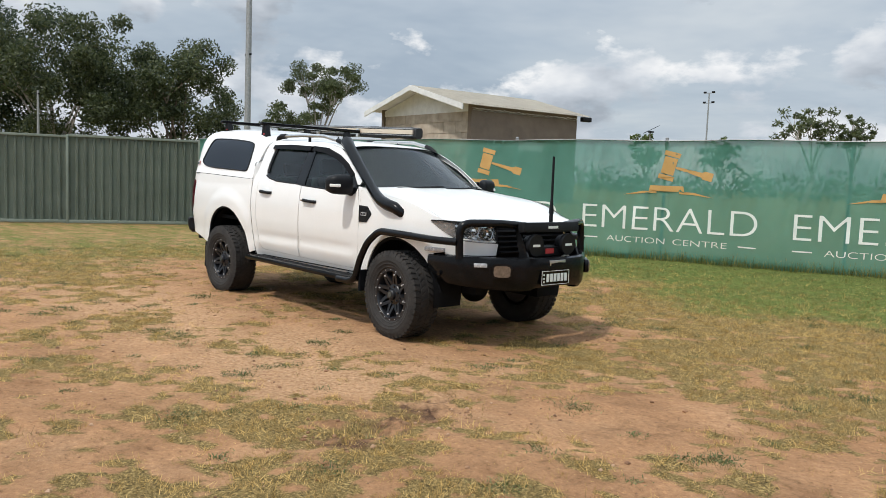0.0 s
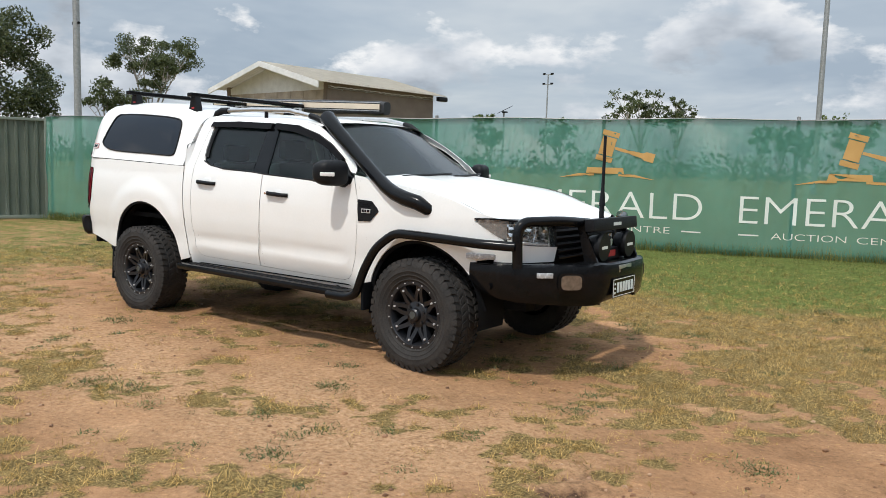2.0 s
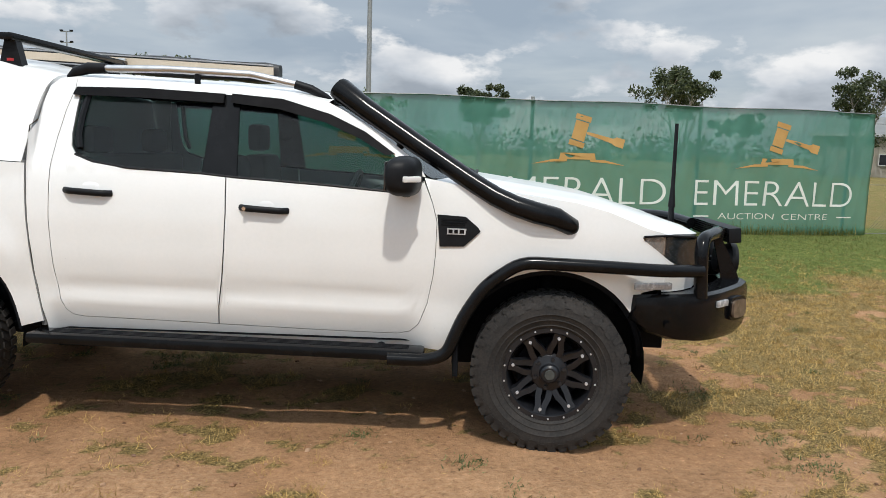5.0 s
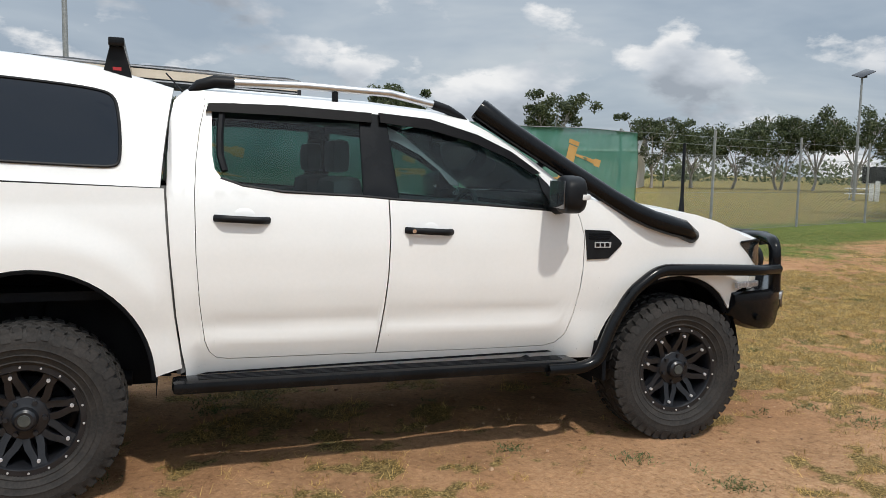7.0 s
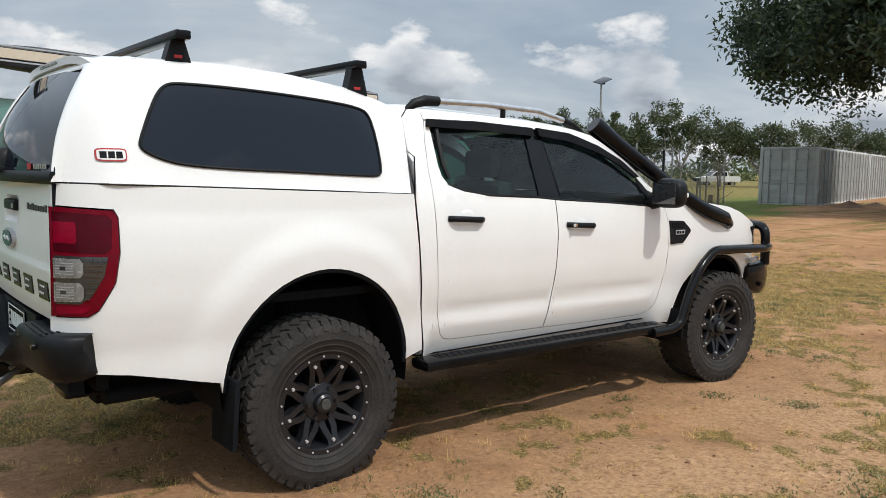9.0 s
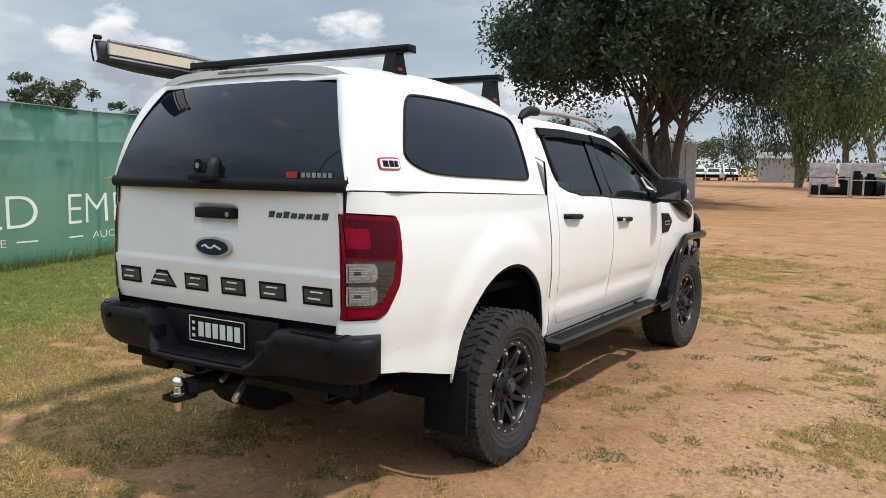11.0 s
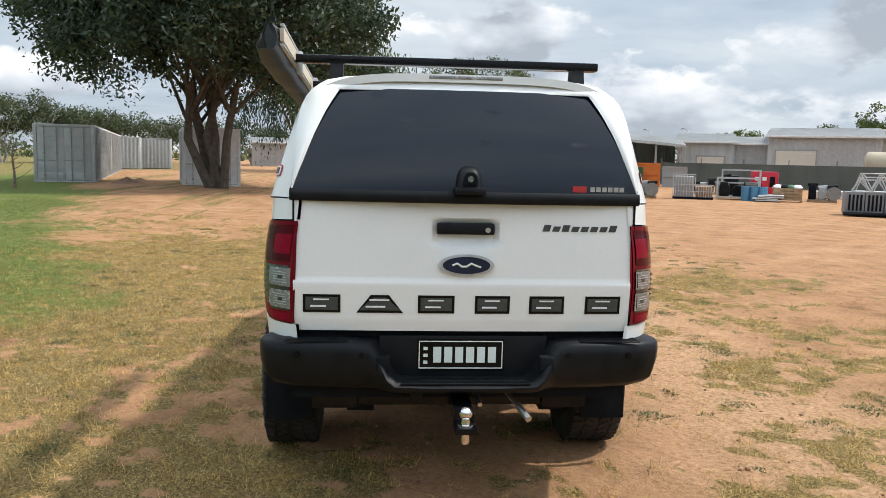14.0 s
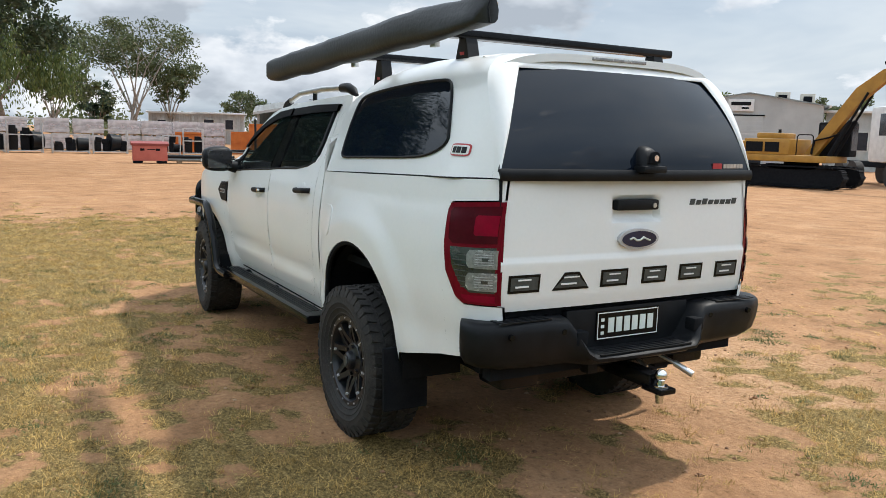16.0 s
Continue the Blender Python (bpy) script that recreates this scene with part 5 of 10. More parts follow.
def body_sides():
    for sd in (-1, 1):
        part("front_fender", skin(FENDER, body_y, sd), M_PAINT, CAR, "white front fender")
        d = part("front_door", skin(F_DOOR, body_y, sd, 0.0028), M_PAINT, CAR, "white front door")
        door_handle(d, 0.165, 1.157, sd, True)
        g = skin(F_GLASS, glass_y, sd, 0.0, 0.004)
        part("door_window", g, M_GLASS, d, "dark tinted side window").visible_shadow = True
        d2 = part("rear_door", skin(R_DOOR, body_y, sd, 0.0028), M_PAINT, CAR, "white rear door")
        door_handle(d2, -0.722, 1.216, sd, False)
        part("door_window", skin(R_GLASS, glass_y, sd, 0.0, 0.004), M_GLASS, d2, "dark tinted side window")
        b = bmesh.new()
        sweep(b, [(x, sd * (body_y(x, z) - 0.004), z) for x, z in [(-0.79, 1.725), (-0.805, 1.60), (-0.808, 1.50), (-0.79, 1.43)]], 0.016, 6)
        part("window_divider", b, M_BLACK, d2)
        part("b_pillar_trim", skin(B_PILLAR, lambda x, z: body_y(x, z) - 0.004, sd, 0.002), M_STEEL_BLACK, CAR, "satin black pillar trim")
        part("mirror_sail", skin(SAIL, body_y, sd, 0.002), M_BLACK, CAR)
        part("cab_corner", skin(C_PANEL, body_y, sd), M_PAINT, CAR, "white rear cab corner")
        part("rocker_panel", skin(ROCKER, body_y, sd), M_PAINT, CAR)
        part("roof_side_rail", skin(ROOF_RAIL, body_y, sd), M_PAINT, CAR)
        part("bed_side", skin(BED, body_y, sd), M_PAINT, CAR, "white tray side with wheel arch")
        # belt line rubber
        b = bmesh.new()
        sweep(b, [(x, sd * (body_y(x, z) - 0.002), z) for x, z in [(-0.81, 1.400), (-0.712, 1.366), (-0.535, 1.341), (-0.162, 1.324), (0.006, 1.310), (0.45, 1.287), (0.80, 1.263)]], 0.007, 6)
        part("belt_moulding", b, M_BLACK, CAR)
        # weather shields over the windows
        for pts in ([(-0.865, 1.700), (-0.85, 1.742), (-0.50, 1.744), (-0.085, 1.726), (-0.085, 1.678), (-0.50, 1.694)], [(-0.045, 1.680), (-0.045, 1.728), (0.216, 1.708), (0.463, 1.638), (0.643, 1.556), (0.80, 1.448), (0.755, 1.440), (0.62, 1.520), (0.45, 1.592), (0.20, 1.655)]):
            part("weather_shield", skin(pts, body_y, sd, 0.0, 0.02, lift=0.022), M_GLOSS, CAR, "smoked plastic weather shield")
        part("fender_vent", skin(VENT, body_y, sd, 0.0, 0.02, lift=0.008), M_BLACK, CAR, "black side vent")
        for k in range(3):
            z = 1.135 - k * 0.012
            b = skin([(1.045, z), (1.18 - 0.01 * k, z), (1.18 - 0.01 * k, z + 0.005), (1.045, z + 0.005)], body_y, sd, 0, 0.006, lift=0.012)
            part("vent_bar", b, M_STEEL_BLACK, CAR)
        b = skin([(1.075, 1.066), (1.165, 1.066), (1.17, 1.096), (1.075, 1.096)], body_y, sd, 0, 0.006, lift=0.014)
        part("engine_badge", b, M_BOLT, CAR, "small chrome engine badge")
        for x0, x1 in ((1.082, 1.102), (1.110, 1.128), (1.136, 1.158)):
            part("badge_mark", skin([(x0, 1.072), (x1, 1.072), (x1, 1.090), (x0, 1.090)], body_y, sd, 0, 0.003, lift=0.016), M_STEEL_BLACK, CAR)
        # arch lip, dark strip standing in for shade between cab and tray, wheel well
        b = bmesh.new()
        sweep(b, [(x, sd * (body_y(x, z) - 0.016), z) for x, z in arc(-1.585, 0.50, 0.508, 0, 180, 26, 0.95)], 0.014, 6)
        part("wheel_arch_lip", b, M_UNDER, CAR)
        b = bmesh.new()
        sweep(b, [(x, sd * (body_y(x, z) - 0.03), z) for x, z in arc(1.60, 0.42, 0.478, 5, 175, 22)], 0.02, 6)
        part("wheel_arch_lip", b, M_UNDER, CAR)
        b = bmesh.new()
        sweep(b, [(x - 0.012, sd * (body_y(-1.04, z) - 0.03), z) for x, z in [(-1.045, 1.36), (-1.036, 1.20), (-1.032, 0.99), (-1.008, 0.69), (-0.975, 0.52)]], 0.022, 6)
        part("body_gap_shade", b, M_INSIDE, CAR)
        for cx, cz, r in ((-1.585, 0.50, 0.512), (1.60, 0.42, 0.50)):
            b = grid_skin(lambda u, v, cx=cx, cz=cz, r=r, sd=sd: (cx + 0.97 * r * math.cos(math.pi * (1.12 * u - 0.06)), sd * (0.52 + 0.32 * v), cz + r * math.sin(math.pi * (1.12 * u - 0.06))), 20, 3)
            part("wheel_well", b, M_UNDER, CAR, "black wheel well liner")
            b = bmesh.new()
            prism(b, [(cx + 0.97 * r * math.cos(math.pi * (1.12 * k / 16 - 0.06)), cz + r * math.sin(math.pi * (1.12 * k / 16 - 0.06))) for k in range(17)], "y", sd * 0.515, sd * 0.525)
            part("well_inner_panel", b, M_UNDER, CAR)
        fuel_flap(sd) if sd > 0 else None


def door_handle(parent, x, z, sd, lock):
    y = body_y(x, z)
    b = bmesh.new()
    bmesh.ops.create_uvsphere(b, u_segments=20, v_segments=10, radius=1)
    for v in b.verts:
        v.co = Vector((x + 0.01 + v.co.x * 0.072, sd * (y - 0.012 + abs(v.co.y) * 0.0135 * (1 if v.co.y * sd > 0 else -1)), z + v.co.z * 0.052))
    part("handle_cup", b, M_PAINT, parent, "white finger recess")
    b = bmesh.new()
    sweep(b, rounded([(x - 0.118, sd * (y - 0.002), z + 0.006), (x - 0.085, sd * (y + 0.030), z + 0.005), (x + 0.085, sd * (y + 0.030), z - 0.004), (x + 0.118, sd * (y - 0.002), z - 0.005)], 0.03), 0.0165, 10, flat=0.8)
    part("door_handle", b, M_BLACK, parent, "black pull handle")
    if lock:
        b = bmesh.new()
        cyl(b, (x - 0.09, sd * (y + 0.03), z + 0.004), (x - 0.09, sd * (y + 0.048), z + 0.004), 0.010, seg=12)
        part("lock_barrel", b, M_CHROME, parent)


def fuel_flap(sd):
    o = [(-1.20 + 0.075 * math.copysign(abs(math.cos(a)) ** 0.5, math.cos(a)), 1.09 + 0.085 * math.copysign(abs(math.sin(a)) ** 0.5, math.sin(a))) for a in (2 * math.pi * i / 24 for i in range(24))]
    part("fuel_flap", skin(o, body_y, sd, 0, 0.006, lift=0.0045), M_PAINT, CAR, "white fuel filler flap")


def roof_and_front():
    ex, ez = [-0.99, -0.945, -0.871, -0.511, -0.069, 0.287, 0.44], [1.735, 1.777, 1.795, 1.783, 1.764, 1.731, 1.700]

    def roof(u, v):
        x = -0.99 + 1.43 * u
        w = 2 * v - 1
        z = lerp_table(x, ex, ez)
        hw = body_y(x, min(z, 1.79)) - 0.003
        x2 = x + 0.115 * (1 - w * w) * (u ** 3)
        return (x2, w * hw, z + 0.052 * (1 - w ** 4) ** 0.8 - 0.006)
    part("roof", grid_skin(roof, 28, 24), M_PAINT, CAR, "white cab roof")

    def back_panel(u, v):
        w = 2 * v - 1
        z = 0.9 + 0.84 * u
        return (-1.0 - 0.03 * math.sin(math.pi * u), w * (body_y(-0.98, min(z, 1.79)) - 0.01), z)
    part("cab_back", grid_skin(back_panel, 10, 10), M_PAINT, CAR)

    def screen(u, v):
        w = 2 * v - 1
        hw = 0.735 - 0.155 * u
        return (0.985 - 0.545 * u + (0.185 - 0.07 * u) * (1 - w * w), w * hw, 1.330 + 0.372 * u + 0.035 * (1 - w * w) * u - 0.02 * u * (1 - u))
    ws = part("windscreen", grid_skin(screen, 14, 22, 0.005), M_SCREEN, CAR, "windscreen with dark shade band")
    ws.visible_shadow = True
    b = grid_skin(lambda u, v: (lambda p: (p[0] - 0.006, p[1], p[2] + 0.004))(screen(0.965 + 0.035 * u, v)), 2, 22)
    part("shade_band", b, M_BLACK, CAR)
    b = bmesh.new()
    box(b, 0.50, 0.60, -0.10, 0.10, 1.62, 1.68, bev=0.02)
    part("mirror_mount", b, M_BLACK, CAR)
    # cowl and wipers
    b = grid_skin(lambda u, v: (lambda w: (1.03 + 0.185 * (1 - w * w) - 0.09 * u + 0.03, w * 0.72, 1.316 + 0.008 * u))(2 * v - 1), 2, 18)
    part("cowl", b, M_BLACK, CAR)
    for y0, y1 in ((-0.52, 0.02), (0.06, 0.56)):
        b = bmesh.new()
        sweep(b, [(1.10 + 0.12 * (1 - (y / 0.72) ** 2), y, 1.336 + 0.004 * i) for i, y in enumerate(np.linspace(y0, y1, 6))], 0.009, 6)
        part("wiper", b, M_BLACK, CAR)

    hx = [0.95, 1.12, 1.30, 1.50, 1.70, 1.86, 2.00, 2.10, 2.22, 2.32, 2.40]
    hz = [1.332, 1.311, 1.291, 1.267, 1.243, 1.219, 1.181, 1.148, 1.115, 1.085, 1.045]

    def nose_x(y):
        return lerp_table(abs(y), [0, 0.35, 0.44, 0.50, 0.628, 0.723, 0.783, 0.828, 0.858], [2.435, 2.43, 2.425, 2.41, 2.36, 2.28, 2.20, 2.12, 2.03])

    def hood(u, v):
        w = 2 * v - 1
        a = abs(w)
        x0 = 1.0 + 0.185 * (1 - w * w)
        x1 = nose_x(a * 0.80) - 0.012
        x = x0 + (x1 - x0) * u
        hw = lerp_table(x, [0.9, 1.2, 1.6, 2.1], [0.775, 0.798, 0.812, 0.800])

        def base(xx, uu):
            return lerp_table(xx, hx, hz) + 0.038 * (1 - a ** 2.2) * (1 - 0.4 * uu) + 0.010 * math.exp(-((a - 0.55) / 0.12) ** 2) * (1 - uu)
        front = lerp_table(a * 0.80, [0, 0.42, 0.6, 0.8], [1.070, 1.068, 1.080, 1.094])
        z = base(x, u) + (front - base(x1, 1.0)) * smoothstep(0.5, 1.0, u)
        if a > 0.97:
            z -= 0.006
        return (x, w * hw, z)

    def edge_z(x):
        return lerp_table(x, hx, hz) - 0.046 * smoothstep(0.5, 1.0, (x - 1.0) / 1.13)
    part("bonnet", grid_skin(hood, 30, 34, 0.012), M_PAINT, CAR, "white bonnet with raised sides")
    # strip between bonnet edge and fender top
    for sd in (-1, 1):
        def strip(u, v, sd=sd):
            x = 0.98 + 1.17 * u
            z = edge_z(x)
            return (x, sd * (lerp_table(x, [0.9, 1.2, 1.6, 1.9, 2.1], [0.780, 0.800, 0.812, 0.806, 0.800]) + v * (body_y(x, z - 0.006) - 0.003 - lerp_table(x, [0.9, 1.2, 1.6, 1.9, 2.1], [0.780, 0.800, 0.812, 0.806, 0.800]))), z - 0.002 - 0.002 * v)
        part("fender_top", grid_skin(strip, 16, 3), M_PAINT, CAR)

    # nose: grille, lamps, valance
    b = grid_skin(lambda u, v: (nose_x((2 * v - 1) * 0.78) - 0.06, (2 * v - 1) * 0.78, 0.62 + 0.30 * u), 4, 24)
    part("nose_backing", b, M_UNDER, CAR)
    b = bmesh.new()
    box(b, 2.28, 2.36, -0.47, 0.47, 0.78, 1.055, bev=0.01)
    part("grille_backing", b, M_UNDER, CAR)
    g = part("grille", grid_skin(lambda u, v: (nose_x((2 * v - 1) * 0.47) - 0.012 + 0.01 * u, (2 * v - 1) * (0.40 + 0.07 * u), 0.80 + 0.245 * u), 3, 12, 0.02), M_UNDER, CAR, "black mesh grille")
    for k in range(5):
        z = 0.825 + k * 0.045
        b = bmesh.new()
        w = 0.41 + 0.07 * k / 5
        sweep(b, [(nose_x(y) + 0.004, y, z) for y in np.linspace(-w, w, 12)], 0.013, 6)
        part("grille_bar", b, M_GLOSS, g)
    for sd in (-1, 1):
        def head(u, v, sd=sd, off=0.0):
            # u: outer to inner, v: bottom to top
            y = 0.857 - 0.407 * u
            top = lerp_table(u, [0, 0.1, 0.5, 1], [1.082, 1.086, 1.068, 1.050])
            bot = lerp_table(u, [0, 0.074, 0.18, 0.33, 0.6, 1], [1.064, 1.000, 0.945, 0.922, 0.910, 0.902])
            return (nose_x(y) + 0.008 - off - 0.016 * (v - 0.5) * u, sd * (y + 0.006 - off * 0.6), bot + (top - bot) * v)
        hl = part("headlight", grid_skin(lambda u, v: head(u, v, off=0.034 + 0.016 * math.sin(u * 61.0 + v * 9.0) * math.sin(v * 17.0 + u * 23.0)), 18, 7), M_CHROME, CAR, "clear-lensed headlight with chrome reflectors", 4)
        part("lens", grid_skin(head, 18, 6, 0.003), M_CLEAR, hl).visible_shadow = False
        for uu, vv, rr in ((0.42, 0.55, 0.046), (0.70, 0.52, 0.040)):
            p = Vector(head(uu, vv, off=0.035))
            b = bmesh.new()
            cyl(b, p + Vector((-0.03, 0, 0)), p + Vector((0.012, sd * 0.008, 0)), rr * 0.5, rr, 20)
            part("reflector", b, M_CHROME, hl)
            b = bmesh.new()
            bmesh.ops.create_uvsphere(b, u_segments=14, v_segments=10, radius=rr * 0.55, matrix=Matrix.Translation(p + Vector((0.004, sd * 0.006, 0))))
            part("projector", b, M_SMOKE, hl)
        for uu in (0.30, 0.56, 0.86):
            b = bmesh.new()
            sweep(b, [Vector(head(uu + 0.02 * k, t, off=0.022)) for k, t in enumerate(np.linspace(0.1, 0.95, 6))], 0.006, 6)
            part("chrome_fin", b, M_CHROME, hl)
        b = bmesh.new()
        sweep(b, [Vector(head(t, 0.08, off=0.016)) for t in np.linspace(0.25, 0.97, 12)], 0.008, 6)
        part("running_light", b, M_WHITE, hl)
        b = grid_skin(lambda u, v: head(0.02 + 0.22 * u, 0.10 + 0.80 * v, off=0.010), 6, 3)
        part("side_reflector", b, M_LENS_RIM, hl, "pale side indicator")
        b = bmesh.new()
        sweep(b, [Vector(head(t, 1.0, off=-0.002)) for t in np.linspace(0.0, 1.0, 14)] + [Vector(head(1.0, t, off=-0.002)) for t in (0.66, 0.33, 0.0)], 0.006, 6)
        part("lamp_seal", b, M_GLOSS, hl)
        b = grid_skin(lambda u, v, sd=sd: (lambda y: (nose_x(y) + 0.012 - 0.02 * (1 - v), sd * y, 0.80 + (lerp_table(y, [0.44, 0.60, 0.723, 0.783, 0.81], [0.100, 0.108, 0.118, 0.138, 0.165])) * v))(0.800 - 0.36 * u), 12, 4, 0.01)
        part("bumper_corner", b, M_PAINT, CAR, "white bumper corner under the headlight")
        b = bmesh.new()
        box(b, -0.10, 0.10, -0.012, 0.012, -0.018, 0.018, m=pose(2.10, sd * 0.862, 0.838, 0, 0, -sd * 16), bev=0.008)
        part("corner_reflector", b, M_REFLECT, CAR)


def steel_bar():
    bar = part("bull_bar", bull_beam(), M_STEEL_BLACK, CAR, "black steel bull bar with tube hoops", 30)
    for sd in (-1, 1):
        b = bmesh.new()
        sweep(b, rounded([(2.35, sd * 0.81, 0.78), (2.335, sd * 0.81, 1.075), (2.50, sd * 0.52, 1.082), (2.575, sd * 0.26, 1.062)], 0.10, 6), 0.034, 14)
        part("hoop", b, M_STEEL_BLACK, bar)
        b = bmesh.new()
        prism(b, [(2.60, 0.79), (2.70, 0.79), (2.67, 0.86), (2.585, 1.03), (2.60, 1.09), (2.545, 1.09), (2.535, 1.04)], "y", sd * 0.335 - 0.010, sd * 0.335 + 0.010)
        part("upright_plate", b, M_STEEL_BLACK, bar)
        # fender tube runs back to the side step
        b = bmesh.new()
        path = [(2.34, sd * 0.835, 0.918), (2.13, sd * 0.925, 0.925), (1.78, sd * 0.945, 0.940), (1.44, sd * 0.950, 0.948), (1.27, sd * 0.952, 0.830), (1.165, sd * 0.952, 0.665), (1.090, sd * 0.950, 0.475), (0.99, sd * 0.945, 0.442), (0.80, sd * 0.940, 0.442)]
        sweep(b, rounded(path, 0.07, 4), 0.032, 12)
        part("fender_tube", b, M_STEEL_BLACK, bar, "black steel tube over the wheel arch")
        # fog lamp with its surround, indicator, eye bolt
        cx, cy, cz = 2.598, sd * 0.552, 0.690
        t = sd * 44
        fog = part("fog_lamp", oval_box(0.088, 0.062, 0.03, pose(cx, cy, cz, 0, 0, t)), M_STEEL_BLACK, bar, "clear fog lamp in black surround")
        part("fog_lens", oval_box(0.070, 0.048, 0.014, pose(cx, cy, cz, 0, 0, t) @ pose(0.028, 0, 0)), M_AMBER, fog, "dusty clear lens")
        b = bmesh.new()
        box(b, -0.012, 0.012, -0.055, 0.055, -0.017, 0.017, m=pose(2.492, sd * 0.700, 0.735, 0, 0, sd * 44), bev=0.006)
        part("indicator_lamp", b, M_REFLECT, bar)
        b = bmesh.new()
        cyl(b, (2.18, sd * 0.855, 0.645), (2.18, sd * 0.885, 0.645), 0.018, seg=12)
        part("eye_bolt", b, M_STEEL_BLACK, bar)
        b = bmesh.new()
        prism(b, [(2.62, 0.52), (2.70, 0.52), (2.72, 0.62), (2.62, 0.62)], "y", sd * 0.30 - 0.012, sd * 0.30 + 0.012)
        part("recovery_point", b, M_STEEL_BLACK, bar)
        spot = bmesh.new()
        cyl(spot, (2.585, sd * 0.215 - 0.02, 0.908), (2.655, sd * 0.215 - 0.02, 0.905), 0.070, 0.092, 28)
        cyl(spot, (2.655, sd * 0.215 - 0.02, 0.905), (2.690, sd * 0.215 - 0.02, 0.904), 0.096, 0.094, 28)
        sp = part("spotlight", spot, M_BLACK, bar, "round black driving light with cover")
        b = bmesh.new()
        box(b, 2.690, 2.693, sd * 0.215 - 0.065, sd * 0.215 + 0.025, 0.892, 0.912)
        part("cover_mark", b, M_LETTER, sp, "pale printed mark")
        b = bmesh.new()
        sweep(b, [(2.58, sd * 0.12, 0.82), (2.60, sd * 0.13, 0.90), (2.60, sd * 0.215 - 0.02, 0.905)], 0.012, 6)
        part("spot_bracket", b, M_STEEL_BLACK, sp)
    b = bmesh.new()
    box(b, -0.035, 0.035, -0.365, 0.365, -0.042, 0.042, m=pose(2.640, -0.02, 1.055, 0, -6, 0), bev=0.010)
    lb = part("light_bar", b, M_BLACK, bar, "black covered light bar")
    for k in range(6):
        b = bmesh.new()
        box(b, 2.598, 2.604, -0.36, 0.32, 1.022 + k * 0.013, 1.028 + k * 0.013)
        part("cooling_fin", b, M_STEEL_BLACK, lb)
    b = bmesh.new()
    box(b, 2.6755, 2.6775, -0.075, 0.055, 1.045, 1.067)
    part("cover_mark", b, M_LETTER, lb, "pale printed mark")
    b = bmesh.new()
    box(b, 2.50, 2.64, -0.17, 0.17, 0.80, 0.885, bev=0.02)
    w = part("winch", b, M_BLACK, bar, "black winch with red label")
    b = bmesh.new()
    box(b, 2.640, 2.644, -0.06, 0.05, 0.825, 0.868)
    part("winch_label", b, M_RED, w)
    b = bmesh.new()
    box(b, 2.745, 2.758, -0.13, 0.08, 0.73, 0.78, bev=0.004)
    part("fairlead", b, M_ALU, bar)
    plate_at(pose(2.768, -0.06, 0.632, 0, 0, 90), bar)
    ant = bmesh.new()
    cyl(ant, (2.44, 0.235, 1.02), (2.44, 0.235, 1.16), 0.020, 0.018, 12)
    cyl(ant, (2.44, 0.235, 1.16), (2.44, 0.235, 1.30), 0.024, 0.012, 12)
    cyl(ant, (2.44, 0.235, 1.30), (2.44, 0.235, 1.675), 0.0125, 0.011, 10)
    part("antenna", ant, M_BLACK, bar, "black radio antenna")


def oval_box(hw, hh, d, m):
    b = bmesh.new()
    n = 28
    o = [(hw * math.copysign(abs(math.cos(a)) ** 0.45, math.cos(a)), hh * math.copysign(abs(math.sin(a)) ** 0.55, math.sin(a))) for a in (2 * math.pi * i / n for i in range(n))]
    prism(b, o, "x", 0.0, d)
    bmesh.ops.transform(b, matrix=m, verts=b.verts[:])
    return b


def bull_beam():
    plan = [(2.02, 0.872, 0.790, 0.660), (2.12, 0.876, 0.796, 0.600), (2.26, 0.865, 0.800, 0.560), (2.38, 0.815, 0.800, 0.545), (2.50, 0.690, 0.800, 0.530), (2.60, 0.560, 0.800, 0.520), (2.69, 0.430, 0.800, 0.512), (2.735, 0.36, 0.812, 0.515), (2.755, 0.28, 0.805, 0.535), (2.760, 0.0, 0.800, 0.545)]
    full = plan + [(x, -y, a, c) for x, y, a, c in plan[-2::-1]]
    b = bmesh.new()
    rings = []
    for x, y, zt, zb in full:
        n = Vector((x - 1.6, y * 0.9, 0)).normalized()
        p = Vector((x, y, 0))
        prof = [(-0.16, zt - 0.005), (-0.03, zt), (-0.008, zt - 0.012), (0.0, zt - 0.05), (0.0, (zt + zb) / 2), (-0.012, zb + 0.05), (-0.04, zb + 0.008), (-0.10, zb), (-0.16, zb + 0.03)]
        rings.append([b.verts.new(p + n * o + Vector((0, 0, z))) for o, z in prof])
    for r0, r1 in zip(rings, rings[1:]):
        for j in range(len(r0) - 1):
            b.faces.new((r0[j], r0[j + 1], r1[j + 1], r1[j]))
    for r in (rings[0], rings[-1]):
        b.faces.new(r)
    bmesh.ops.recalc_face_normals(b, faces=b.faces[:])
    return b


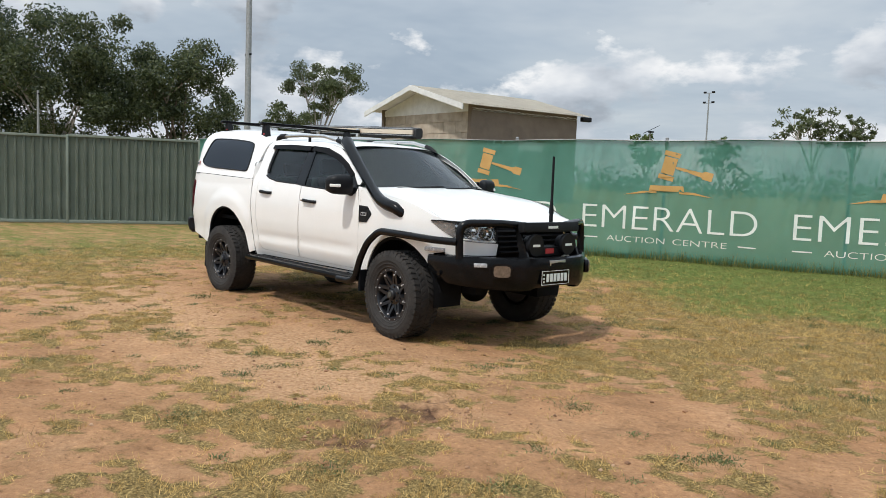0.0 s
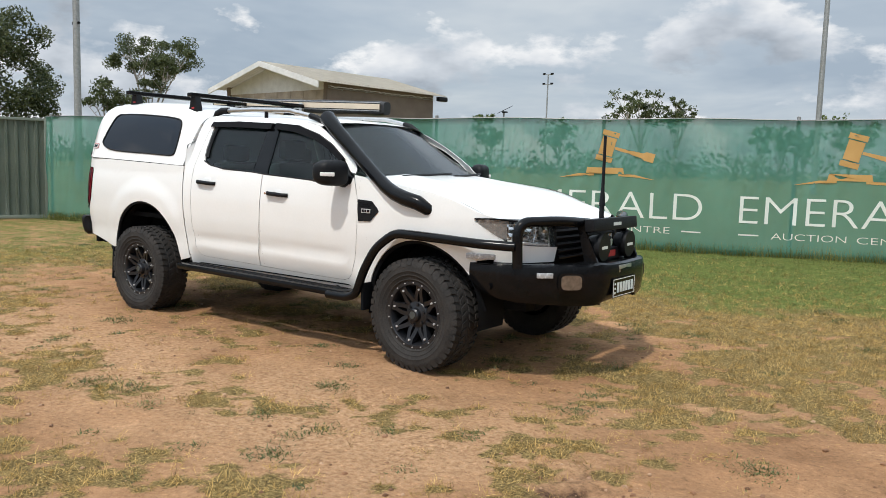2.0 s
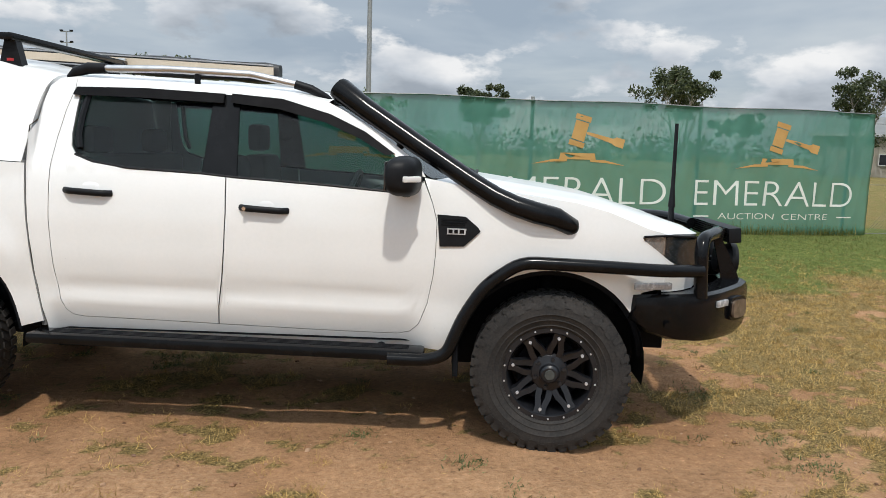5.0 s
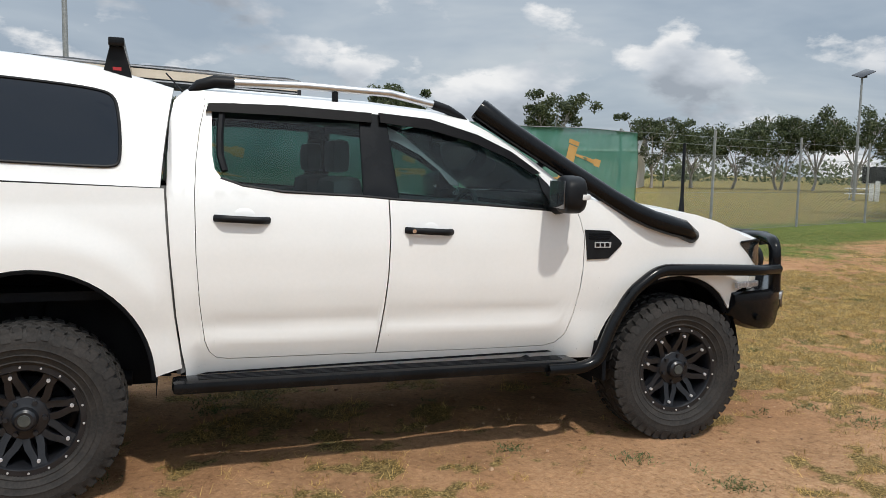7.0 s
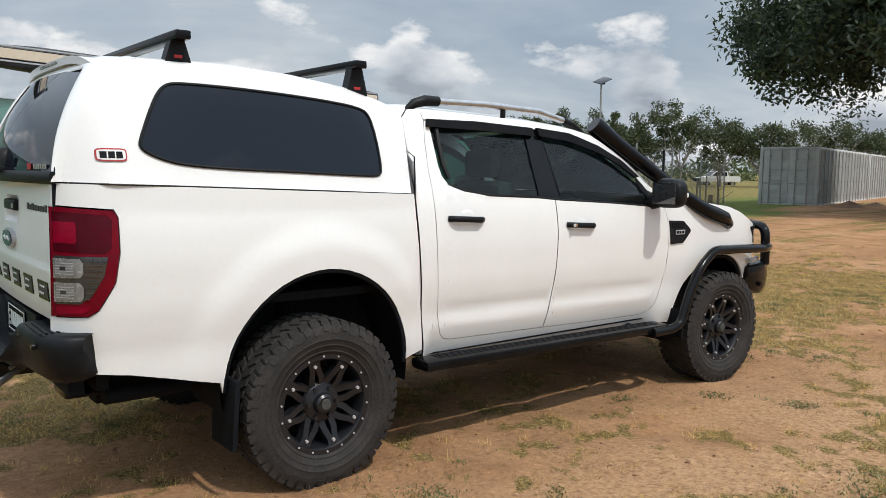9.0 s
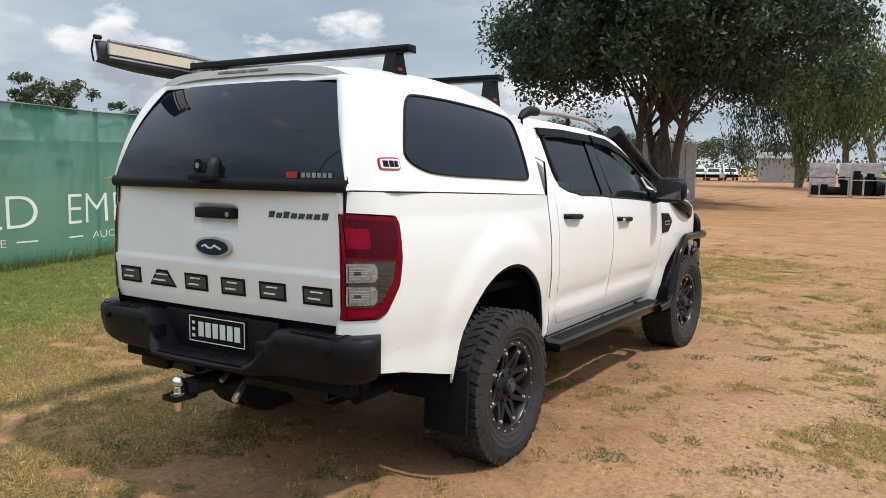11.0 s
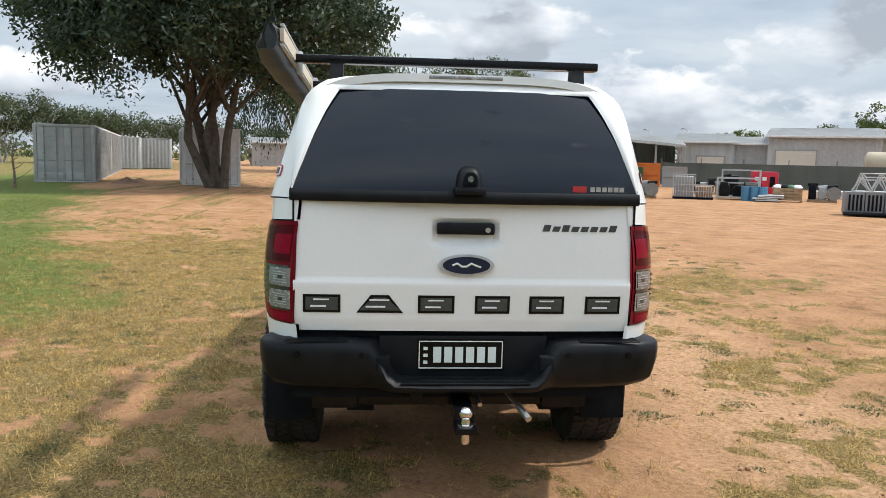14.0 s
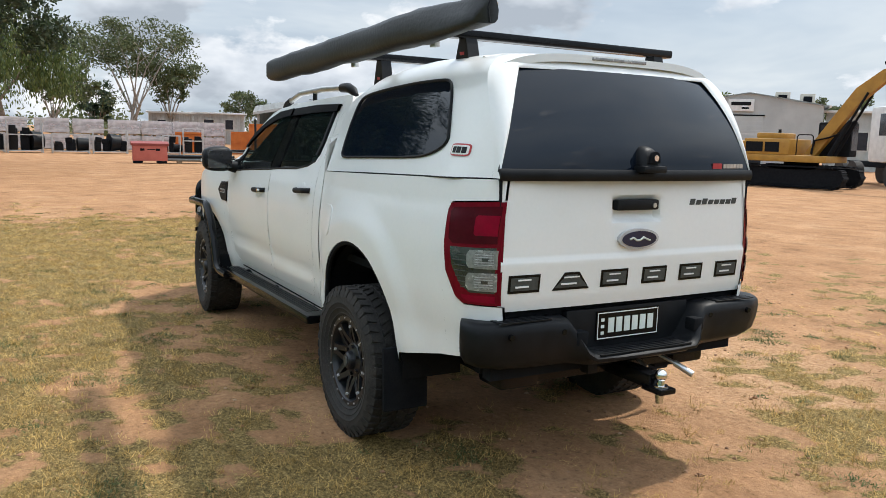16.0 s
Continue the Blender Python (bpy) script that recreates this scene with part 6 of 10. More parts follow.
def plate_at(m, parent):
    """A black number plate with plain pale bars; local -y is its face."""
    def slab(name, x0, x1, z0, z1, y0, y1, mat, par, label=""):
        b = bmesh.new()
        box(b, x0, x1, y0, y1, z0, z1, bev=0.0)
        bmesh.ops.transform(b, matrix=m, verts=b.verts[:])
        return part(name, b, mat, par, label)
    p = slab("number_plate", -0.186, 0.186, -0.067, 0.067, 0.0, 0.006, M_STEEL_BLACK, parent, "black number plate with white bars")
    for x0, x1, z0, z1 in ((-0.180, 0.180, 0.056, 0.060), (-0.180, 0.180, -0.060, -0.056), (-0.180, -0.176, -0.056, 0.056), (0.176, 0.180, -0.056, 0.056)):
        slab("plate_border", x0, x1, z0, z1, -0.002, 0.0, M_WHITE, p)
    for k in range(6):
        x = -0.118 + k * 0.047
        slab("plate_bar", x, x + 0.034, -0.034, 0.034, -0.002, 0.0, M_LETTER, p)
    for k in range(3):
        slab("plate_bar", -0.160, -0.142, 0.020 - k * 0.030, 0.034 - k * 0.030, -0.002, 0.0, M_LETTER, p)
    return p


def side_fittings():
    # side steps
    for sd in (-1, 1):
        b = bmesh.new()
        box(b, -1.03, 0.98, 0.795, 0.945, 0.438, 0.496, bev=0.024)
        for v in b.verts:
            v.co.y *= sd
            v.co.z += -0.012 * (v.co.x + 1.0) * 0.9 + 0.010
        bmesh.ops.recalc_face_normals(b, faces=b.faces[:])
        st = part("side_step", b, M_STEEL_BLACK, CAR, "black steel side step")
        for k in range(4):
            b = bmesh.new()
            box(b, -0.92, 0.90, 0.828 + k * 0.022, 0.838 + k * 0.022, 0.0, 0.004)
            for v in b.verts:
                v.co.y *= sd
                v.co.z += 0.5052 - 0.0108 * (v.co.x + 1.0)
            bmesh.ops.recalc_face_normals(b, faces=b.faces[:])
            part("tread_rib", b, M_BLACK, st)
        for x in (-0.7, 0.05, 0.75):
            b = bmesh.new()
            sweep(b, [(x, sd * 0.50, 0.52), (x, sd * 0.72, 0.47), (x, sd * 0.86, 0.46)], 0.022, 8)
            part("step_bracket", b, M_UNDER, st)
        # door mirror
        b = bmesh.new()
        bmesh.ops.create_uvsphere(b, u_segments=24, v_segments=14, radius=1)
        for v in b.verts:
            s = lambda t, p: math.copysign(abs(t) ** p, t)
            fx = s(v.co.x, 0.65)
            v.co = Vector((0.865 + fx * 0.072 - 0.035 * v.co.y * sd, sd * 0.995 + s(v.co.y, 0.6) * 0.118, 1.346 + s(v.co.z, 0.6) * (0.095 - 0.010 * v.co.y * sd)))
        bmesh.ops.recalc_face_normals(b, faces=b.faces[:])
        mi = part("door_mirror", b, M_BLACK, CAR, "black door mirror with clear indicator")
        b = bmesh.new()
        sweep(b, [(0.86, sd * 0.80, 1.275), (0.87, sd * 0.87, 1.285), (0.87, sd * 0.93, 1.30)], [0.050, 0.044, 0.040], 10)
        part("mirror_arm", b, M_BLACK, mi)
        b = bmesh.new()
        box(b, -0.004, 0.004, -0.095, 0.095, -0.068, 0.068, m=pose(0.792, sd * 0.99, 1.346, 0, 0, sd * 6), bev=0.003)
        part("mirror_glass", b, M_SMOKE, mi)
        b = bmesh.new()
        box(b, -0.010, 0.010, -0.052, 0.052, -0.014, 0.014, m=pose(0.908, sd * 1.073, 1.336, 0, sd * -4, sd * 46), bev=0.007)
        part("mirror_indicator", b, M_WHITE, mi, "pale indicator strip")
        # roof rails
        b = bmesh.new()
        sweep(b, [(-0.74, sd * 0.612, 1.842), (-0.40, sd * 0.615, 1.846), (0.03, sd * 0.612, 1.832), (0.27, sd * 0.605, 1.786)], 0.020, 10)
        rr = part("roof_rail", b, M_ALU, CAR, "silver roof rail with black ends")
        b = bmesh.new()
        sweep(b, [(-0.93, sd * 0.605, 1.792), (-0.89, sd * 0.61, 1.822), (-0.82, sd * 0.612, 1.842), (-0.73, sd * 0.612, 1.843)], [0.016, 0.026, 0.030, 0.028], 10)
        part("rail_end", b, M_BLACK, rr)
        b = bmesh.new()
        sweep(b, [(0.26, sd * 0.605, 1.788), (0.34, sd * 0.605, 1.766), (0.42, sd * 0.600, 1.726), (0.46, sd * 0.596, 1.698)], [0.024, 0.024, 0.020, 0.012], 10)
        part("rail_end", b, M_BLACK, rr)
        b = bmesh.new()
        cyl(b, (-0.25, sd * 0.612, 1.775), (-0.25, sd * 0.612, 1.84), 0.016, seg=8)
        part("rail_foot", b, M_BLACK, rr)
        # mud flaps
        for x0, x1, z0, yo in ((-2.045, -2.02, 0.25, 0.69), (1.12, 1.145, 0.36, 0.70)):
            b = bmesh.new()
            box(b, x0, x1, 0, 0.235, z0, 0.56, bev=0.008)
            for v in b.verts:
                v.co.y = sd * (yo + v.co.y) 
                v.co.x -= 0.06 * (0.56 - v.co.z) * (1 if x0 < 0 else -0.3)
            bmesh.ops.recalc_face_normals(b, faces=b.faces[:])
            part("mud_flap", b, M_UNDER, CAR, "black rubber mud flap")
    # snorkel on the driver's side
    b = bmesh.new()
    sweep(b, [(0.490, -0.655, 1.775), (0.505, -0.66, 1.763), (0.648, -0.70, 1.664), (0.944, -0.78, 1.477), (1.182, -0.85, 1.328), (1.305, -0.885, 1.258), (1.40, -0.905, 1.217), (1.502, -0.915, 1.187), (1.601, -0.905, 1.164), (1.681, -0.885, 1.121), (1.70, -0.865, 1.100)], [0.056, 0.062, 0.054, 0.049, 0.048, 0.049, 0.051, 0.053, 0.052, 0.044, 0.026], 18)
    sn = part("snorkel", b, M_STEEL_BLACK, CAR, "black plastic air intake snorkel", 50)
    b = bmesh.new()
    prism(b, [(-0.030, 0.0), (0.03, 0.0), (0.03, 0.07), (-0.03, 0.07)], "y", -0.05, 0.05)
    bmesh.ops.transform(b, matrix=pose(0.505, -0.64, 1.765, 0, -33, 0), verts=b.verts[:])
    part("snorkel_mount", sweep(bmesh.new(), [(0.86, -0.75, 1.52), (0.80, -0.70, 1.47)], 0.02, 8), M_BLACK, sn)
    b.free()
    b = bmesh.new()
    cyl(b, (-0.88, 0.25, 1.80), (-1.02, 0.25, 1.96), 0.006, 0.004, 6)
    part("roof_aerial", b, M_BLACK, CAR)


body_sides()
roof_and_front()
steel_bar()
side_fittings()

# ---- canopy, tail ----
CAN_B = [-2.70, -2.27, -1.60, -1.06]
CAN_BZ = [1.408, 1.396, 1.374, 1.354]


def can_top(x):
    return lerp_table(x, [-2.62, -2.46, -2.2, -1.9, -1.6, -1.33, -1.12, -1.0], [1.925, 1.950, 1.966, 1.968, 1.950, 1.918, 1.868, 1.832])


CAN_V = [(0.842, 0.0), (0.828, 0.08), (0.792, 0.30), (0.754, 0.52), (0.720, 0.69), (0.694, 0.79), (0.658, 0.870), (0.602, 0.930), (0.52, 0.960), (0.36, 0.982), (0.18, 0.994), (0.0, 1.0)]
_cs = [0.0]
for _a, _b in zip(CAN_V, CAN_V[1:]):
    _cs.append(_cs[-1] + math.hypot(_b[0] - _a[0], (_b[1] - _a[1]) * 0.57))


def can_x(u, fz):
    """Front and rear ends of the canopy lean in as they rise."""
    rear = -2.665 + 0.065 * fz + 0.175 * fz ** 2.2
    front = -1.068 + 0.055 * fz + 0.02 * fz ** 3
    return rear + (front - rear) * u


def canopy_at(u, v):
    s = abs(2 * v - 1)
    s = (1 - s) * _cs[-1]
    y = float(np.interp(s, _cs, [p[0] for p in CAN_V]))
    fz = float(np.interp(s, _cs, [p[1] for p in CAN_V]))
    x = can_x(u, fz)
    zb = lerp_table(x, CAN_B, CAN_BZ)
    y -= 0.115 * smoothstep(-2.47, -2.72, x) * (1 - 0.8 * fz)
    y -= 0.02 * smoothstep(-1.35, -1.0, x) * fz
    return (x, -y if v < 0.5 else y, zb + (can_top(x) - zb) * fz)


def canopy_y(x, z):
    zb = lerp_table(x, CAN_B, CAN_BZ)
    fz = (z - zb) / (can_top(x) - zb)
    y = float(np.interp(fz, [p[1] for p in CAN_V], [p[0] for p in CAN_V]))
    y -= 0.115 * smoothstep(-2.47, -2.72, x) * (1 - 0.8 * fz)
    return y - 0.02 * smoothstep(-1.35, -1.0, x) * fz


CAN_WIN = [(-2.375, 1.585), (-2.385, 1.552), (-2.352, 1.522), (-2.28, 1.495), (-2.195, 1.478), (-1.98, 1.464), (-1.757, 1.458), (-1.40, 1.444), (-1.275, 1.440), (-1.240, 1.448), (-1.228, 1.475), (-1.226, 1.58), (-1.236, 1.695), (-1.252, 1.745), (-1.290, 1.768), (-1.417, 1.787), (-1.70, 1.808), (-1.976, 1.820), (-2.19, 1.822), (-2.245, 1.812), (-2.285, 1.775), (-2.33, 1.69)]



def softened(pts, times=2):
    for _ in range(times):
        pts = [q for a, b in zip(pts, pts[1:] + pts[:1]) for q in ((a[0] * 0.75 + b[0] * 0.25, a[1] * 0.75 + b[1] * 0.25), (a[0] * 0.25 + b[0] * 0.75, a[1] * 0.25 + b[1] * 0.75))]
    return pts


CAN_WIN = softened(CAN_WIN, 2)


def build_canopy():
    bm = grid_skin(canopy_at, 40, 60)
    can = part("canopy", bm, M_CANOPY, CAR, "white fibreglass canopy with dark windows", 50)
    for sd in (-1, 1):
        win = part("canopy_side_window", skin(CAN_WIN, canopy_y, sd, 0.004, 0.012, 0.09, lift=0.004), M_PRIVACY_BLACK, can, "dark privacy glass side window")
        b = bmesh.new()
        loop = [(x, sd * (canopy_y(x, z) + 0.005), z) for x, z in CAN_WIN + CAN_WIN[:2]]
        sweep(b, loop, 0.007, 6)
        part("window_seal", b, M_BLACK, win)
        b = bmesh.new()
        sweep(b, [(x, sd * (canopy_y(x, lerp_table(x, CAN_B, CAN_BZ) + 0.004) - 0.001), lerp_table(x, CAN_B, CAN_BZ) - 0.003) for x in np.linspace(-2.64, -1.07, 40)], 0.004, 6)
        part("canopy_seal", b, M_BLACK, can)
        o = [(-2.495 + 0.058 * math.copysign(abs(math.cos(a)) ** 0.4, math.cos(a)), 1.515 + 0.026 * math.copysign(abs(math.sin(a)) ** 0.4, math.sin(a))) for a in (2 * math.pi * i / 24 for i in range(24))]
        bd = part("maker_badge", skin(o, canopy_y, sd, 0, 0.003, lift=0.005), M_RED, can, "small red and white maker's badge")
        part("badge_field", skin(inset(o, 0.006), canopy_y, sd, 0, 0.002, lift=0.0065), M_WHITE, bd)
        for x0 in (-2.537, -2.508, -2.479):
            part("badge_mark", skin([(x0, 1.502), (x0 + 0.024, 1.502), (x0 + 0.024, 1.528), (x0, 1.528)], canopy_y, sd, 0, 0.001, lift=0.008), M_STEEL_BLACK, bd)
    # rear glass follows the raked end
    def rear(u, v, off=0.0):
        w = 2 * v - 1
        fz = 0.045 + 0.845 * u
        y = w * float(np.interp(fz, [0.0, 0.06, 0.267, 0.524, 0.714, 0.90], [0.745, 0.738, 0.70, 0.65, 0.605, 0.55]))
        x = can_x(0, fz) - 0.030 - 0.055 * (1 - w * w) - off
        return (x, y, 1.410 + 0.520 * fz)
    gl = part("canopy_rear_glass", grid_skin(lambda u, v: rear(u, v), 18, 20, 0.006), M_PRIVACY_BLACK, can, "dark tinted lift-up rear glass", 60)
    b = grid_skin(lambda u, v: (lambda w, f: (can_x(0, f) + 0.004 - 0.02 * (1 - w * w) , w * float(np.interp(f, [0, 0.3, 0.52, 0.70, 0.8, 0.9], [0.745, 0.725, 0.70, 0.66, 0.63, 0.56])), 1.402 + 0.525 * f))(2 * v - 1, 0.9 * u), 12, 14)
    part("rear_opening", b, M_INSIDE, can)
    # white frame between the canopy's end and the glass
    def end_frame(u, v):
        s = (1 - abs(2 * v - 1)) * _cs[-1]
        y = float(np.interp(s, _cs, [p[0] for p in CAN_V]))
        fz = float(np.interp(s, _cs, [p[1] for p in CAN_V]))
        if fz < 0.93:
            fi = fz * 0.885 / 0.93
            yi = float(np.interp(fi, [0.0, 0.06, 0.267, 0.524, 0.714, 0.90], [0.735, 0.728, 0.69, 0.64, 0.595, 0.54]))
        else:
            fi, yi = 0.885 + 0.01 * (1 - y / 0.602), y * 0.545 / 0.602
        p = Vector(canopy_at(0, v))
        q = Vector((can_x(0, fi) - 0.026 - 0.050 * (1 - (yi / 0.74) ** 2), yi if v > 0.5 else -yi, 1.406 + 0.520 * fi))
        r = p.lerp(q, u)
        r.x -= 0.022 * math.sin(math.pi * u) ** 0.8
        return tuple(r)
    b = bmesh.new()
    b.faces.new([b.verts.new((x + 0.002, y, z)) for x, y, z in (canopy_at(1, v) for v in np.linspace(0, 1, 61))])
    bmesh.ops.triangulate(b, faces=b.faces[:])
    part("canopy_front_wall", b, M_CANOPY, can)
    part("canopy_end_frame", grid_skin(end_frame, 8, 60), M_CANOPY, can, "white frame round the rear glass", 60)
    b = bmesh.new()
    sweep(b, [(rear(0, v)[0] - 0.004, rear(0, v)[1] * 0.995, 1.422) for v in np.linspace(0, 1, 18)], 0.026, 10, flat=0.5)
    part("glass_bottom_rail", b, M_BLACK, gl, "black bottom rail of the glass")
    # domed latch on a flat foot, hollowed round its lock
    arch = [(0.056 * math.copysign(abs(math.cos(t)) ** 0.75, math.cos(t)), 0.020 + 0.086 * math.sin(t) ** 0.8) for t in np.linspace(0, math.pi, 19)]
    b = bmesh.new()
    rings = [[b.verts.new((-2.722 - d + 0.040 * z * k / 0.1, y * k, 1.448 + z * (0.35 + 0.65 * k))) for y, z in arch] for d, k in ((0.0, 1.0), (0.045, 0.97), (0.068, 0.86), (0.078, 0.66))]
    for r0, r1 in zip(rings, rings[1:]):
        for j in range(18):
            b.faces.new((r0[j], r0[j + 1], r1[j + 1], r1[j]))
        b.faces.new((r0[0], r1[0], r1[-1], r0[-1]))
    b.faces.new(rings[-1])
    bmesh.ops.recalc_face_normals(b, faces=b.faces[:])
    lk = part("glass_latch", b, M_BLACK, gl, "domed black latch with a chrome lock")
    b = bmesh.new()
    box(b, -2.812, -2.715, -0.066, 0.066, 1.436, 1.466, bev=0.010)
    part("latch_foot", b, M_BLACK, lk)
    b = bmesh.new()
    prism(b, [(0.52 * y, 1.478 + 0.58 * (z - 0.02)) for y, z in arch], "x", -2.803, -2.79)
    part("lock_recess", b, M_UNDER, lk)
    b = bmesh.new()
    cyl(b, (-2.795, 0, 1.500), (-2.810, 0, 1.500), 0.0145, 0.013, 18)
    part("lock_barrel", b, M_CHROME, lk)
    b = bmesh.new()
    box(b, rear(0.08, 0.2)[0] - 0.005, rear(0.08, 0.2)[0] - 0.002, -0.50, -0.44, 1.452, 1.478)
    part("glass_badge", b, M_RED, gl)
    for k in range(6):
        b = bmesh.new()
        y = -0.518 - k * 0.026
        x = rear(0.08, 0.5 + y / 1.48)[0]
        box(b, x - 0.005, x - 0.002, y - 0.020, y, 1.455, 1.475)
        part("glass_mark", b, M_ALU, gl)
    # roof spoiler on three feet
    def lip(u, v):
        w = 2 * v - 1
        y = w * 0.605
        x = -2.27 - 0.265 * u + 0.03 * u * w ** 4
        zb = lerp_table(x, CAN_B, CAN_BZ)
        fz = float(np.interp(0.602 * abs(w), [p[0] for p in CAN_V[::-1]], [p[1] for p in CAN_V[::-1]]))
        roof_z = zb + (can_top(x) - zb) * fz
        lip_z = 1.930 - 0.030 * w ** 4
        return (x, y, roof_z + 0.004 + 0.028 * (1 - abs(w) ** 6) * smoothstep(0.30, 0.70, u) + (lip_z - roof_z - 0.02) * smoothstep(0.25, 0.75, u))
    b = grid_skin(lambda u, v: lip(0.25 + 0.75 * u, v), 8, 24, 0.034)
    sp = part("roof_spoiler", b, M_CANOPY, can, "white rear spoiler with gaps beneath")
    for y in (-0.36, 0.0, 0.36):
        x0, _, z0 = lip(0.5, 0.5 + y / 1.21)
        b = bmesh.new()
        box(b, x0 - 0.05, x0 + 0.09, y - 0.035, y + 0.035, z0 - 0.075, z0 - 0.012, bev=0.008)
        part("spoiler_foot", b, M_CANOPY, sp)
    b = bmesh.new()
    xe, _, ze = lip(1.0, 0.5)
    box(b, xe - 0.004, xe + 0.012, -0.16, 0.16, ze - 0.020, ze - 0.006, bev=0.003)
    part("stop_lamp", b, M_LENS_RIM, sp, "narrow clear high stop lamp")
    # roof bars
    for x, z, y0, y1 in ((-2.15, 2.032, -0.675, 0.78), (-1.24, 1.992, -0.645, 0.76)):
        b = bmesh.new()
        box(b, x - 0.034, x + 0.034, y0, y1, z - 0.020, z + 0.020, bev=0.009)
        rb = part("roof_bar", b, M_STEEL_BLACK, can, "black aerofoil roof bar")
        for sd in (-1, 1):
            y = sd * 0.575
            zf = canopy_at((x + 2.4) / 1.35, 0.5 + sd * 0.24)[2]
            zf = can_top(x) - 0.045
            b = bmesh.new()
            prism(b, [(x - 0.062, zf - 0.01), (x + 0.062, zf - 0.01), (x + 0.030, z - 0.018), (x - 0.030, z - 0.018)], "y", y - 0.03, y + 0.03)
            ft = part("bar_foot", b, M_BLACK, rb)
            b = bmesh.new()
            box(b, x - 0.018, x + 0.018, y + sd * 0.030, y + sd * 0.032, zf + 0.018, zf + 0.032)
            part("foot_badge", b, M_RED, ft)
    build_awning(can)


def build_awning(can):
    n = 26
    rng = np.random.default_rng(8)
    b = bmesh.new()
    rings = []
    for i in range(n + 1):
        t = i / n
        x = -2.72 + 2.55 * t
        y = 0.845 + 0.02 * t
        z = 2.055 - 0.095 * t
        rings.append([])
        for k in range(14):
            a = 2 * math.pi * k / 14
            e = (0.066 if 0 < i < n else 0.058) + 0.003 * math.sin(i * 0.9 + k) + rng.normal(0, 0.0018)
            dy = math.copysign(abs(math.cos(a)) ** 0.6, math.cos(a)) * e
            dz = math.copysign(abs(math.sin(a)) ** 0.6, math.sin(a)) * (e + 0.004)
            # the slack end of the bag is drawn together towards its rail
            slack = smoothstep(6.0, 0.0, i) * (0.30 + 0.40 * smoothstep(-0.06, 0.06, dz)) if dy > -0.03 else 0.0
            back = 0.05 * smoothstep(3.0, 0.0, i) * smoothstep(-0.02, 0.06, dy)
            rings[-1].append(b.verts.new((x + back, y - 0.03 + (dy + 0.03) * (1 - slack), z + dz * (1 - 0.12 * smoothstep(3.0, 0.0, i)))))
    for r0, r1 in zip(rings, rings[1:]):
        for k in range(14):
            b.faces.new((r0[k], r0[(k + 1) % 14], r1[(k + 1) % 14], r1[k]))
    b.faces.new(rings[0]); b.faces.new(rings[-1])
    bmesh.ops.recalc_face_normals(b, faces=b.faces[:])
    aw = part("awning", b, M_VINYL, can, "rolled awning in a black vinyl bag", 60)
    for dz, w, mat in ((0.0, 0.026, M_ALU_WARM), (0.040, 0.004, M_ALU), (-0.040, 0.004, M_ALU)):
        b = bmesh.new()
        p0, p1 = Vector((-2.68, 0.765, 2.065 + dz)), Vector((-0.20, 0.785, 1.972 + dz))
        for q, r in ((p0, p1),):
            vs = [b.verts.new(v) for v in (q + Vector((0, -0.004, -w)), r + Vector((0, -0.004, -w)), r + Vector((0, -0.004, w)), q + Vector((0, -0.004, w)), q + Vector((0, 0.012, -w)), r + Vector((0, 0.012, -w)), r + Vector((0, 0.012, w)), q + Vector((0, 0.012, w)))]
            for f in ((0, 1, 2, 3), (4, 7, 6, 5), (0, 4, 5, 1), (3, 2, 6, 7), (0, 3, 7, 4), (1, 5, 6, 2)):
                b.faces.new([vs[j] for j in f])
        part("awning_rail", b, mat, aw, "pale aluminium backing rail")
    for x in (-2.15, -1.24):
        b = bmesh.new()
        z = 2.055 - 0.095 * (x + 2.72) / 2.55
        box(b, x - 0.025, x + 0.025, 0.735, 0.762, z - 0.07, z + 0.03, bev=0.004)
        part("awning_bracket", b, M_ALU, aw)
    b = bmesh.new()
    sweep(b, [(-2.726, 0.822, 2.108), (-2.726, 0.838, 2.060), (-2.724, 0.826, 2.004)], 0.005, 6)
    part("bag_zip", b, M_BLACK, aw)
    b = bmesh.new()
    cyl(b, (-2.735, 0.80, 2.118), (-2.70, 0.80, 2.118), 0.012, seg=8)
    part("bag_toggle", b, M_BLACK, aw)


M_ALU_WARM = mottled("pale_anodised_rail", (0.50, 0.42, 0.32), (0.60, 0.51, 0.40), 4, 0.45, 0.0, 0.03, 60)


def dark_pane(name, base, rough):
    m, nt, b = mat_base(name)
    b.inputs["Base Color"].default_value = (*base, 1)
    b.inputs["Roughness"].default_value = rough
    b.inputs["IOR"].default_value = 1.48
    b.inputs["Specular IOR Level"].default_value = 0.38
    return m


M_PRIVACY_BLACK = dark_pane("black_privacy_glass", (0.004, 0.0075, 0.0145), 0.03)
build_canopy()


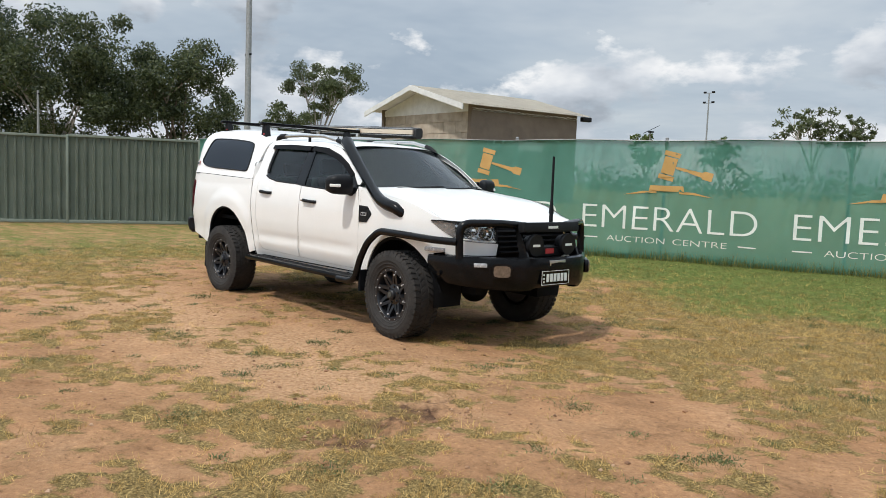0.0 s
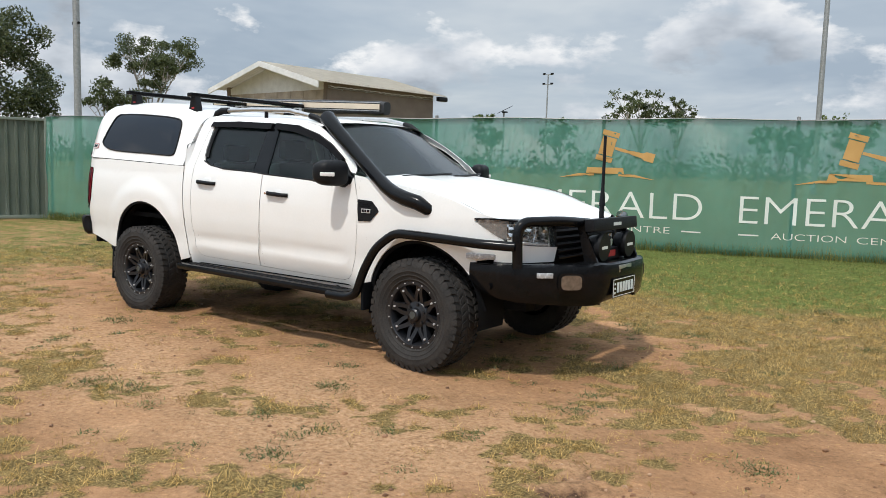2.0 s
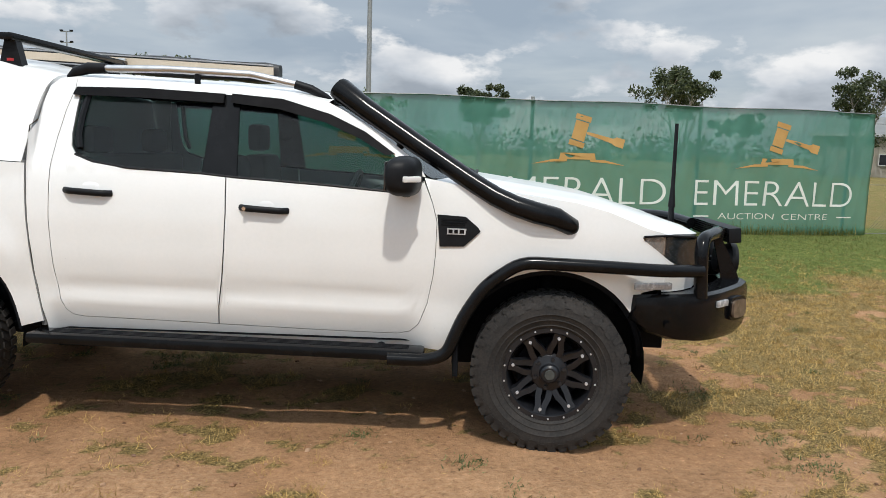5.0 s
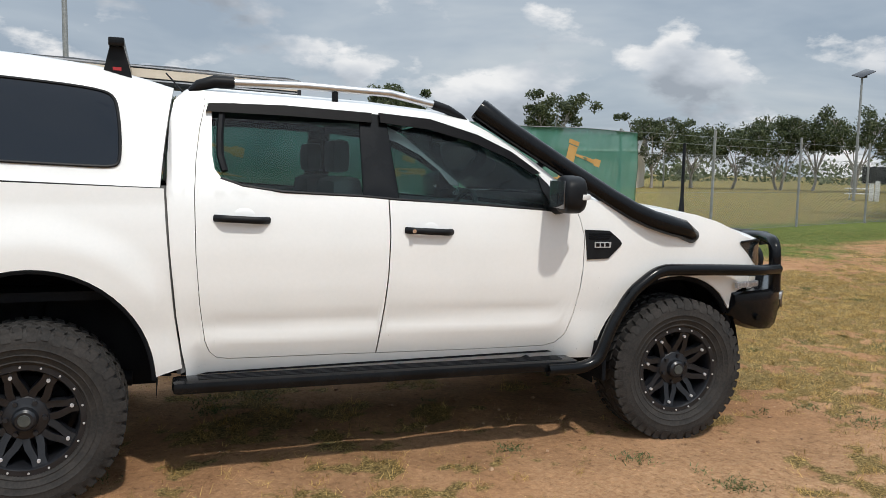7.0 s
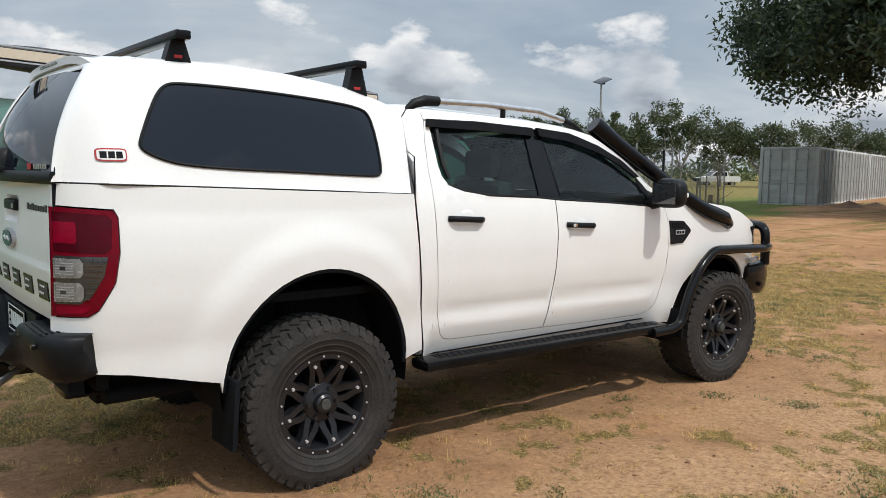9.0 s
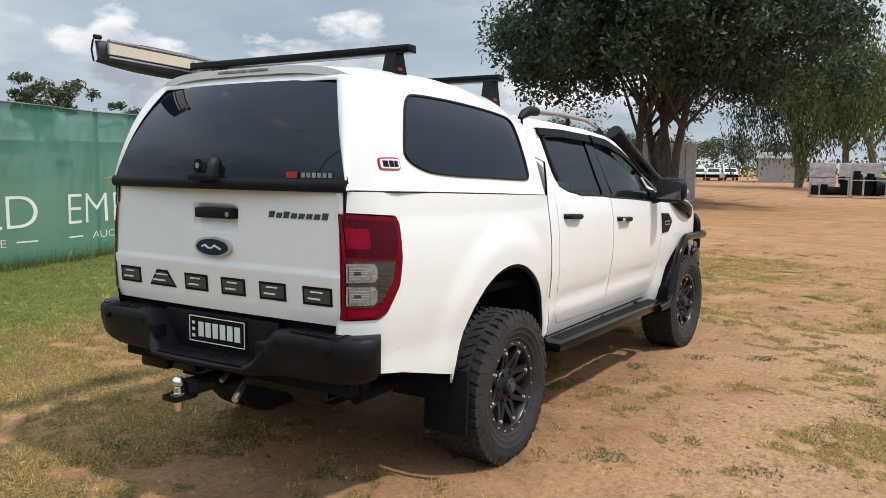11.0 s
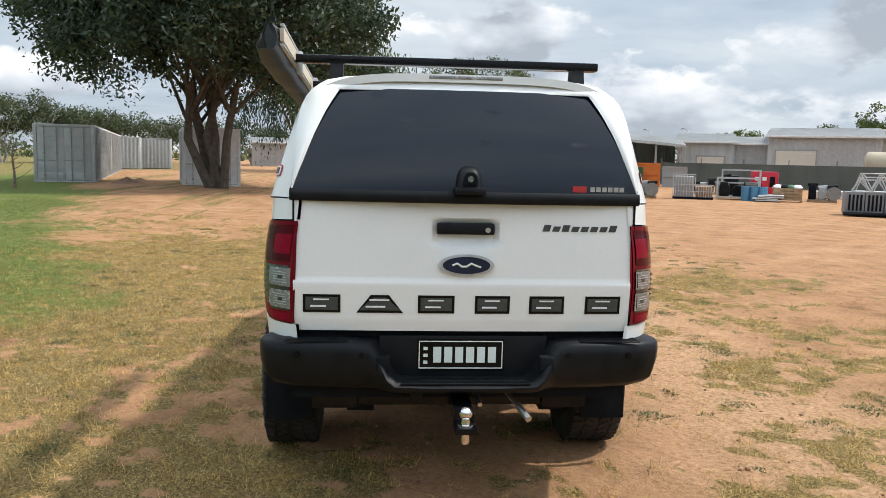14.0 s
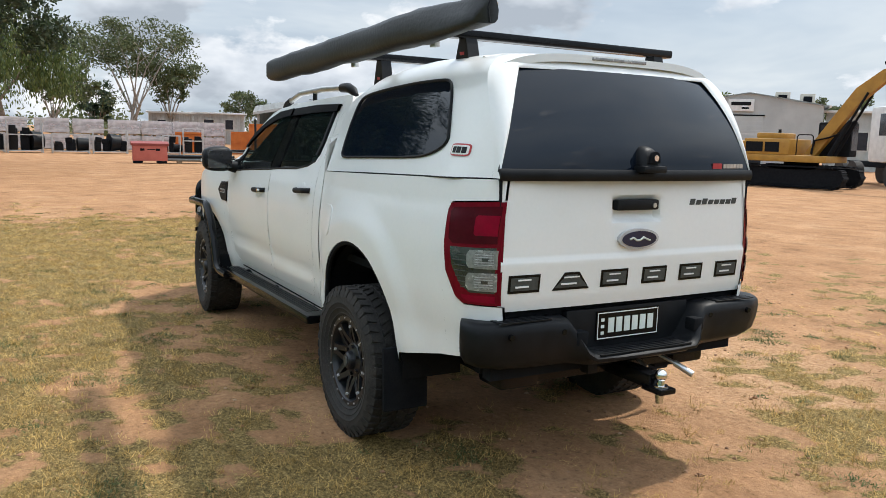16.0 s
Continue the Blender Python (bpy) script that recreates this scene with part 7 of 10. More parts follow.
def tail():
    def tg_x(y, z):
        a = abs(y)
        return -(lerp_table(z, [0.84, 0.90, 1.06, 1.075, 1.20, 1.40], [2.688, 2.700, 2.712, 2.704, 2.700, 2.690]) + 0.016 * (1 - (a / 0.72) ** 2))
    # tailgate as a grid with a handle opening pressed in
    def gate(u, v):
        y = -0.713 + 1.434 * v
        z = 0.852 + 0.545 * u
        x = tg_x(y, z)
        d = smoothstep(0.150, 0.118, abs(y - 0.004)) * smoothstep(0.062, 0.040, abs(z - 1.270))
        return (x + 0.028 * d, y, z)
    tg = part("tailgate", grid_skin(gate, 44, 60, 0.02), M_PAINT, CAR, "white tailgate with dark lettering blocks")
    b = bmesh.new()
    x = tg_x(0, 1.29)
    box(b, x - 0.012, x + 0.03, -0.118, 0.126, 1.266, 1.313, bev=0.010)
    th = part("tailgate_handle", b, M_BLACK, tg, "black tailgate handle")
    b = bmesh.new()
    cyl(b, (x - 0.010, -0.088, 1.287), (x - 0.017, -0.088, 1.287), 0.011, seg=14)
    part("lock_barrel", b, M_ALU, th)
    # oval emblem
    def oval(hw, hh, d0, d1, nm, mat, par, label=""):
        b = bmesh.new()
        o = [(hw * math.cos(a), 1.139 + hh * math.sin(a)) for a in (2 * math.pi * i / 40 for i in range(40))]
        prism(b, o, "x", d0, d1)
        return part(nm, b, mat, par, label)
    x = tg_x(0, 1.139)
    em = oval(0.117, 0.046, x - 0.016, x + 0.01, "emblem", M_BOLT, tg, "chrome-rimmed dark blue oval emblem")
    oval(0.100, 0.036, x - 0.020, x - 0.014, "emblem_field", M_BLUE, em)
    b = bmesh.new()
    sweep(b, [(x - 0.021, 0.060 - 0.02 * i, 1.139 + 0.008 * math.sin(i * 1.9)) for i in range(7)], 0.0045, 6)
    part("emblem_mark", b, M_LETTER, em)
    # six plain blocks where the model name stands
    spans = ((0.680, 0.524, 0), (0.458, 0.262, 1), (0.200, 0.046, 0), (-0.041, -0.190, 0), (-0.274, -0.425, 0), (-0.517, -0.671, 0))
    for a, c, kind in spans:
        for grow, mat, lift in ((0.0, M_STEEL_BLACK, 0.002), (0.011, M_GREYLET, 0.0035)):
            y0, y1, z0, z1 = a - grow, c + grow, 0.931 + grow, 1.008 - grow
            pts = [(y0, z0), (y1, z0), (y1, z1), (y0, z1)] if not kind else [(y0, z0), (y1, z0), (y1 + 0.06, z1), (y0 - 0.06, z1)]
            b = bmesh.new()
            f = [b.verts.new((tg_x(y, z) - lift - 0.001, y, z)) for y, z in pts]
            b.faces.new(f)
            e = bmesh.ops.extrude_face_region(b, geom=b.faces[:])
            for v in (g for g in e["geom"] if isinstance(g, bmesh.types.BMVert)):
                v.co.x += 0.004
            bmesh.ops.recalc_face_normals(b, faces=b.faces[:])
            part("name_block", b, mat, tg, "dark grey decal block")
        ym, w = (a + c) / 2, abs(a - c)
        b = bmesh.new()
        for dy0, dy1, z0, z1 in ((-0.20, 0.22, 0.984, 0.990), (-0.12, 0.30, 0.955, 0.962)):
            box(b, tg_x(ym, 0.97) - 0.0085, tg_x(ym, 0.97) - 0.004, ym + dy0 * w, ym + dy1 * w, z0, z1)
        part("block_slot", b, M_PAINT, tg)
    for k in range(8):
        y = -0.322 - k * 0.041
        b = bmesh.new()
        pts = [(y, 1.284), (y - 0.030, 1.284), (y - 0.038, 1.312 if k in (0, 2, 7) else 1.306), (y - 0.008, 1.312 if k in (0, 2, 7) else 1.306)]
        prism(b, pts, "x", tg_x(y, 1.3) - 0.003, tg_x(y, 1.3) + 0.001)
        part("trim_mark", b, M_GREYLET, tg, "small dark slanted decal")
    # dark gap above the bumper
    b = bmesh.new()
    box(b, -2.66, -2.60, -0.72, 0.72, 0.55, 0.86)
    part("tail_gap", b, M_UNDER, CAR)
    for sd in (-1, 1):
        b = bmesh.new()
        box(b, -2.695, -2.62, sd * 0.7215 - 0.004, sd * 0.7215 + 0.004, 0.84, 1.40)
        part("tailgate_gap", b, M_UNDER, CAR)
        base = part("tail_lamp", skin(LAMP, body_y, sd, 0.0, 0.004, 0.018, lift=0.008), M_RED_LENS, CAR, "crimson tail lamp with smoked and clear lenses")
        top = [(-2.700, 1.140), (-2.545, 1.132), (-2.520, 1.150), (-2.512, 1.262), (-2.530, 1.280), (-2.700, 1.294)]
        part("upper_lens", skin(top, body_y, sd, 0.0, 0.004, 0.018, lift=0.0105), M_RED_DARK, base, "dark maroon upper lens")
        o1 = [(-2.700, 0.935), (-2.63, 0.935), (-2.592, 0.965), (-2.548, 1.045), (-2.533, 1.118), (-2.700, 1.124)]
        part("smoked_lens", skin(o1, body_y, sd, 0.0, 0.006, 0.018, lift=0.0105), M_SMOKE, base, "smoked side lens")
        part("brake_lens", skin([(-2.700, 1.172), (-2.640, 1.171), (-2.634, 1.180), (-2.634, 1.246), (-2.640, 1.254), (-2.700, 1.256)], body_y, sd, 0.0, 0.004, 0.015, lift=0.0130), M_RED_BRIGHT, base, "bright red brake lens")
        part("bottom_lens", skin([(-2.700, 0.894), (-2.625, 0.896), (-2.600, 0.910), (-2.596, 0.924), (-2.700, 0.924)], body_y, sd, 0.0, 0.004, 0.015, lift=0.0110), M_RED_BRIGHT, base)
        for z0, z1 in ((1.036, 1.114), (0.943, 1.020)):
            part("reversing_lens", skin([(-2.705, z0), (-2.628, z0 + 0.002), (-2.618, z0 + 0.02), (-2.618, z1 - 0.02), (-2.628, z1 - 0.002), (-2.705, z1)], body_y, sd, 0.0, 0.006, 0.012, lift=0.0150), M_LENS_RIM, base, "chrome-rimmed clear lens")
            part("lens_core", skin([(-2.700, z0 + 0.008), (-2.652, z0 + 0.009), (-2.646, z0 + 0.02), (-2.646, z1 - 0.02), (-2.652, z1 - 0.009), (-2.700, z1 - 0.008)], body_y, sd, 0.0, 0.003, 0.012, lift=0.0175), M_SMOKE_GREY, base)
            for k in range(5):
                zr = z0 + 0.016 + k * 0.0105
                part("lens_line", skin([(-2.700, zr), (-2.650, zr), (-2.650, zr + 0.0028), (-2.700, zr + 0.0028)], body_y, sd, 0.0, 0.002, 0.02, lift=0.0186), M_REFLECT, base)
            part("lens_bulb", skin([(-2.688, z0 + 0.032), (-2.672, z0 + 0.032), (-2.672, z1 - 0.032), (-2.688, z1 - 0.032)], body_y, sd, 0.0, 0.002, 0.012, lift=0.0190), M_SMOKE, base)
        for k in range(7):
            z = 0.955 + k * 0.022
            xe = lerp_table(z, [0.95, 1.0, 1.05, 1.1], [-2.60, -2.575, -2.56, -2.55])
            part("lens_rib", skin([(-2.615, z), (xe, z), (xe, z + 0.0035), (-2.615, z + 0.0035)], body_y, sd, 0, 0.003, 0.02, lift=0.0155), M_GREYLET, base)


M_SMOKE_GREY = mottled("clear_lamp_core", (0.10, 0.10, 0.10), (0.26, 0.26, 0.255), 130, 0.12, 0, 0.2, 200, 0.2, 0.5, 1.0)


def rear_bumper():
    # main moulding, swept along the plan with changing height
    st = [(0.842, -2.618, 0.815, 0.690), (0.862, -2.635, 0.818, 0.655), (0.862, -2.675, 0.820, 0.635), (0.830, -2.732, 0.820, 0.625), (0.74, -2.765, 0.820, 0.616), (0.60, -2.778, 0.820, 0.612), (0.475, -2.782, 0.820, 0.610), (0.405, -2.785, 0.812, 0.610), (0.365, -2.80, 0.760, 0.608), (0.330, -2.83, 0.690, 0.607), (0.295, -2.845, 0.660, 0.606), (0.15, -2.85, 0.655, 0.605), (0.0, -2.852, 0.655, 0.605)]
    full = st + [(-y, x, a, c) for y, x, a, c in st[-2::-1]]
    b = bmesh.new()
    rings = []
    for y, x, zt, zb in full:
        ref = Vector((x + 2.0, y * 0.55, 0)).normalized()
        p = Vector((x, y, 0))
        prof = [(-0.20, zt - 0.002), (-0.05, zt), (-0.018, zt - 0.004), (-0.004, zt - 0.018), (0.0, zt - 0.05 * (zt - zb) / 0.2), (-0.004, (zt + zb) / 2), (-0.022, zb + 0.03), (-0.06, zb), (-0.20, zb + 0.01)]
        rings.append([b.verts.new(p + ref * o + Vector((0, 0, z))) for o, z in prof])
    for r0, r1 in zip(rings, rings[1:]):
        for j in range(len(r0) - 1):
            b.faces.new((r0[j], r0[j + 1], r1[j + 1], r1[j]))
    b.faces.new(rings[0]); b.faces.new(rings[-1])
    bmesh.ops.recalc_face_normals(b, faces=b.faces[:])
    bp = part("rear_bumper", b, M_BLACK, CAR, "textured black step bumper", 45)
    for k in range(5):
        b = bmesh.new()
        box(b, -2.835 + k * 0.022, -2.825 + k * 0.022, -0.27, 0.27, 0.654, 0.659)
        part("step_rib", b, M_BLACK, bp)
    for sd in (-1, 1):
        for k in range(4):
            b = bmesh.new()
            box(b, -2.765 + k * 0.022, -2.755 + k * 0.022, sd * 0.62 - 0.13, sd * 0.62 + 0.13, 0.8185, 0.8235)
            part("step_rib", b, M_BLACK, bp)
        for y in (0.435, 0.70):
            b = bmesh.new()
            cyl(b, (-2.772, sd * y, 0.765), (-2.786, sd * y, 0.765), 0.014, 0.012, 14)
            part("parking_sensor", b, M_STEEL_BLACK, bp)
        b = bmesh.new()
        box(b, -2.80, -2.74, sd * 0.345 - 0.03, sd * 0.345 + 0.03, 0.70, 0.76, bev=0.008)
        part("bumper_pocket", b, M_UNDER, bp)
    b = bmesh.new()
    box(b, -2.70, -2.66, -0.36, 0.36, 0.64, 0.83, bev=0.006)
    part("plate_panel", b, M_BLACK, bp)
    plate_at(pose(-2.708, 0.012, 0.750, 0, 0, -90), bp)
    # tow bar
    b = bmesh.new()
    box(b, -2.62, -2.52, -0.56, 0.56, 0.50, 0.60, bev=0.01)
    tb = part("tow_bar", b, M_STEEL_BLACK, CAR, "black tow bar with chrome ball")
    for sd, y in ((-1, 0.46), (1, 0.55)):
        b = bmesh.new()
        box(b, -2.64, -2.45, sd * y - 0.10, sd * y + 0.10, 0.49, 0.64, bev=0.02)
        part("bar_bracket", b, M_STEEL_BLACK, tb)
    b = bmesh.new()
    box(b, -2.645, -2.641, -0.495, -0.425, 0.572, 0.630)
    part("rating_plate", b, M_ALU, tb)
    b = bmesh.new()
    box(b, -2.655, -2.640, -0.115, -0.065, 0.552, 0.596)
    part("rating_plate", b, M_WHITE, tb)
    b = bmesh.new()
    box(b, -2.90, -2.60, -0.03, 0.05, 0.50, 0.565, bev=0.008)
    box(b, -2.98, -2.86, -0.035, 0.055, 0.49, 0.515, bev=0.005)
    part("tow_tongue", b, M_STEEL_BLACK, tb)
    b = bmesh.new()
    cyl(b, (-2.93, 0.01, 0.515), (-2.93, 0.01, 0.545), 0.020, 0.016, 14)
    bmesh.ops.create_uvsphere(b, u_segments=20, v_segments=12, radius=0.028, matrix=Matrix.Translation((-2.93, 0.01, 0.565)))
    cyl(b, (-2.93, 0.01, 0.44), (-2.93, 0.01, 0.49), 0.016, 0.020, 10)
    cyl(b, (-2.93, 0.01, 0.515), (-2.93, 0.01, 0.522), 0.034, 0.034, 18)
    part("tow_ball", b, M_CHROME, tb)
    b = bmesh.new()
    cyl(b, (-2.66, -0.17, 0.60), (-2.80, -0.235, 0.545), 0.010, seg=10)
    cyl(b, (-2.78, -0.226, 0.552), (-2.86, -0.262, 0.515), 0.015, seg=12)
    part("hitch_pin", b, M_ALU, tb)
    b = bmesh.new()
    sweep(b, [(-2.62, -0.05, 0.58), (-2.70, -0.06, 0.575), (-2.76, -0.07, 0.545)], 0.011, 8)
    part("safety_clip", b, M_ALU, tb)
    b = bmesh.new()
    box(b, -2.70, -2.64, 0.17, 0.225, 0.53, 0.585, bev=0.008)
    part("trailer_socket", b, M_BLACK, tb)


def underbody():
    b = bmesh.new()
    box(b, -2.50, 2.25, -0.50, -0.38, 0.44, 0.58)
    box(b, -2.50, 2.25, 0.38, 0.50, 0.44, 0.58)
    for x in (-2.4, -1.0, 0.2, 1.2, 2.1):
        box(b, x - 0.05, x + 0.05, -0.45, 0.45, 0.46, 0.56)
    part("chassis", b, M_UNDER, CAR, "black chassis rails")
    b = bmesh.new()
    box(b, -0.99, 0.95, -0.79, 0.79, 0.50, 0.62)
    box(b, -2.55, -1.06, -0.78, 0.78, 0.86, 0.90)
    box(b, 0.88, 2.05, -0.50, 0.50, 0.56, 1.10)
    box(b, 0.86, 0.92, -0.76, 0.76, 0.55, 1.28)
    box(b, -1.08, -1.03, -0.78, 0.78, 0.50, 1.35)
    part("floor_pan", b, M_UNDER, CAR)
    b = bmesh.new()
    box(b, -2.55, -2.50, -0.70, 0.70, 0.55, 1.38)
    part("tray_end", b, M_UNDER, CAR)
    for x in (-1.61, 1.61):
        b = bmesh.new()
        cyl(b, (x, -0.78, 0.385), (x, 0.78, 0.385), 0.045, seg=12)
        bmesh.ops.create_uvsphere(b, u_segments=16, v_segments=10, radius=0.14, matrix=Matrix.Translation((x, 0.12, 0.385)))
        part("axle", b, M_UNDER, CAR)
        for sd in (-1, 1):
            b = bmesh.new()
            cyl(b, (x - 0.06, sd * 0.56, 0.42), (x + 0.02, sd * 0.52, 0.92), 0.045, seg=10)
            part("shock_absorber", b, M_UNDER, CAR)
    b = bmesh.new()
    sweep(b, [(-1.2, -0.62, 0.46), (-1.9, -0.60, 0.50), (-2.5, -0.62, 0.50)], 0.035, 10)
    part("exhaust_pipe", b, M_UNDER, CAR)
    # cabin
    for y in (-0.37, 0.37):
        b = bmesh.new()
        box(b, -0.05, 0.45, y - 0.24, y + 0.24, 0.80, 0.96, bev=0.05)
        box(b, -0.22, -0.05, y - 0.23, y + 0.23, 0.90, 1.42, m=pose(0, 0, 0, 0, -6, 0) @ pose(0.10, 0, 0), bev=0.06)
        st = part("front_seat", b, M_INSIDE, CAR, "dark front seat")
        b = bmesh.new()
        box(b, -0.235, -0.14, y - 0.13, y + 0.13, 1.43, 1.60, bev=0.04)
        part("headrest", b, M_INSIDE, st)
    b = bmesh.new()
    box(b, -0.92, -0.78, -0.66, 0.66, 0.85, 1.40, bev=0.05)
    box(b, -0.85, -0.40, -0.66, 0.66, 0.80, 0.95, bev=0.05)
    rs = part("rear_seat", b, M_INSIDE, CAR, "dark rear bench seat")
    for y in (-0.40, 0.40):
        b = bmesh.new()
        box(b, -0.93, -0.84, y - 0.13, y + 0.13, 1.40, 1.55, bev=0.04)
        part("headrest", b, M_INSIDE, rs)
    b = bmesh.new()
    box(b, 0.62, 1.0, -0.74, 0.74, 0.92, 1.26, bev=0.07)
    ds = part("dashboard", b, M_INSIDE, CAR, "dark dashboard")
    b = bmesh.new()
    sweep(b, [(0.50 + 0.07 * math.sin(a), -0.37 + 0.185 * math.cos(a), 1.17 + 0.17 * math.sin(a)) for a in (2 * math.pi * i / 28 for i in range(29))], 0.015, 8, cap=False)
    part("steering_wheel", b, M_INSIDE, ds)
    b = bmesh.new()
    box(b, -0.95, 0.30, -0.60, 0.60, 1.742, 1.747)
    part("headlining", b, M_INSIDE, CAR)


WHEEL = {}


def wheel_meshes():
    """Tyre, rim, spokes and bolts round the local y axis; the outer face is at -y."""
    R = 0.395
    prof = [(0.225, -0.098), (0.232, -0.112), (0.246, -0.120), (0.250, -0.126), (0.255, -0.1245), (0.276, -0.133), (0.280, -0.137), (0.284, -0.1355), (0.304, -0.1400), (0.308, -0.1435), (0.313, -0.1410), (0.330, -0.1425), (0.352, -0.139), (0.371, -0.132), (0.382, -0.121), (0.3865, -0.100), (0.3875, 0.0), (0.3865, 0.100), (0.382, 0.121), (0.370, 0.131), (0.330, 0.1425), (0.262, 0.128), (0.225, 0.098)]
    b = bmesh.new()
    n = 72
    rings = [[b.verts.new((r * math.sin(2 * math.pi * i / n), y, r * math.cos(2 * math.pi * i / n))) for r, y in prof] for i in range(n)]
    for i in range(n):
        r0, r1 = rings[i], rings[(i + 1) % n]
        for j in range(len(prof) - 1):
            b.faces.new((r0[j], r0[j + 1], r1[j + 1], r1[j]))
    carcass, b = b, bmesh.new()

    def lug(a, da, y0, y1, r0, r1, skew=0.0):
        vs = []
        for r, k in ((r0, 1.0), (r1, 0.86)):
            for sa, sy in ((-1, 0), (1, 0), (1, 1), (-1, 1)):
                yy = (y0 + y1) / 2 + ((y1 - y0) / 2 * k) * (1 if sy else -1)
                aa = a + sa * da * k + skew * (yy - (y0 + y1) / 2)
                vs.append(b.verts.new((r * math.sin(aa), yy, r * math.cos(aa))))
        for f in ((4, 5, 6, 7), (0, 1, 5, 4), (1, 2, 6, 5), (2, 3, 7, 6), (3, 0, 4, 7)):
            b.faces.new([vs[q] for q in f])
    m = 46
    for i in range(m):
        a = 2 * math.pi * i / m
        h = 2 * math.pi / m
        lug(a, h * 0.36, -0.132, -0.078, 0.378, R, 0.6)
        lug(a + h * 0.5, h * 0.36, 0.078, 0.132, 0.378, R, -0.6)
        lug(a + h * 0.25, h * 0.34, -0.066, -0.012, 0.380, R, -1.5)
        lug(a + h * 0.75, h * 0.34, 0.012, 0.066, 0.380, R, 1.5)
        # shoulder and side lugs
        vs = []
        da = h * (0.36 if i % 2 else 0.28)
        rr = 0.338 if i % 2 else 0.350
        for (r, y) in ((0.3905, -0.127), (rr, -0.1440), (rr, -0.138), (0.380, -0.118)):
            vs.append((b.verts.new((r * math.sin(a - da), y, r * math.cos(a - da))), b.verts.new((r * math.sin(a + da), y, r * math.cos(a + da)))))
        for p, q in zip(vs, vs[1:]):
            b.faces.new((p[0], p[1], q[1], q[0]))
        b.faces.new([p[0] for p in vs]); b.faces.new([p[1] for p in vs][::-1])
    bmesh.ops.recalc_face_normals(carcass, faces=carcass.faces[:])
    bmesh.ops.recalc_face_normals(b, faces=b.faces[:])
    WHEEL["tyre"] = (carcass, M_TYRE)
    WHEEL["tyre_tread"] = (b, M_TYRE)

    def lathe(profile, seg=48):
        c = bmesh.new()
        rg = [[c.verts.new((r * math.sin(2 * math.pi * i / seg), y, r * math.cos(2 * math.pi * i / seg))) for r, y in profile] for i in range(seg)]
        for i in range(seg):
            for j in range(len(profile) - 1):
                c.faces.new((rg[i][j], rg[i][j + 1], rg[(i + 1) % seg][j + 1], rg[(i + 1) % seg][j]))
        bmesh.ops.recalc_face_normals(c, faces=c.faces[:])
        return c
    WHEEL["rim"] = (lathe([(0.236, -0.095), (0.240, -0.108), (0.236, -0.116), (0.214, -0.116), (0.208, -0.108), (0.203, -0.080), (0.196, -0.05), (0.190, 0.09), (0.10, 0.095), (0.10, 0.06), (0.0, 0.06)]), M_RIM)
    WHEEL["brake_disc"] = (lathe([(0.03, -0.01), (0.165, -0.01), (0.165, 0.02), (0.03, 0.02)], 36), M_UNDER)
    WHEEL["hub_cap"] = (lathe([(0.100, -0.02), (0.100, -0.066), (0.088, -0.080), (0.062, -0.086), (0.052, -0.090), (0.046, -0.112), (0.036, -0.121), (0.0, -0.122)], 16), M_RIM)
    WHEEL["cap_badge"] = (lathe([(0.026, -0.1225), (0.024, -0.1255), (0.0, -0.1255)], 24), M_GREYLET)
    c = bmesh.new()
    cyl(c, (0, -0.076, 0.074), (0, -0.096, 0.074), 0.0115, 0.0105, 6)
    WHEEL["lug_nut"] = (c, M_RIM)
    c = bmesh.new()
    for sg in (-1, 1):
        pr = [(sg * 0.010, 0.070, -0.070), (sg * 0.042, 0.078, -0.070), (sg * 0.040, 0.125, -0.092), (sg * 0.028, 0.175, -0.102), (sg * 0.030, 0.206, -0.106), (sg * 0.0005, 0.206, -0.106), (sg * 0.0005, 0.172, -0.102), (sg * 0.011, 0.120, -0.090)]
        top = [c.verts.new((x, y, z)) for x, z, y in pr]
        bot = [c.verts.new((x * 1.1, y + 0.045, z)) for x, z, y in pr]
        c.faces.new(top)
        for i in range(len(pr)):
            c.faces.new((top[i], top[(i + 1) % len(pr)], bot[(i + 1) % len(pr)], bot[i]))
    bmesh.ops.recalc_face_normals(c, faces=c.faces[:])
    WHEEL["spoke"] = (c, M_RIM)
    c = bmesh.new()
    cyl(c, (0, -0.100, 0.186), (0, -0.112, 0.186), 0.0085, 0.0075, 8)
    WHEEL["spoke_bolt"] = (c, M_BOLT)
    c = bmesh.new()
    cyl(c, (0, -0.112, 0.2265), (0, -0.1205, 0.2265), 0.0054, 0.0044, 8)
    WHEEL["rim_bolt"] = (c, M_BOLT)


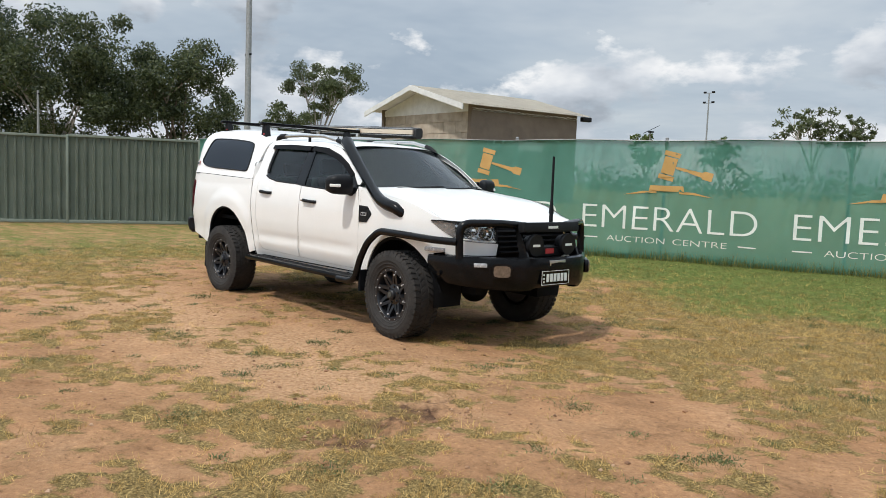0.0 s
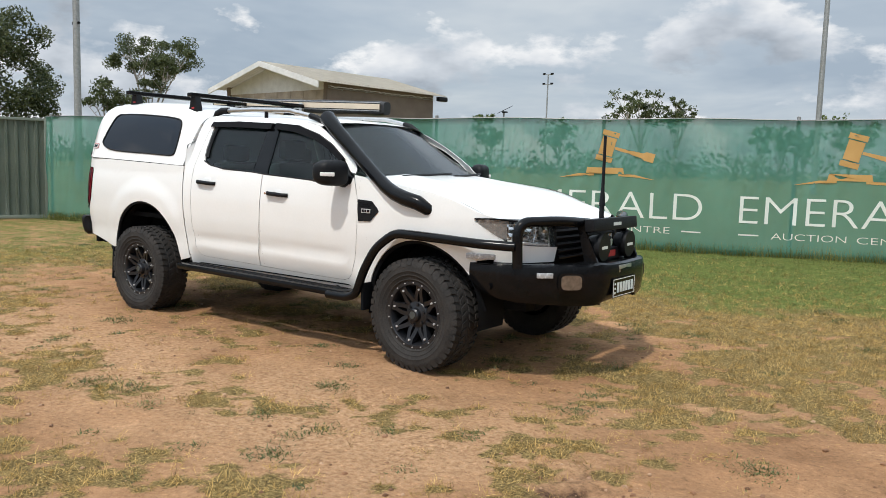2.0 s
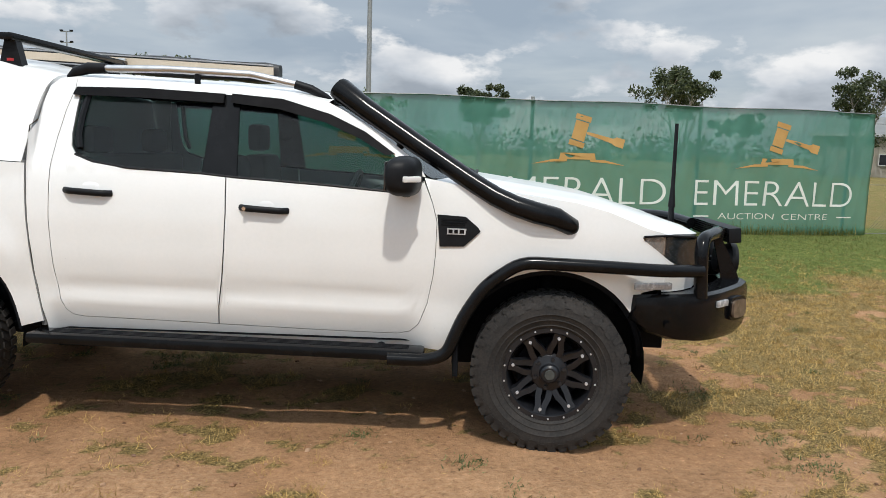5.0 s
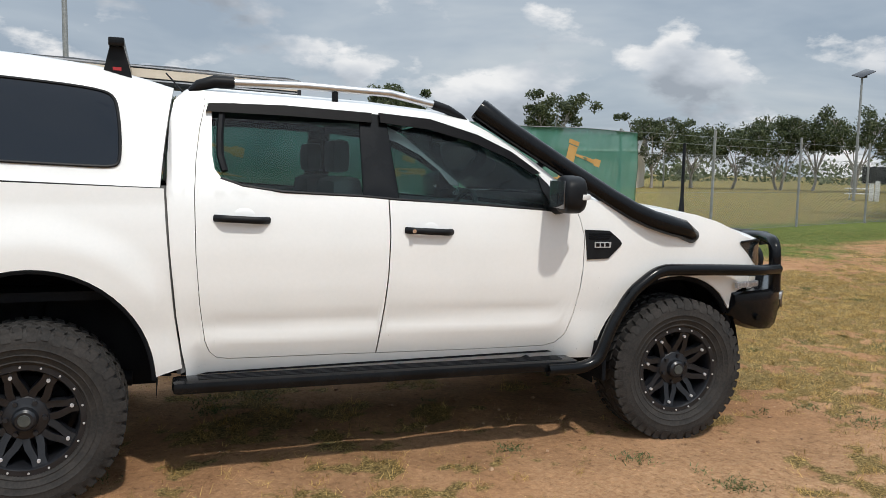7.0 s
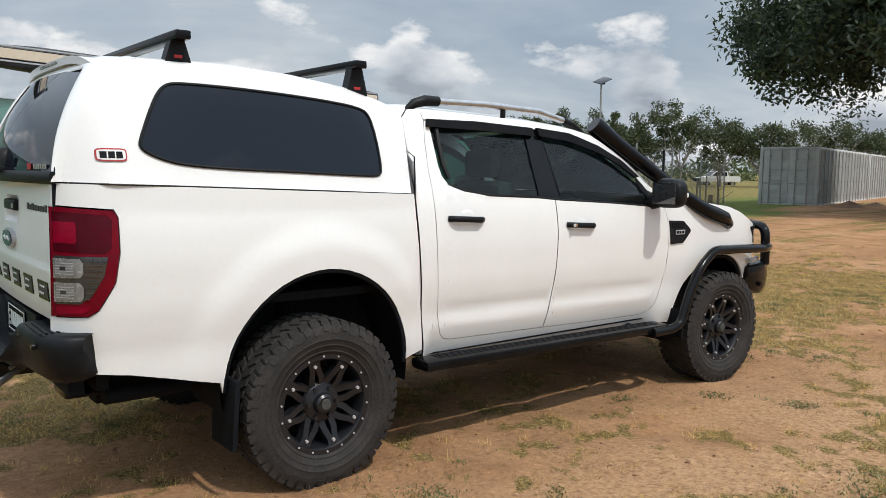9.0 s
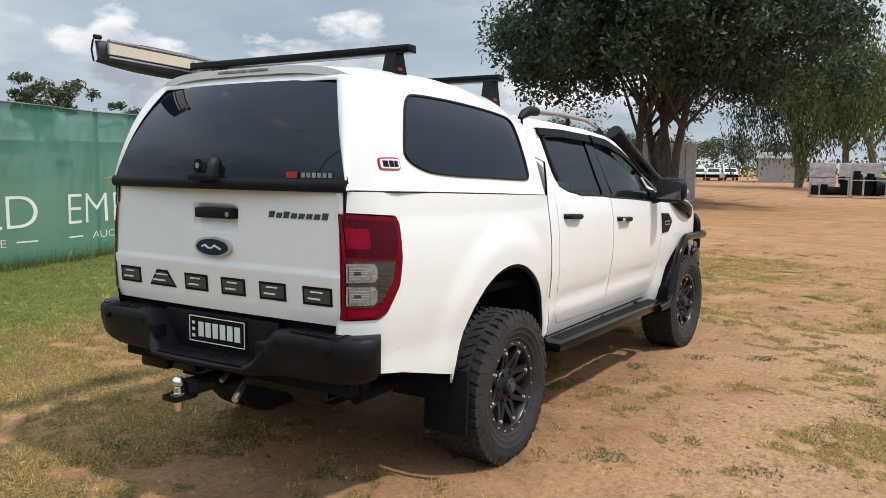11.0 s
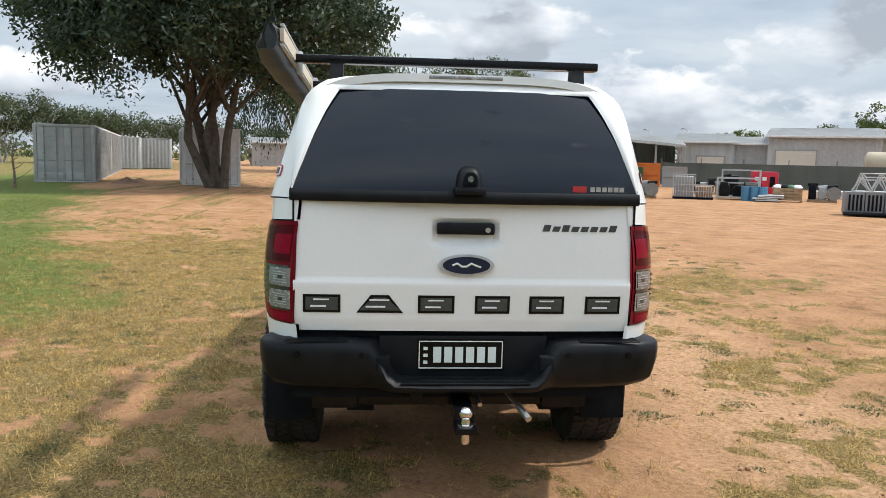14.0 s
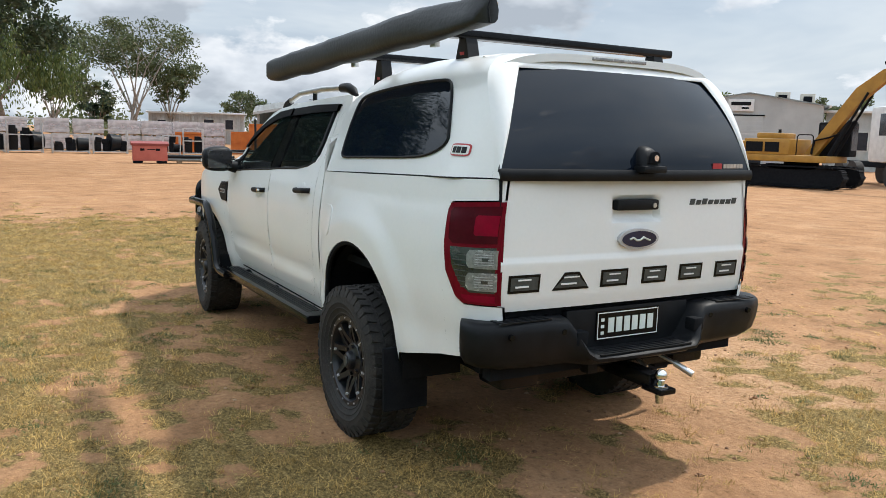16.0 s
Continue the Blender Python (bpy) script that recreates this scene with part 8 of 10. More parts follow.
def dusty_tyre():
    m, nt, bs = mat_base("dusty_tyre")
    n, l = nt.nodes.new, nt.links.new
    co = n("ShaderNodeTexCoord")
    t = n("ShaderNodeTexNoise"); t.inputs["Scale"].default_value = 9; t.inputs["Detail"].default_value = 7
    t2 = n("ShaderNodeTexNoise"); t2.inputs["Scale"].default_value = 90; t2.inputs["Detail"].default_value = 3
    l(co.outputs["Object"], t.inputs[0]); l(co.outputs["Object"], t2.inputs[0])
    a = n("ShaderNodeMath"); a.operation = "MULTIPLY_ADD"; a.inputs[1].default_value = 0.5
    h = n("ShaderNodeMath"); h.operation = "MULTIPLY"; h.inputs[1].default_value = 0.5
    l(t2.outputs[0], h.inputs[0]); l(t.outputs[0], a.inputs[0]); l(h.outputs[0], a.inputs[2])
    r = n("ShaderNodeValToRGB")
    r.color_ramp.elements[0].position, r.color_ramp.elements[1].position = 0.38, 0.66
    r.color_ramp.elements[0].color, r.color_ramp.elements[1].color = (0.009, 0.0086, 0.0084, 1), (0.032, 0.0275, 0.0245, 1)
    l(a.outputs[0], r.inputs[0]); l(r.outputs[0], bs.inputs["Base Color"])
    bs.inputs["Roughness"].default_value = 0.82
    bp = n("ShaderNodeBump"); bp.inputs["Strength"].default_value = 0.25; bp.inputs["Distance"].default_value = 0.004
    l(a.outputs[0], bp.inputs["Height"]); l(bp.outputs[0], bs.inputs["Normal"])
    return m


M_TYRE = dusty_tyre()


def build_wheels():
    wheel_meshes()
    data = {}
    for nm, (b, mat) in WHEEL.items():
        me = bpy.data.meshes.new(nm)
        b.to_mesh(me)
        b.free()
        me.shade_smooth()
        me.set_sharp_from_angle(angle=radians(32))
        me.materials.append(mat)
        data[nm] = me
    for cx, sd, spin, steer in ((1.61, -1, 12, -3), (-1.61, -1, 30, 0), (1.61, 1, 47, -3), (-1.61, 1, 5, 0)):
        hub = new("wheel")
        hub.parent = CAR
        hub.matrix_local = pose(cx, sd * 0.815, 0.388, 0, 0, (0 if sd < 0 else 180) + steer) @ pose(0, 0, 0, 0, spin, 0)
        tagged(hub, "black spoked alloy wheel with dusty off-road tyre")
        for nm, k in (("tyre", 1), ("tyre_tread", 1), ("rim", 1), ("brake_disc", 1), ("hub_cap", 1), ("cap_badge", 1), ("spoke", 8), ("spoke_bolt", 8), ("rim_bolt", 18), ("lug_nut", 6)):
            for i in range(k):
                o = new(nm, data[nm])
                if nm == "tyre_tread":
                    tagged(o, kind="stuff")
                o.parent = hub
                o.matrix_local = pose(0, 0, 0, 0, 360.0 * i / k + (7.5 if nm == "rim_bolt" else 0), 0)


tail()
rear_bumper()
underbody()
build_wheels()

# ---- the yard beyond: containers, stock and sheds ----

M_GALV = mottled("bright_galvanised_frame", (0.40, 0.41, 0.41), (0.56, 0.57, 0.57), 6, 0.4, 0.5, 0.03, 60)


def spot(azd, d, eye=(-6.0, 0.0)):
    return (eye[0] + d * math.cos(radians(azd)), eye[1] + d * math.sin(radians(azd)))


def ribbed_sheet(length, z0, z1, pitch=0.28, depth=0.036):
    """A trapezoid-ribbed sheet along local x, ribs towards -y."""
    bm = bmesh.new()
    prof = []
    x = 0.0
    while x < length - 0.01:
        for du, dv in ((0, 0), (0.36, 0), (0.5, -1), (0.86, -1)):
            if x + du * pitch <= length:
                prof.append((x + du * pitch, dv * depth))
        x += pitch
    prof.append((length, 0))
    lo = [bm.verts.new((u, v, z0)) for u, v in prof]
    hi = [bm.verts.new((u, v, z1)) for u, v in prof]
    for i in range(len(lo) - 1):
        bm.faces.new((lo[i], lo[i + 1], hi[i + 1], hi[i]))
    bmesh.ops.solidify(bm, geom=bm.faces[:], thickness=0.004)
    return bm


def moved(bm, m):
    bmesh.ops.transform(bm, matrix=m, verts=bm.verts[:])
    return bm


def container(x, y, z, turn, length, m_side, m_door, label, rods=False):
    """Shipping container; local x runs from the door end, local y across."""
    W, H = 2.44, 2.59
    ob = thing("shipping_container", label, "container", (x, y, z), turn)
    part("side_panel", moved(ribbed_sheet(length - 0.2, 0.16, H - 0.1), pose(0.1, 0.05, 0)), m_side, ob, smooth=15)
    part("side_panel", moved(ribbed_sheet(length - 0.2, 0.16, H - 0.1), pose(length - 0.1, W - 0.05, 0, 0, 0, 180)), m_side, ob, smooth=15)
    part("end_panel", moved(ribbed_sheet(W - 0.2, 0.16, H - 0.1), pose(length - 0.05, 0.1, 0, 0, 0, 90)), m_side, ob, smooth=15)
    bm = bmesh.new()
    box(bm, 0.05, length - 0.05, 0.05, W - 0.05, H - 0.04, H - 0.01)
    part("roof_panel", bm, m_side, ob)
    bm = bmesh.new()
    box(bm, 0.05, length - 0.05, 0.05, W - 0.05, 0.12, 0.16)
    part("floor_panel", bm, M_UNDER, ob)
    if rods:
        # side doors with their lock rods
        k = 0
        while 0.35 + k * 0.76 < length - 0.4:
            xx = 0.35 + k * 0.76
            bm = bmesh.new()
            cyl(bm, (xx, -0.012, 0.10), (xx, -0.012, H - 0.08), 0.02, seg=6)
            for zz in (0.4, 1.05, 1.75, 2.3):
                box(bm, xx - 0.07, xx + 0.07, -0.03, 0.03, zz, zz + 0.07)
            part("side_lock_rod", bm, M_GALV, ob)
            k += 1
    for xx in (0.0, length - 0.14):
        for yy in (0.0, W - 0.14):
            bm = bmesh.new()
            box(bm, xx, xx + 0.14, yy, yy + 0.14, 0, H, bev=0.01)
            part("corner_post", bm, m_door, ob)
    for yy in (0.0, W - 0.07):
        for z0, z1 in ((0.0, 0.16), (H - 0.10, H)):
            bm = bmesh.new()
            box(bm, 0.14, length - 0.14, yy, yy + 0.07, z0, z1, bev=0.008)
            part("side_rail", bm, m_side, ob)
    for z0, z1 in ((0.0, 0.15), (H - 0.12, H)):
        bm = bmesh.new()
        box(bm, 0.0, 0.08, 0.14, W - 0.14, z0, z1, bev=0.008)
        part("door_header", bm, m_door, ob)
    for k in range(2):
        y0 = 0.15 + k * (W / 2 - 0.145)
        y1 = y0 + W / 2 - 0.16
        bm = bmesh.new()
        box(bm, 0.03, 0.07, y0, y1, 0.16, H - 0.13, bev=0.006)
        d = part("cargo_door", bm, m_door, ob, "grey cargo door")
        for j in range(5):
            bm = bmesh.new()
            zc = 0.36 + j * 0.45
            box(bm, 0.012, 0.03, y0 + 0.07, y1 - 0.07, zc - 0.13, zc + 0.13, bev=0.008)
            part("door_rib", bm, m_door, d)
        for f in (0.28, 0.74):
            yr = y0 + f * (y1 - y0)
            bm = bmesh.new()
            cyl(bm, (-0.02, yr, 0.08), (-0.02, yr, H - 0.06), 0.018, seg=8)
            r = part("lock_rod", bm, M_POST, d)
            bm = bmesh.new()
            box(bm, -0.04, -0.015, yr - 0.03, yr + 0.30, 1.0, 1.04)
            part("rod_handle", bm, M_POST, r)
            for zz in (0.35, 1.3, 2.2):
                bm = bmesh.new()
                box(bm, -0.035, 0.02, yr - 0.05, yr + 0.05, zz, zz + 0.06)
                part("rod_bracket", bm, M_POST, r)
    return ob


GB = (30.3, 12.8)
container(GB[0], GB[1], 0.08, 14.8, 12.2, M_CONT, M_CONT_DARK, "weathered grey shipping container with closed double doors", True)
container(GB[0] + 12.5 * math.cos(radians(14.8)), GB[1] + 12.5 * math.sin(radians(14.8)), 0.08, 14.8, 12.2, M_CONT, M_CONT, "pale grey shipping container behind another", True)
container(29.9, 6.45, 0.05, 14.8, 6.06, M_TRIM_WHITE, M_TRIM_WHITE, "white ribbed shipping container beside the fig tree")


def dirt_heap(x, y, a, b, h, seed):
    bm = bmesh.new()
    rows = []
    for i in range(13):
        r = i / 12
        rows.append([bm.verts.new((a * r * math.cos(t), b * r * math.sin(t), h * (1 - r) ** 0.8 * (1 + 0.25 * noise.noise(Vector((math.cos(t) * 2, math.sin(t) * 2, r * 5 + seed)))) - 0.03)) for t in (2 * math.pi * j / 24 for j in range(24))])
    for p, q in zip(rows, rows[1:]):
        for j in range(24):
            bm.faces.new((p[j], q[j], q[(j + 1) % 24], p[(j + 1) % 24]))
    ob = link("dirt_heap", bm, M_SOIL, smooth=180)
    ob.location = (x, y, 0)
    tagged(ob, "low heap of loose red dirt beside the container", "dirt heap")


M_SOIL = mottled("loose_red_soil", (0.16, 0.085, 0.05), (0.27, 0.15, 0.09), 3, 0.95, 0, 0.6, 40)
dirt_heap(30.6, 11.6, 1.7, 0.9, 0.42, 2)
dirt_heap(34.0, 12.0, 1.6, 0.8, 0.30, 3)


def shed_building(x, y, turn, L, W, H, rise, m_wall, m_roof, label, doors=(), wins=(), name="warehouse"):
    """Long side along local x, front at local y = 0."""
    ob = thing(name, label, "building", (x, y, 0), turn)
    for nm, sheet in (("front_wall", moved(ribbed_sheet(L, 0, H, 0.75, 0.03), pose(0, 0, 0))), ("back_wall", moved(ribbed_sheet(L, 0, H, 0.75, 0.03), pose(L, W, 0, 0, 0, 180)))):
        part(nm, sheet, m_wall, ob, smooth=15)
    for xx in (0.0, L):
        bm = bmesh.new()
        prism(bm, [(0.02, 0), (W - 0.02, 0), (W - 0.02, H), (W / 2, H + rise), (0.02, H)], "x", xx - 0.04, xx + 0.04)
        part("gable_wall", bm, m_wall, ob)
    for sg in (0, 1):
        bm = bmesh.new()
        ye = -0.3 if sg == 0 else W + 0.3
        n = int(L / 0.4)
        rows = [(bm.verts.new((-0.3 + (L + 0.6) * j / n, ye, H + 0.02 + 0.02 * (j % 2))), bm.verts.new((-0.3 + (L + 0.6) * j / n, W / 2, H + rise + 0.06 + 0.02 * (j % 2)))) for j in range(n + 1)]
        for a, b in zip(rows, rows[1:]):
            bm.faces.new((a[0], b[0], b[1], a[1]))
        bmesh.ops.solidify(bm, geom=bm.faces[:], thickness=0.03)
        part("roof_slope", bm, m_roof, ob, smooth=15)
    bm = bmesh.new()
    box(bm, -0.3, L + 0.3, -0.42, -0.28, H - 0.12, H + 0.04, bev=0.02)
    part("gutter", bm, M_TRIM_WHITE, ob)
    for x0, x1, h in doors:
        bm = bmesh.new()
        box(bm, x0, x1, -0.09, -0.04, 0, h, bev=0.01)
        d = part("roller_door", bm, M_WALL_PALE, ob, "pale roller door")
        for k in range(int(h / 0.3)):
            bm = bmesh.new()
            box(bm, x0 + 0.05, x1 - 0.05, -0.105, -0.088, k * 0.3 + 0.06, k * 0.3 + 0.24)
            part("door_slat", bm, M_WALL_PALE, d)
        bm = bmesh.new()
        for a, b in ((x0 - 0.1, x0), (x1, x1 + 0.1)):
            box(bm, a, b, -0.12, -0.03, 0, h + 0.1)
        box(bm, x0 - 0.1, x1 + 0.1, -0.12, -0.03, h, h + 0.1)
        part("door_frame", bm, M_WALL_GREY, ob)
    for x0, x1, z0, z1 in wins:
        bm = bmesh.new()
        box(bm, x0, x1, -0.08, -0.04, z0, z1)
        w = part("window", bm, M_PANEL_GLASS, ob)
        bm = bmesh.new()
        for a, b, c, e in ((x0 - 0.06, x0, z0, z1), (x1, x1 + 0.06, z0, z1), (x0 - 0.06, x1 + 0.06, z1, z1 + 0.06), (x0 - 0.06, x1 + 0.06, z0 - 0.06, z0)):
            box(bm, a, b, -0.1, -0.03, c, e)
        part("window_frame", bm, M_TRIM_WHITE, w)
    return ob


def facing(az0, az1, d):
    """Left end, turn and length of a front seen between two bearings."""
    a, b = Vector(spot(az0, d)), Vector(spot(az1, d))
    v = b - a
    return a.x, a.y, math.degrees(math.atan2(v.y, v.x)), v.length


M_ROOF_GREY = mottled("grey_sheet_roof", (0.34, 0.35, 0.35), (0.46, 0.47, 0.46), 0.8, 0.45, 0.2, 0.03, 20)
for az0, az1, d, W, H, rise, mw, mr, label, doors, wins in (
        (-7.6, -10.4, 88, 8, 3.2, 0.1, M_TRIM_WHITE, M_TRIM_WHITE, "flat-roofed white building behind the stock", (), ((0.8, 1.6, 1.4, 2.4),)),
        (-10.5, -13.8, 90, 8, 3.3, 0.1, M_TRIM_WHITE, M_ROOF_GREY, "low white office building behind the stock", (), ((1.0, 2.0, 1.6, 2.6), (3.2, 4.0, 1.6, 2.6))),
        (-20.6, -24.2, 74, 9, 3.5, 0.8, M_CONT, M_ROOF_GREY, "grey metal shed with a roller door", ((1.7, 3.9, 2.2),), ()),
        (-24.2, -26.6, 75, 9, 3.4, 0.7, M_TRIM_WHITE, M_ROOF_GREY, "pale ribbed metal shed beside another shed", (), ()),
        (-26.4, -33.0, 72, 14, 4.0, 0.9, M_TRIM_WHITE, M_ROOF_GREY, "white warehouse with a wide door", ((0.6, 3.6, 2.8),), ()),
        (-33.0, -38.6, 76, 14, 4.6, 0.4, M_WALL_PALE, M_WALL_PALE, "long cream-walled warehouse behind the fence", ((5.2, 6.4, 2.2),), ()),
        (-38.6, -43.4, 78, 10, 3.3, 0.5, M_WALL_PALE, M_TRIM_WHITE, "low cream annexe with a white roof", (), ((1.8, 3.4, 1.6, 2.5),)),
        (-40.6, -45.6, 84, 10, 3.3, 0.3, M_TRIM_WHITE, M_ROOF_GREY, "low white building in the distance", (), ((1.2, 3.0, 1.2, 2.0), (4.0, 5.4, 1.2, 2.0))),
        (9.0, 6.6, 95, 8, 2.9, 0.6, M_TRIM_WHITE, M_ROOF_GREY, "small white shed far beyond the trees", (), ())):
    x, y, turn, L = facing(az0, az1, d)
    shed_building(x, y, turn, L, W, H, rise, mw, mr, label, doors, wins)


def open_shed():
    x, y, turn, L = facing(-14.2, -20.8, 68)
    ob = thing("open_shed", "open-sided machinery shed with grey sheet roof", "shed", (x, y, 0), turn)
    W, H = 9.0, 3.0
    for k in range(5):
        for yy in (0.1, W):
            bm = bmesh.new()
            box(bm, k * L / 4 - 0.08, k * L / 4 + 0.08, yy - 0.08, yy + 0.08, 0, H)
            part("post", bm, M_WALL_GREY, ob)
    part("back_wall", moved(ribbed_sheet(L, 0, H + 0.7, 0.6, 0.03), pose(0, W - 0.15, 0)), M_FENCE_DARK, ob, smooth=15)
    apex = L * 0.30
    for a, b, za, zb in ((-0.4, apex, H + 0.05, H + 0.55), (apex, L + 0.4, H + 0.55, H + 0.05)):
        bm = bmesh.new()
        n = 20
        r = [(bm.verts.new((a + (b - a) * j / n, -0.4, za + (zb - za) * j / n + 0.02 * (j % 2))), bm.verts.new((a + (b - a) * j / n, W + 0.4, za + (zb - za) * j / n + 0.8 + 0.02 * (j % 2)))) for j in range(n + 1)]
        for p, q in zip(r, r[1:]):
            bm.faces.new((p[0], q[0], q[1], p[1]))
        bmesh.ops.solidify(bm, geom=bm.faces[:], thickness=0.04)
        part("roof_slope", bm, M_ROOF_GREY, ob, smooth=15)
        bm = bmesh.new()
        prism(bm, [(a, za - 0.2), (b, zb - 0.2), (b, zb), (a, za)], "y", -0.46, -0.41)
        part("barge_board", bm, M_ROOF_GREY, ob)
    bm = bmesh.new()
    box(bm, 0.8, 2.8, W - 1.2, W - 1.1, 0.4, 2.3)
    part("inner_door", bm, M_TRIM_WHITE, ob)


open_shed()


def yard_fence():
    a = Vector(spot(-19.5, 60))
    b = Vector(spot(-43.5, 56))
    v = b - a
    ob = thing("screened_fence", "long dark green screened boundary fence", "fence", (a.x, a.y, 0), math.degrees(math.atan2(v.y, v.x)))
    s = 0.0
    while s < v.length:
        w = min(2.9, v.length - s)
        part("fence_panel", moved(ribbed_sheet(w, 0.03, 1.62, 0.5, 0.02), pose(s, 0, 0)), M_FENCE_DARK, ob, smooth=15)
        bm = bmesh.new()
        cyl(bm, (s, 0.05, 0), (s, 0.05, 1.95), 0.03, seg=6)
        part("fence_post", bm, M_FENCE_DARK, ob)
        s += 2.9


yard_fence()


def lying_tank(azd, d, r, length, mat, label):
    x, y = spot(azd, d)
    ob = thing("storage_tank", label, "tank", (x, y, 0), azd + 90)
    bm = bmesh.new()
    n, seg = 24, 28
    rings = []
    for i in range(n + 1):
        u = i / n
        e = min(u, 1 - u)
        rr = r * (1 - 0.25 * (1 - min(1, e / 0.08)) ** 2) * (1 + (0.012 if i % 2 else 0))
        rings.append([bm.verts.new((length * (u - 0.5), rr * math.cos(t), r + 0.75 + rr * math.sin(t))) for t in (2 * math.pi * j / seg for j in range(seg))])
    for p, q in zip(rings, rings[1:]):
        for j in range(seg):
            bm.faces.new((p[j], p[(j + 1) % seg], q[(j + 1) % seg], q[j]))
    bm.faces.new(rings[0]); bm.faces.new(rings[-1])
    bmesh.ops.recalc_face_normals(bm, faces=bm.faces[:])
    part("tank_shell", bm, mat, ob, smooth=25)
    for sx in (-0.3, 0.3):
        bm = bmesh.new()
        box(bm, sx * length - 0.15, sx * length + 0.15, -r * 0.8, r * 0.8, 0, 1.0)
        part("cradle", bm, M_UNDER, ob)


lying_tank(-33.6, 63, 0.95, 3.4, M_TANK, "cream corrugated tank lying on a cradle")
lying_tank(-36.2, 63, 0.95, 2.8, mottled("grey_green_tank", (0.10, 0.13, 0.11), (0.17, 0.20, 0.175), 1, 0.5, 0, 0.03, 20), "grey-green tank lying on a cradle")

# stock in the far row


def sack_mat():
    m, nt, b = mat_base("stretch_wrapped_sacks")
    n, l = nt.nodes.new, nt.links.new
    g = n("ShaderNodeNewGeometry")
    r = n("ShaderNodeValToRGB")
    r.color_ramp.elements[0].color, r.color_ramp.elements[1].color = (0.42, 0.30, 0.31, 1), (0.62, 0.57, 0.57, 1)
    e = r.color_ramp.elements.new(0.35); e.color = (0.54, 0.46, 0.465, 1)
    l(g.outputs["Random Per Island"], r.inputs[0]); l(r.outputs[0], b.inputs["Base Color"])
    b.inputs["Roughness"].default_value = 0.3
    return m


def film_mat():
    """Milky stretch film, half see-through."""
    m, nt, b = mat_base("stretch_film")
    n, l = nt.nodes.new, nt.links.new
    b.inputs["Base Color"].default_value = (0.62, 0.60, 0.60, 1)
    b.inputs["Roughness"].default_value = 0.22
    t = n("ShaderNodeTexNoise"); t.inputs["Scale"].default_value = 3.0; t.inputs["Detail"].default_value = 6
    r = n("ShaderNodeMapRange"); r.inputs[1].default_value = 0.35; r.inputs[2].default_value = 0.65; r.inputs[3].default_value = 0.30; r.inputs[4].default_value = 0.80
    l(t.outputs[0], r.inputs[0])
    tr, mx = n("ShaderNodeBsdfTransparent"), n("ShaderNodeMixShader")
    l(r.outputs[0], mx.inputs[0]); l(tr.outputs[0], mx.inputs[1]); l(b.outputs[0], mx.inputs[2])
    l(mx.outputs[0], nt.nodes["Material Output"].inputs[0])
    return m


M_FILM = film_mat()
M_SACK = sack_mat()
M_TIMBER = mottled("raw_pallet_timber", (0.20, 0.13, 0.075), (0.36, 0.25, 0.15), 6, 0.8, 0, 0.2, 60)


def pallet_stack(azd, d, w, tiers, seed):
    rng = np.random.default_rng(seed)
    x, y = spot(azd, d)
    ob = thing("pallet_stack", "shrink-wrapped sacks stacked on timber pallets", "pallet stack", (x, y, 0), azd - 90 + rng.uniform(-3, 3), "wrapped pallet stacks in the yard")
    z = 0.0
    for t in range(tiers):
        bm = bmesh.new()
        for k in range(3):
            box(bm, -w / 2 + k * (w - 0.1) / 2, -w / 2 + k * (w - 0.1) / 2 + 0.1, -0.55, 0.55, z, z + 0.1)
        for k in range(5):
            box(bm, -w / 2, w / 2, -0.55 + k * 0.245, -0.45 + k * 0.245, z + 0.1, z + 0.13)
        part("pallet", bm, M_TIMBER, ob)
        z += 0.13
        for lay in range(8):
            o = rng.uniform(-0.02, 0.02)
            for c in range(3):
                bm = bmesh.new()
                box(bm, -w / 2 + c * w / 3 + o, -w / 2 + (c + 1) * w / 3 - 0.01 + o, -0.55 + o, 0.55 + o, z + 0.002, z + 0.108, bev=0.035)
                part("sack", bm, M_SACK, ob, "", 60)
            z += 0.108
        # stretch film pulled round the load, creased
        z0, z1 = z - 8 * 0.108, z + 0.012
        ring = [(-w / 2 - 0.03 + (w + 0.06) * i / 10, -0.60) for i in range(10)] + [(w / 2 + 0.03, -0.60 + 1.2 * i / 6) for i in range(6)] + [(w / 2 + 0.03 - (w + 0.06) * i / 10, 0.60) for i in range(10)] + [(-w / 2 - 0.03, 0.60 - 1.2 * i / 6) for i in range(6)]
        bm = bmesh.new()
        rows = [[bm.verts.new((px * (1 + rng.uniform(-0.012, 0.008)), py * (1 + rng.uniform(-0.012, 0.03)), z0 + (z1 - z0) * j / 5 + rng.uniform(-0.02, 0.02) * (0 < j < 5))) for px, py in ring] for j in range(6)]
        for r0, r1 in zip(rows, rows[1:]):
            for i in range(len(ring)):
                bm.faces.new((r0[i], r0[(i + 1) % len(ring)], r1[(i + 1) % len(ring)], r1[i]))
        part("wrap_film", bm, M_FILM, ob, "creased milky stretch film", 20)


for i, (a0, a1, tiers) in enumerate(((4.7, 3.2, 2), (3.0, 0.6, 2), (0.2, -1.8, 2), (-2.0, -3.8, 2), (-4.1, -5.8, 2), (-6.1, -7.8, 2), (-8.1, -9.7, 2), (-9.9, -11.5, 2))):
    pallet_stack((a0 + a1) / 2, 56, radians(a0 - a1) * 56 * 0.96, tiers, 200 + i)
for i, a in enumerate((-6.0, -7.6, -9.6)):
    pallet_stack(a, 60, 1.7, 2, 220 + i)


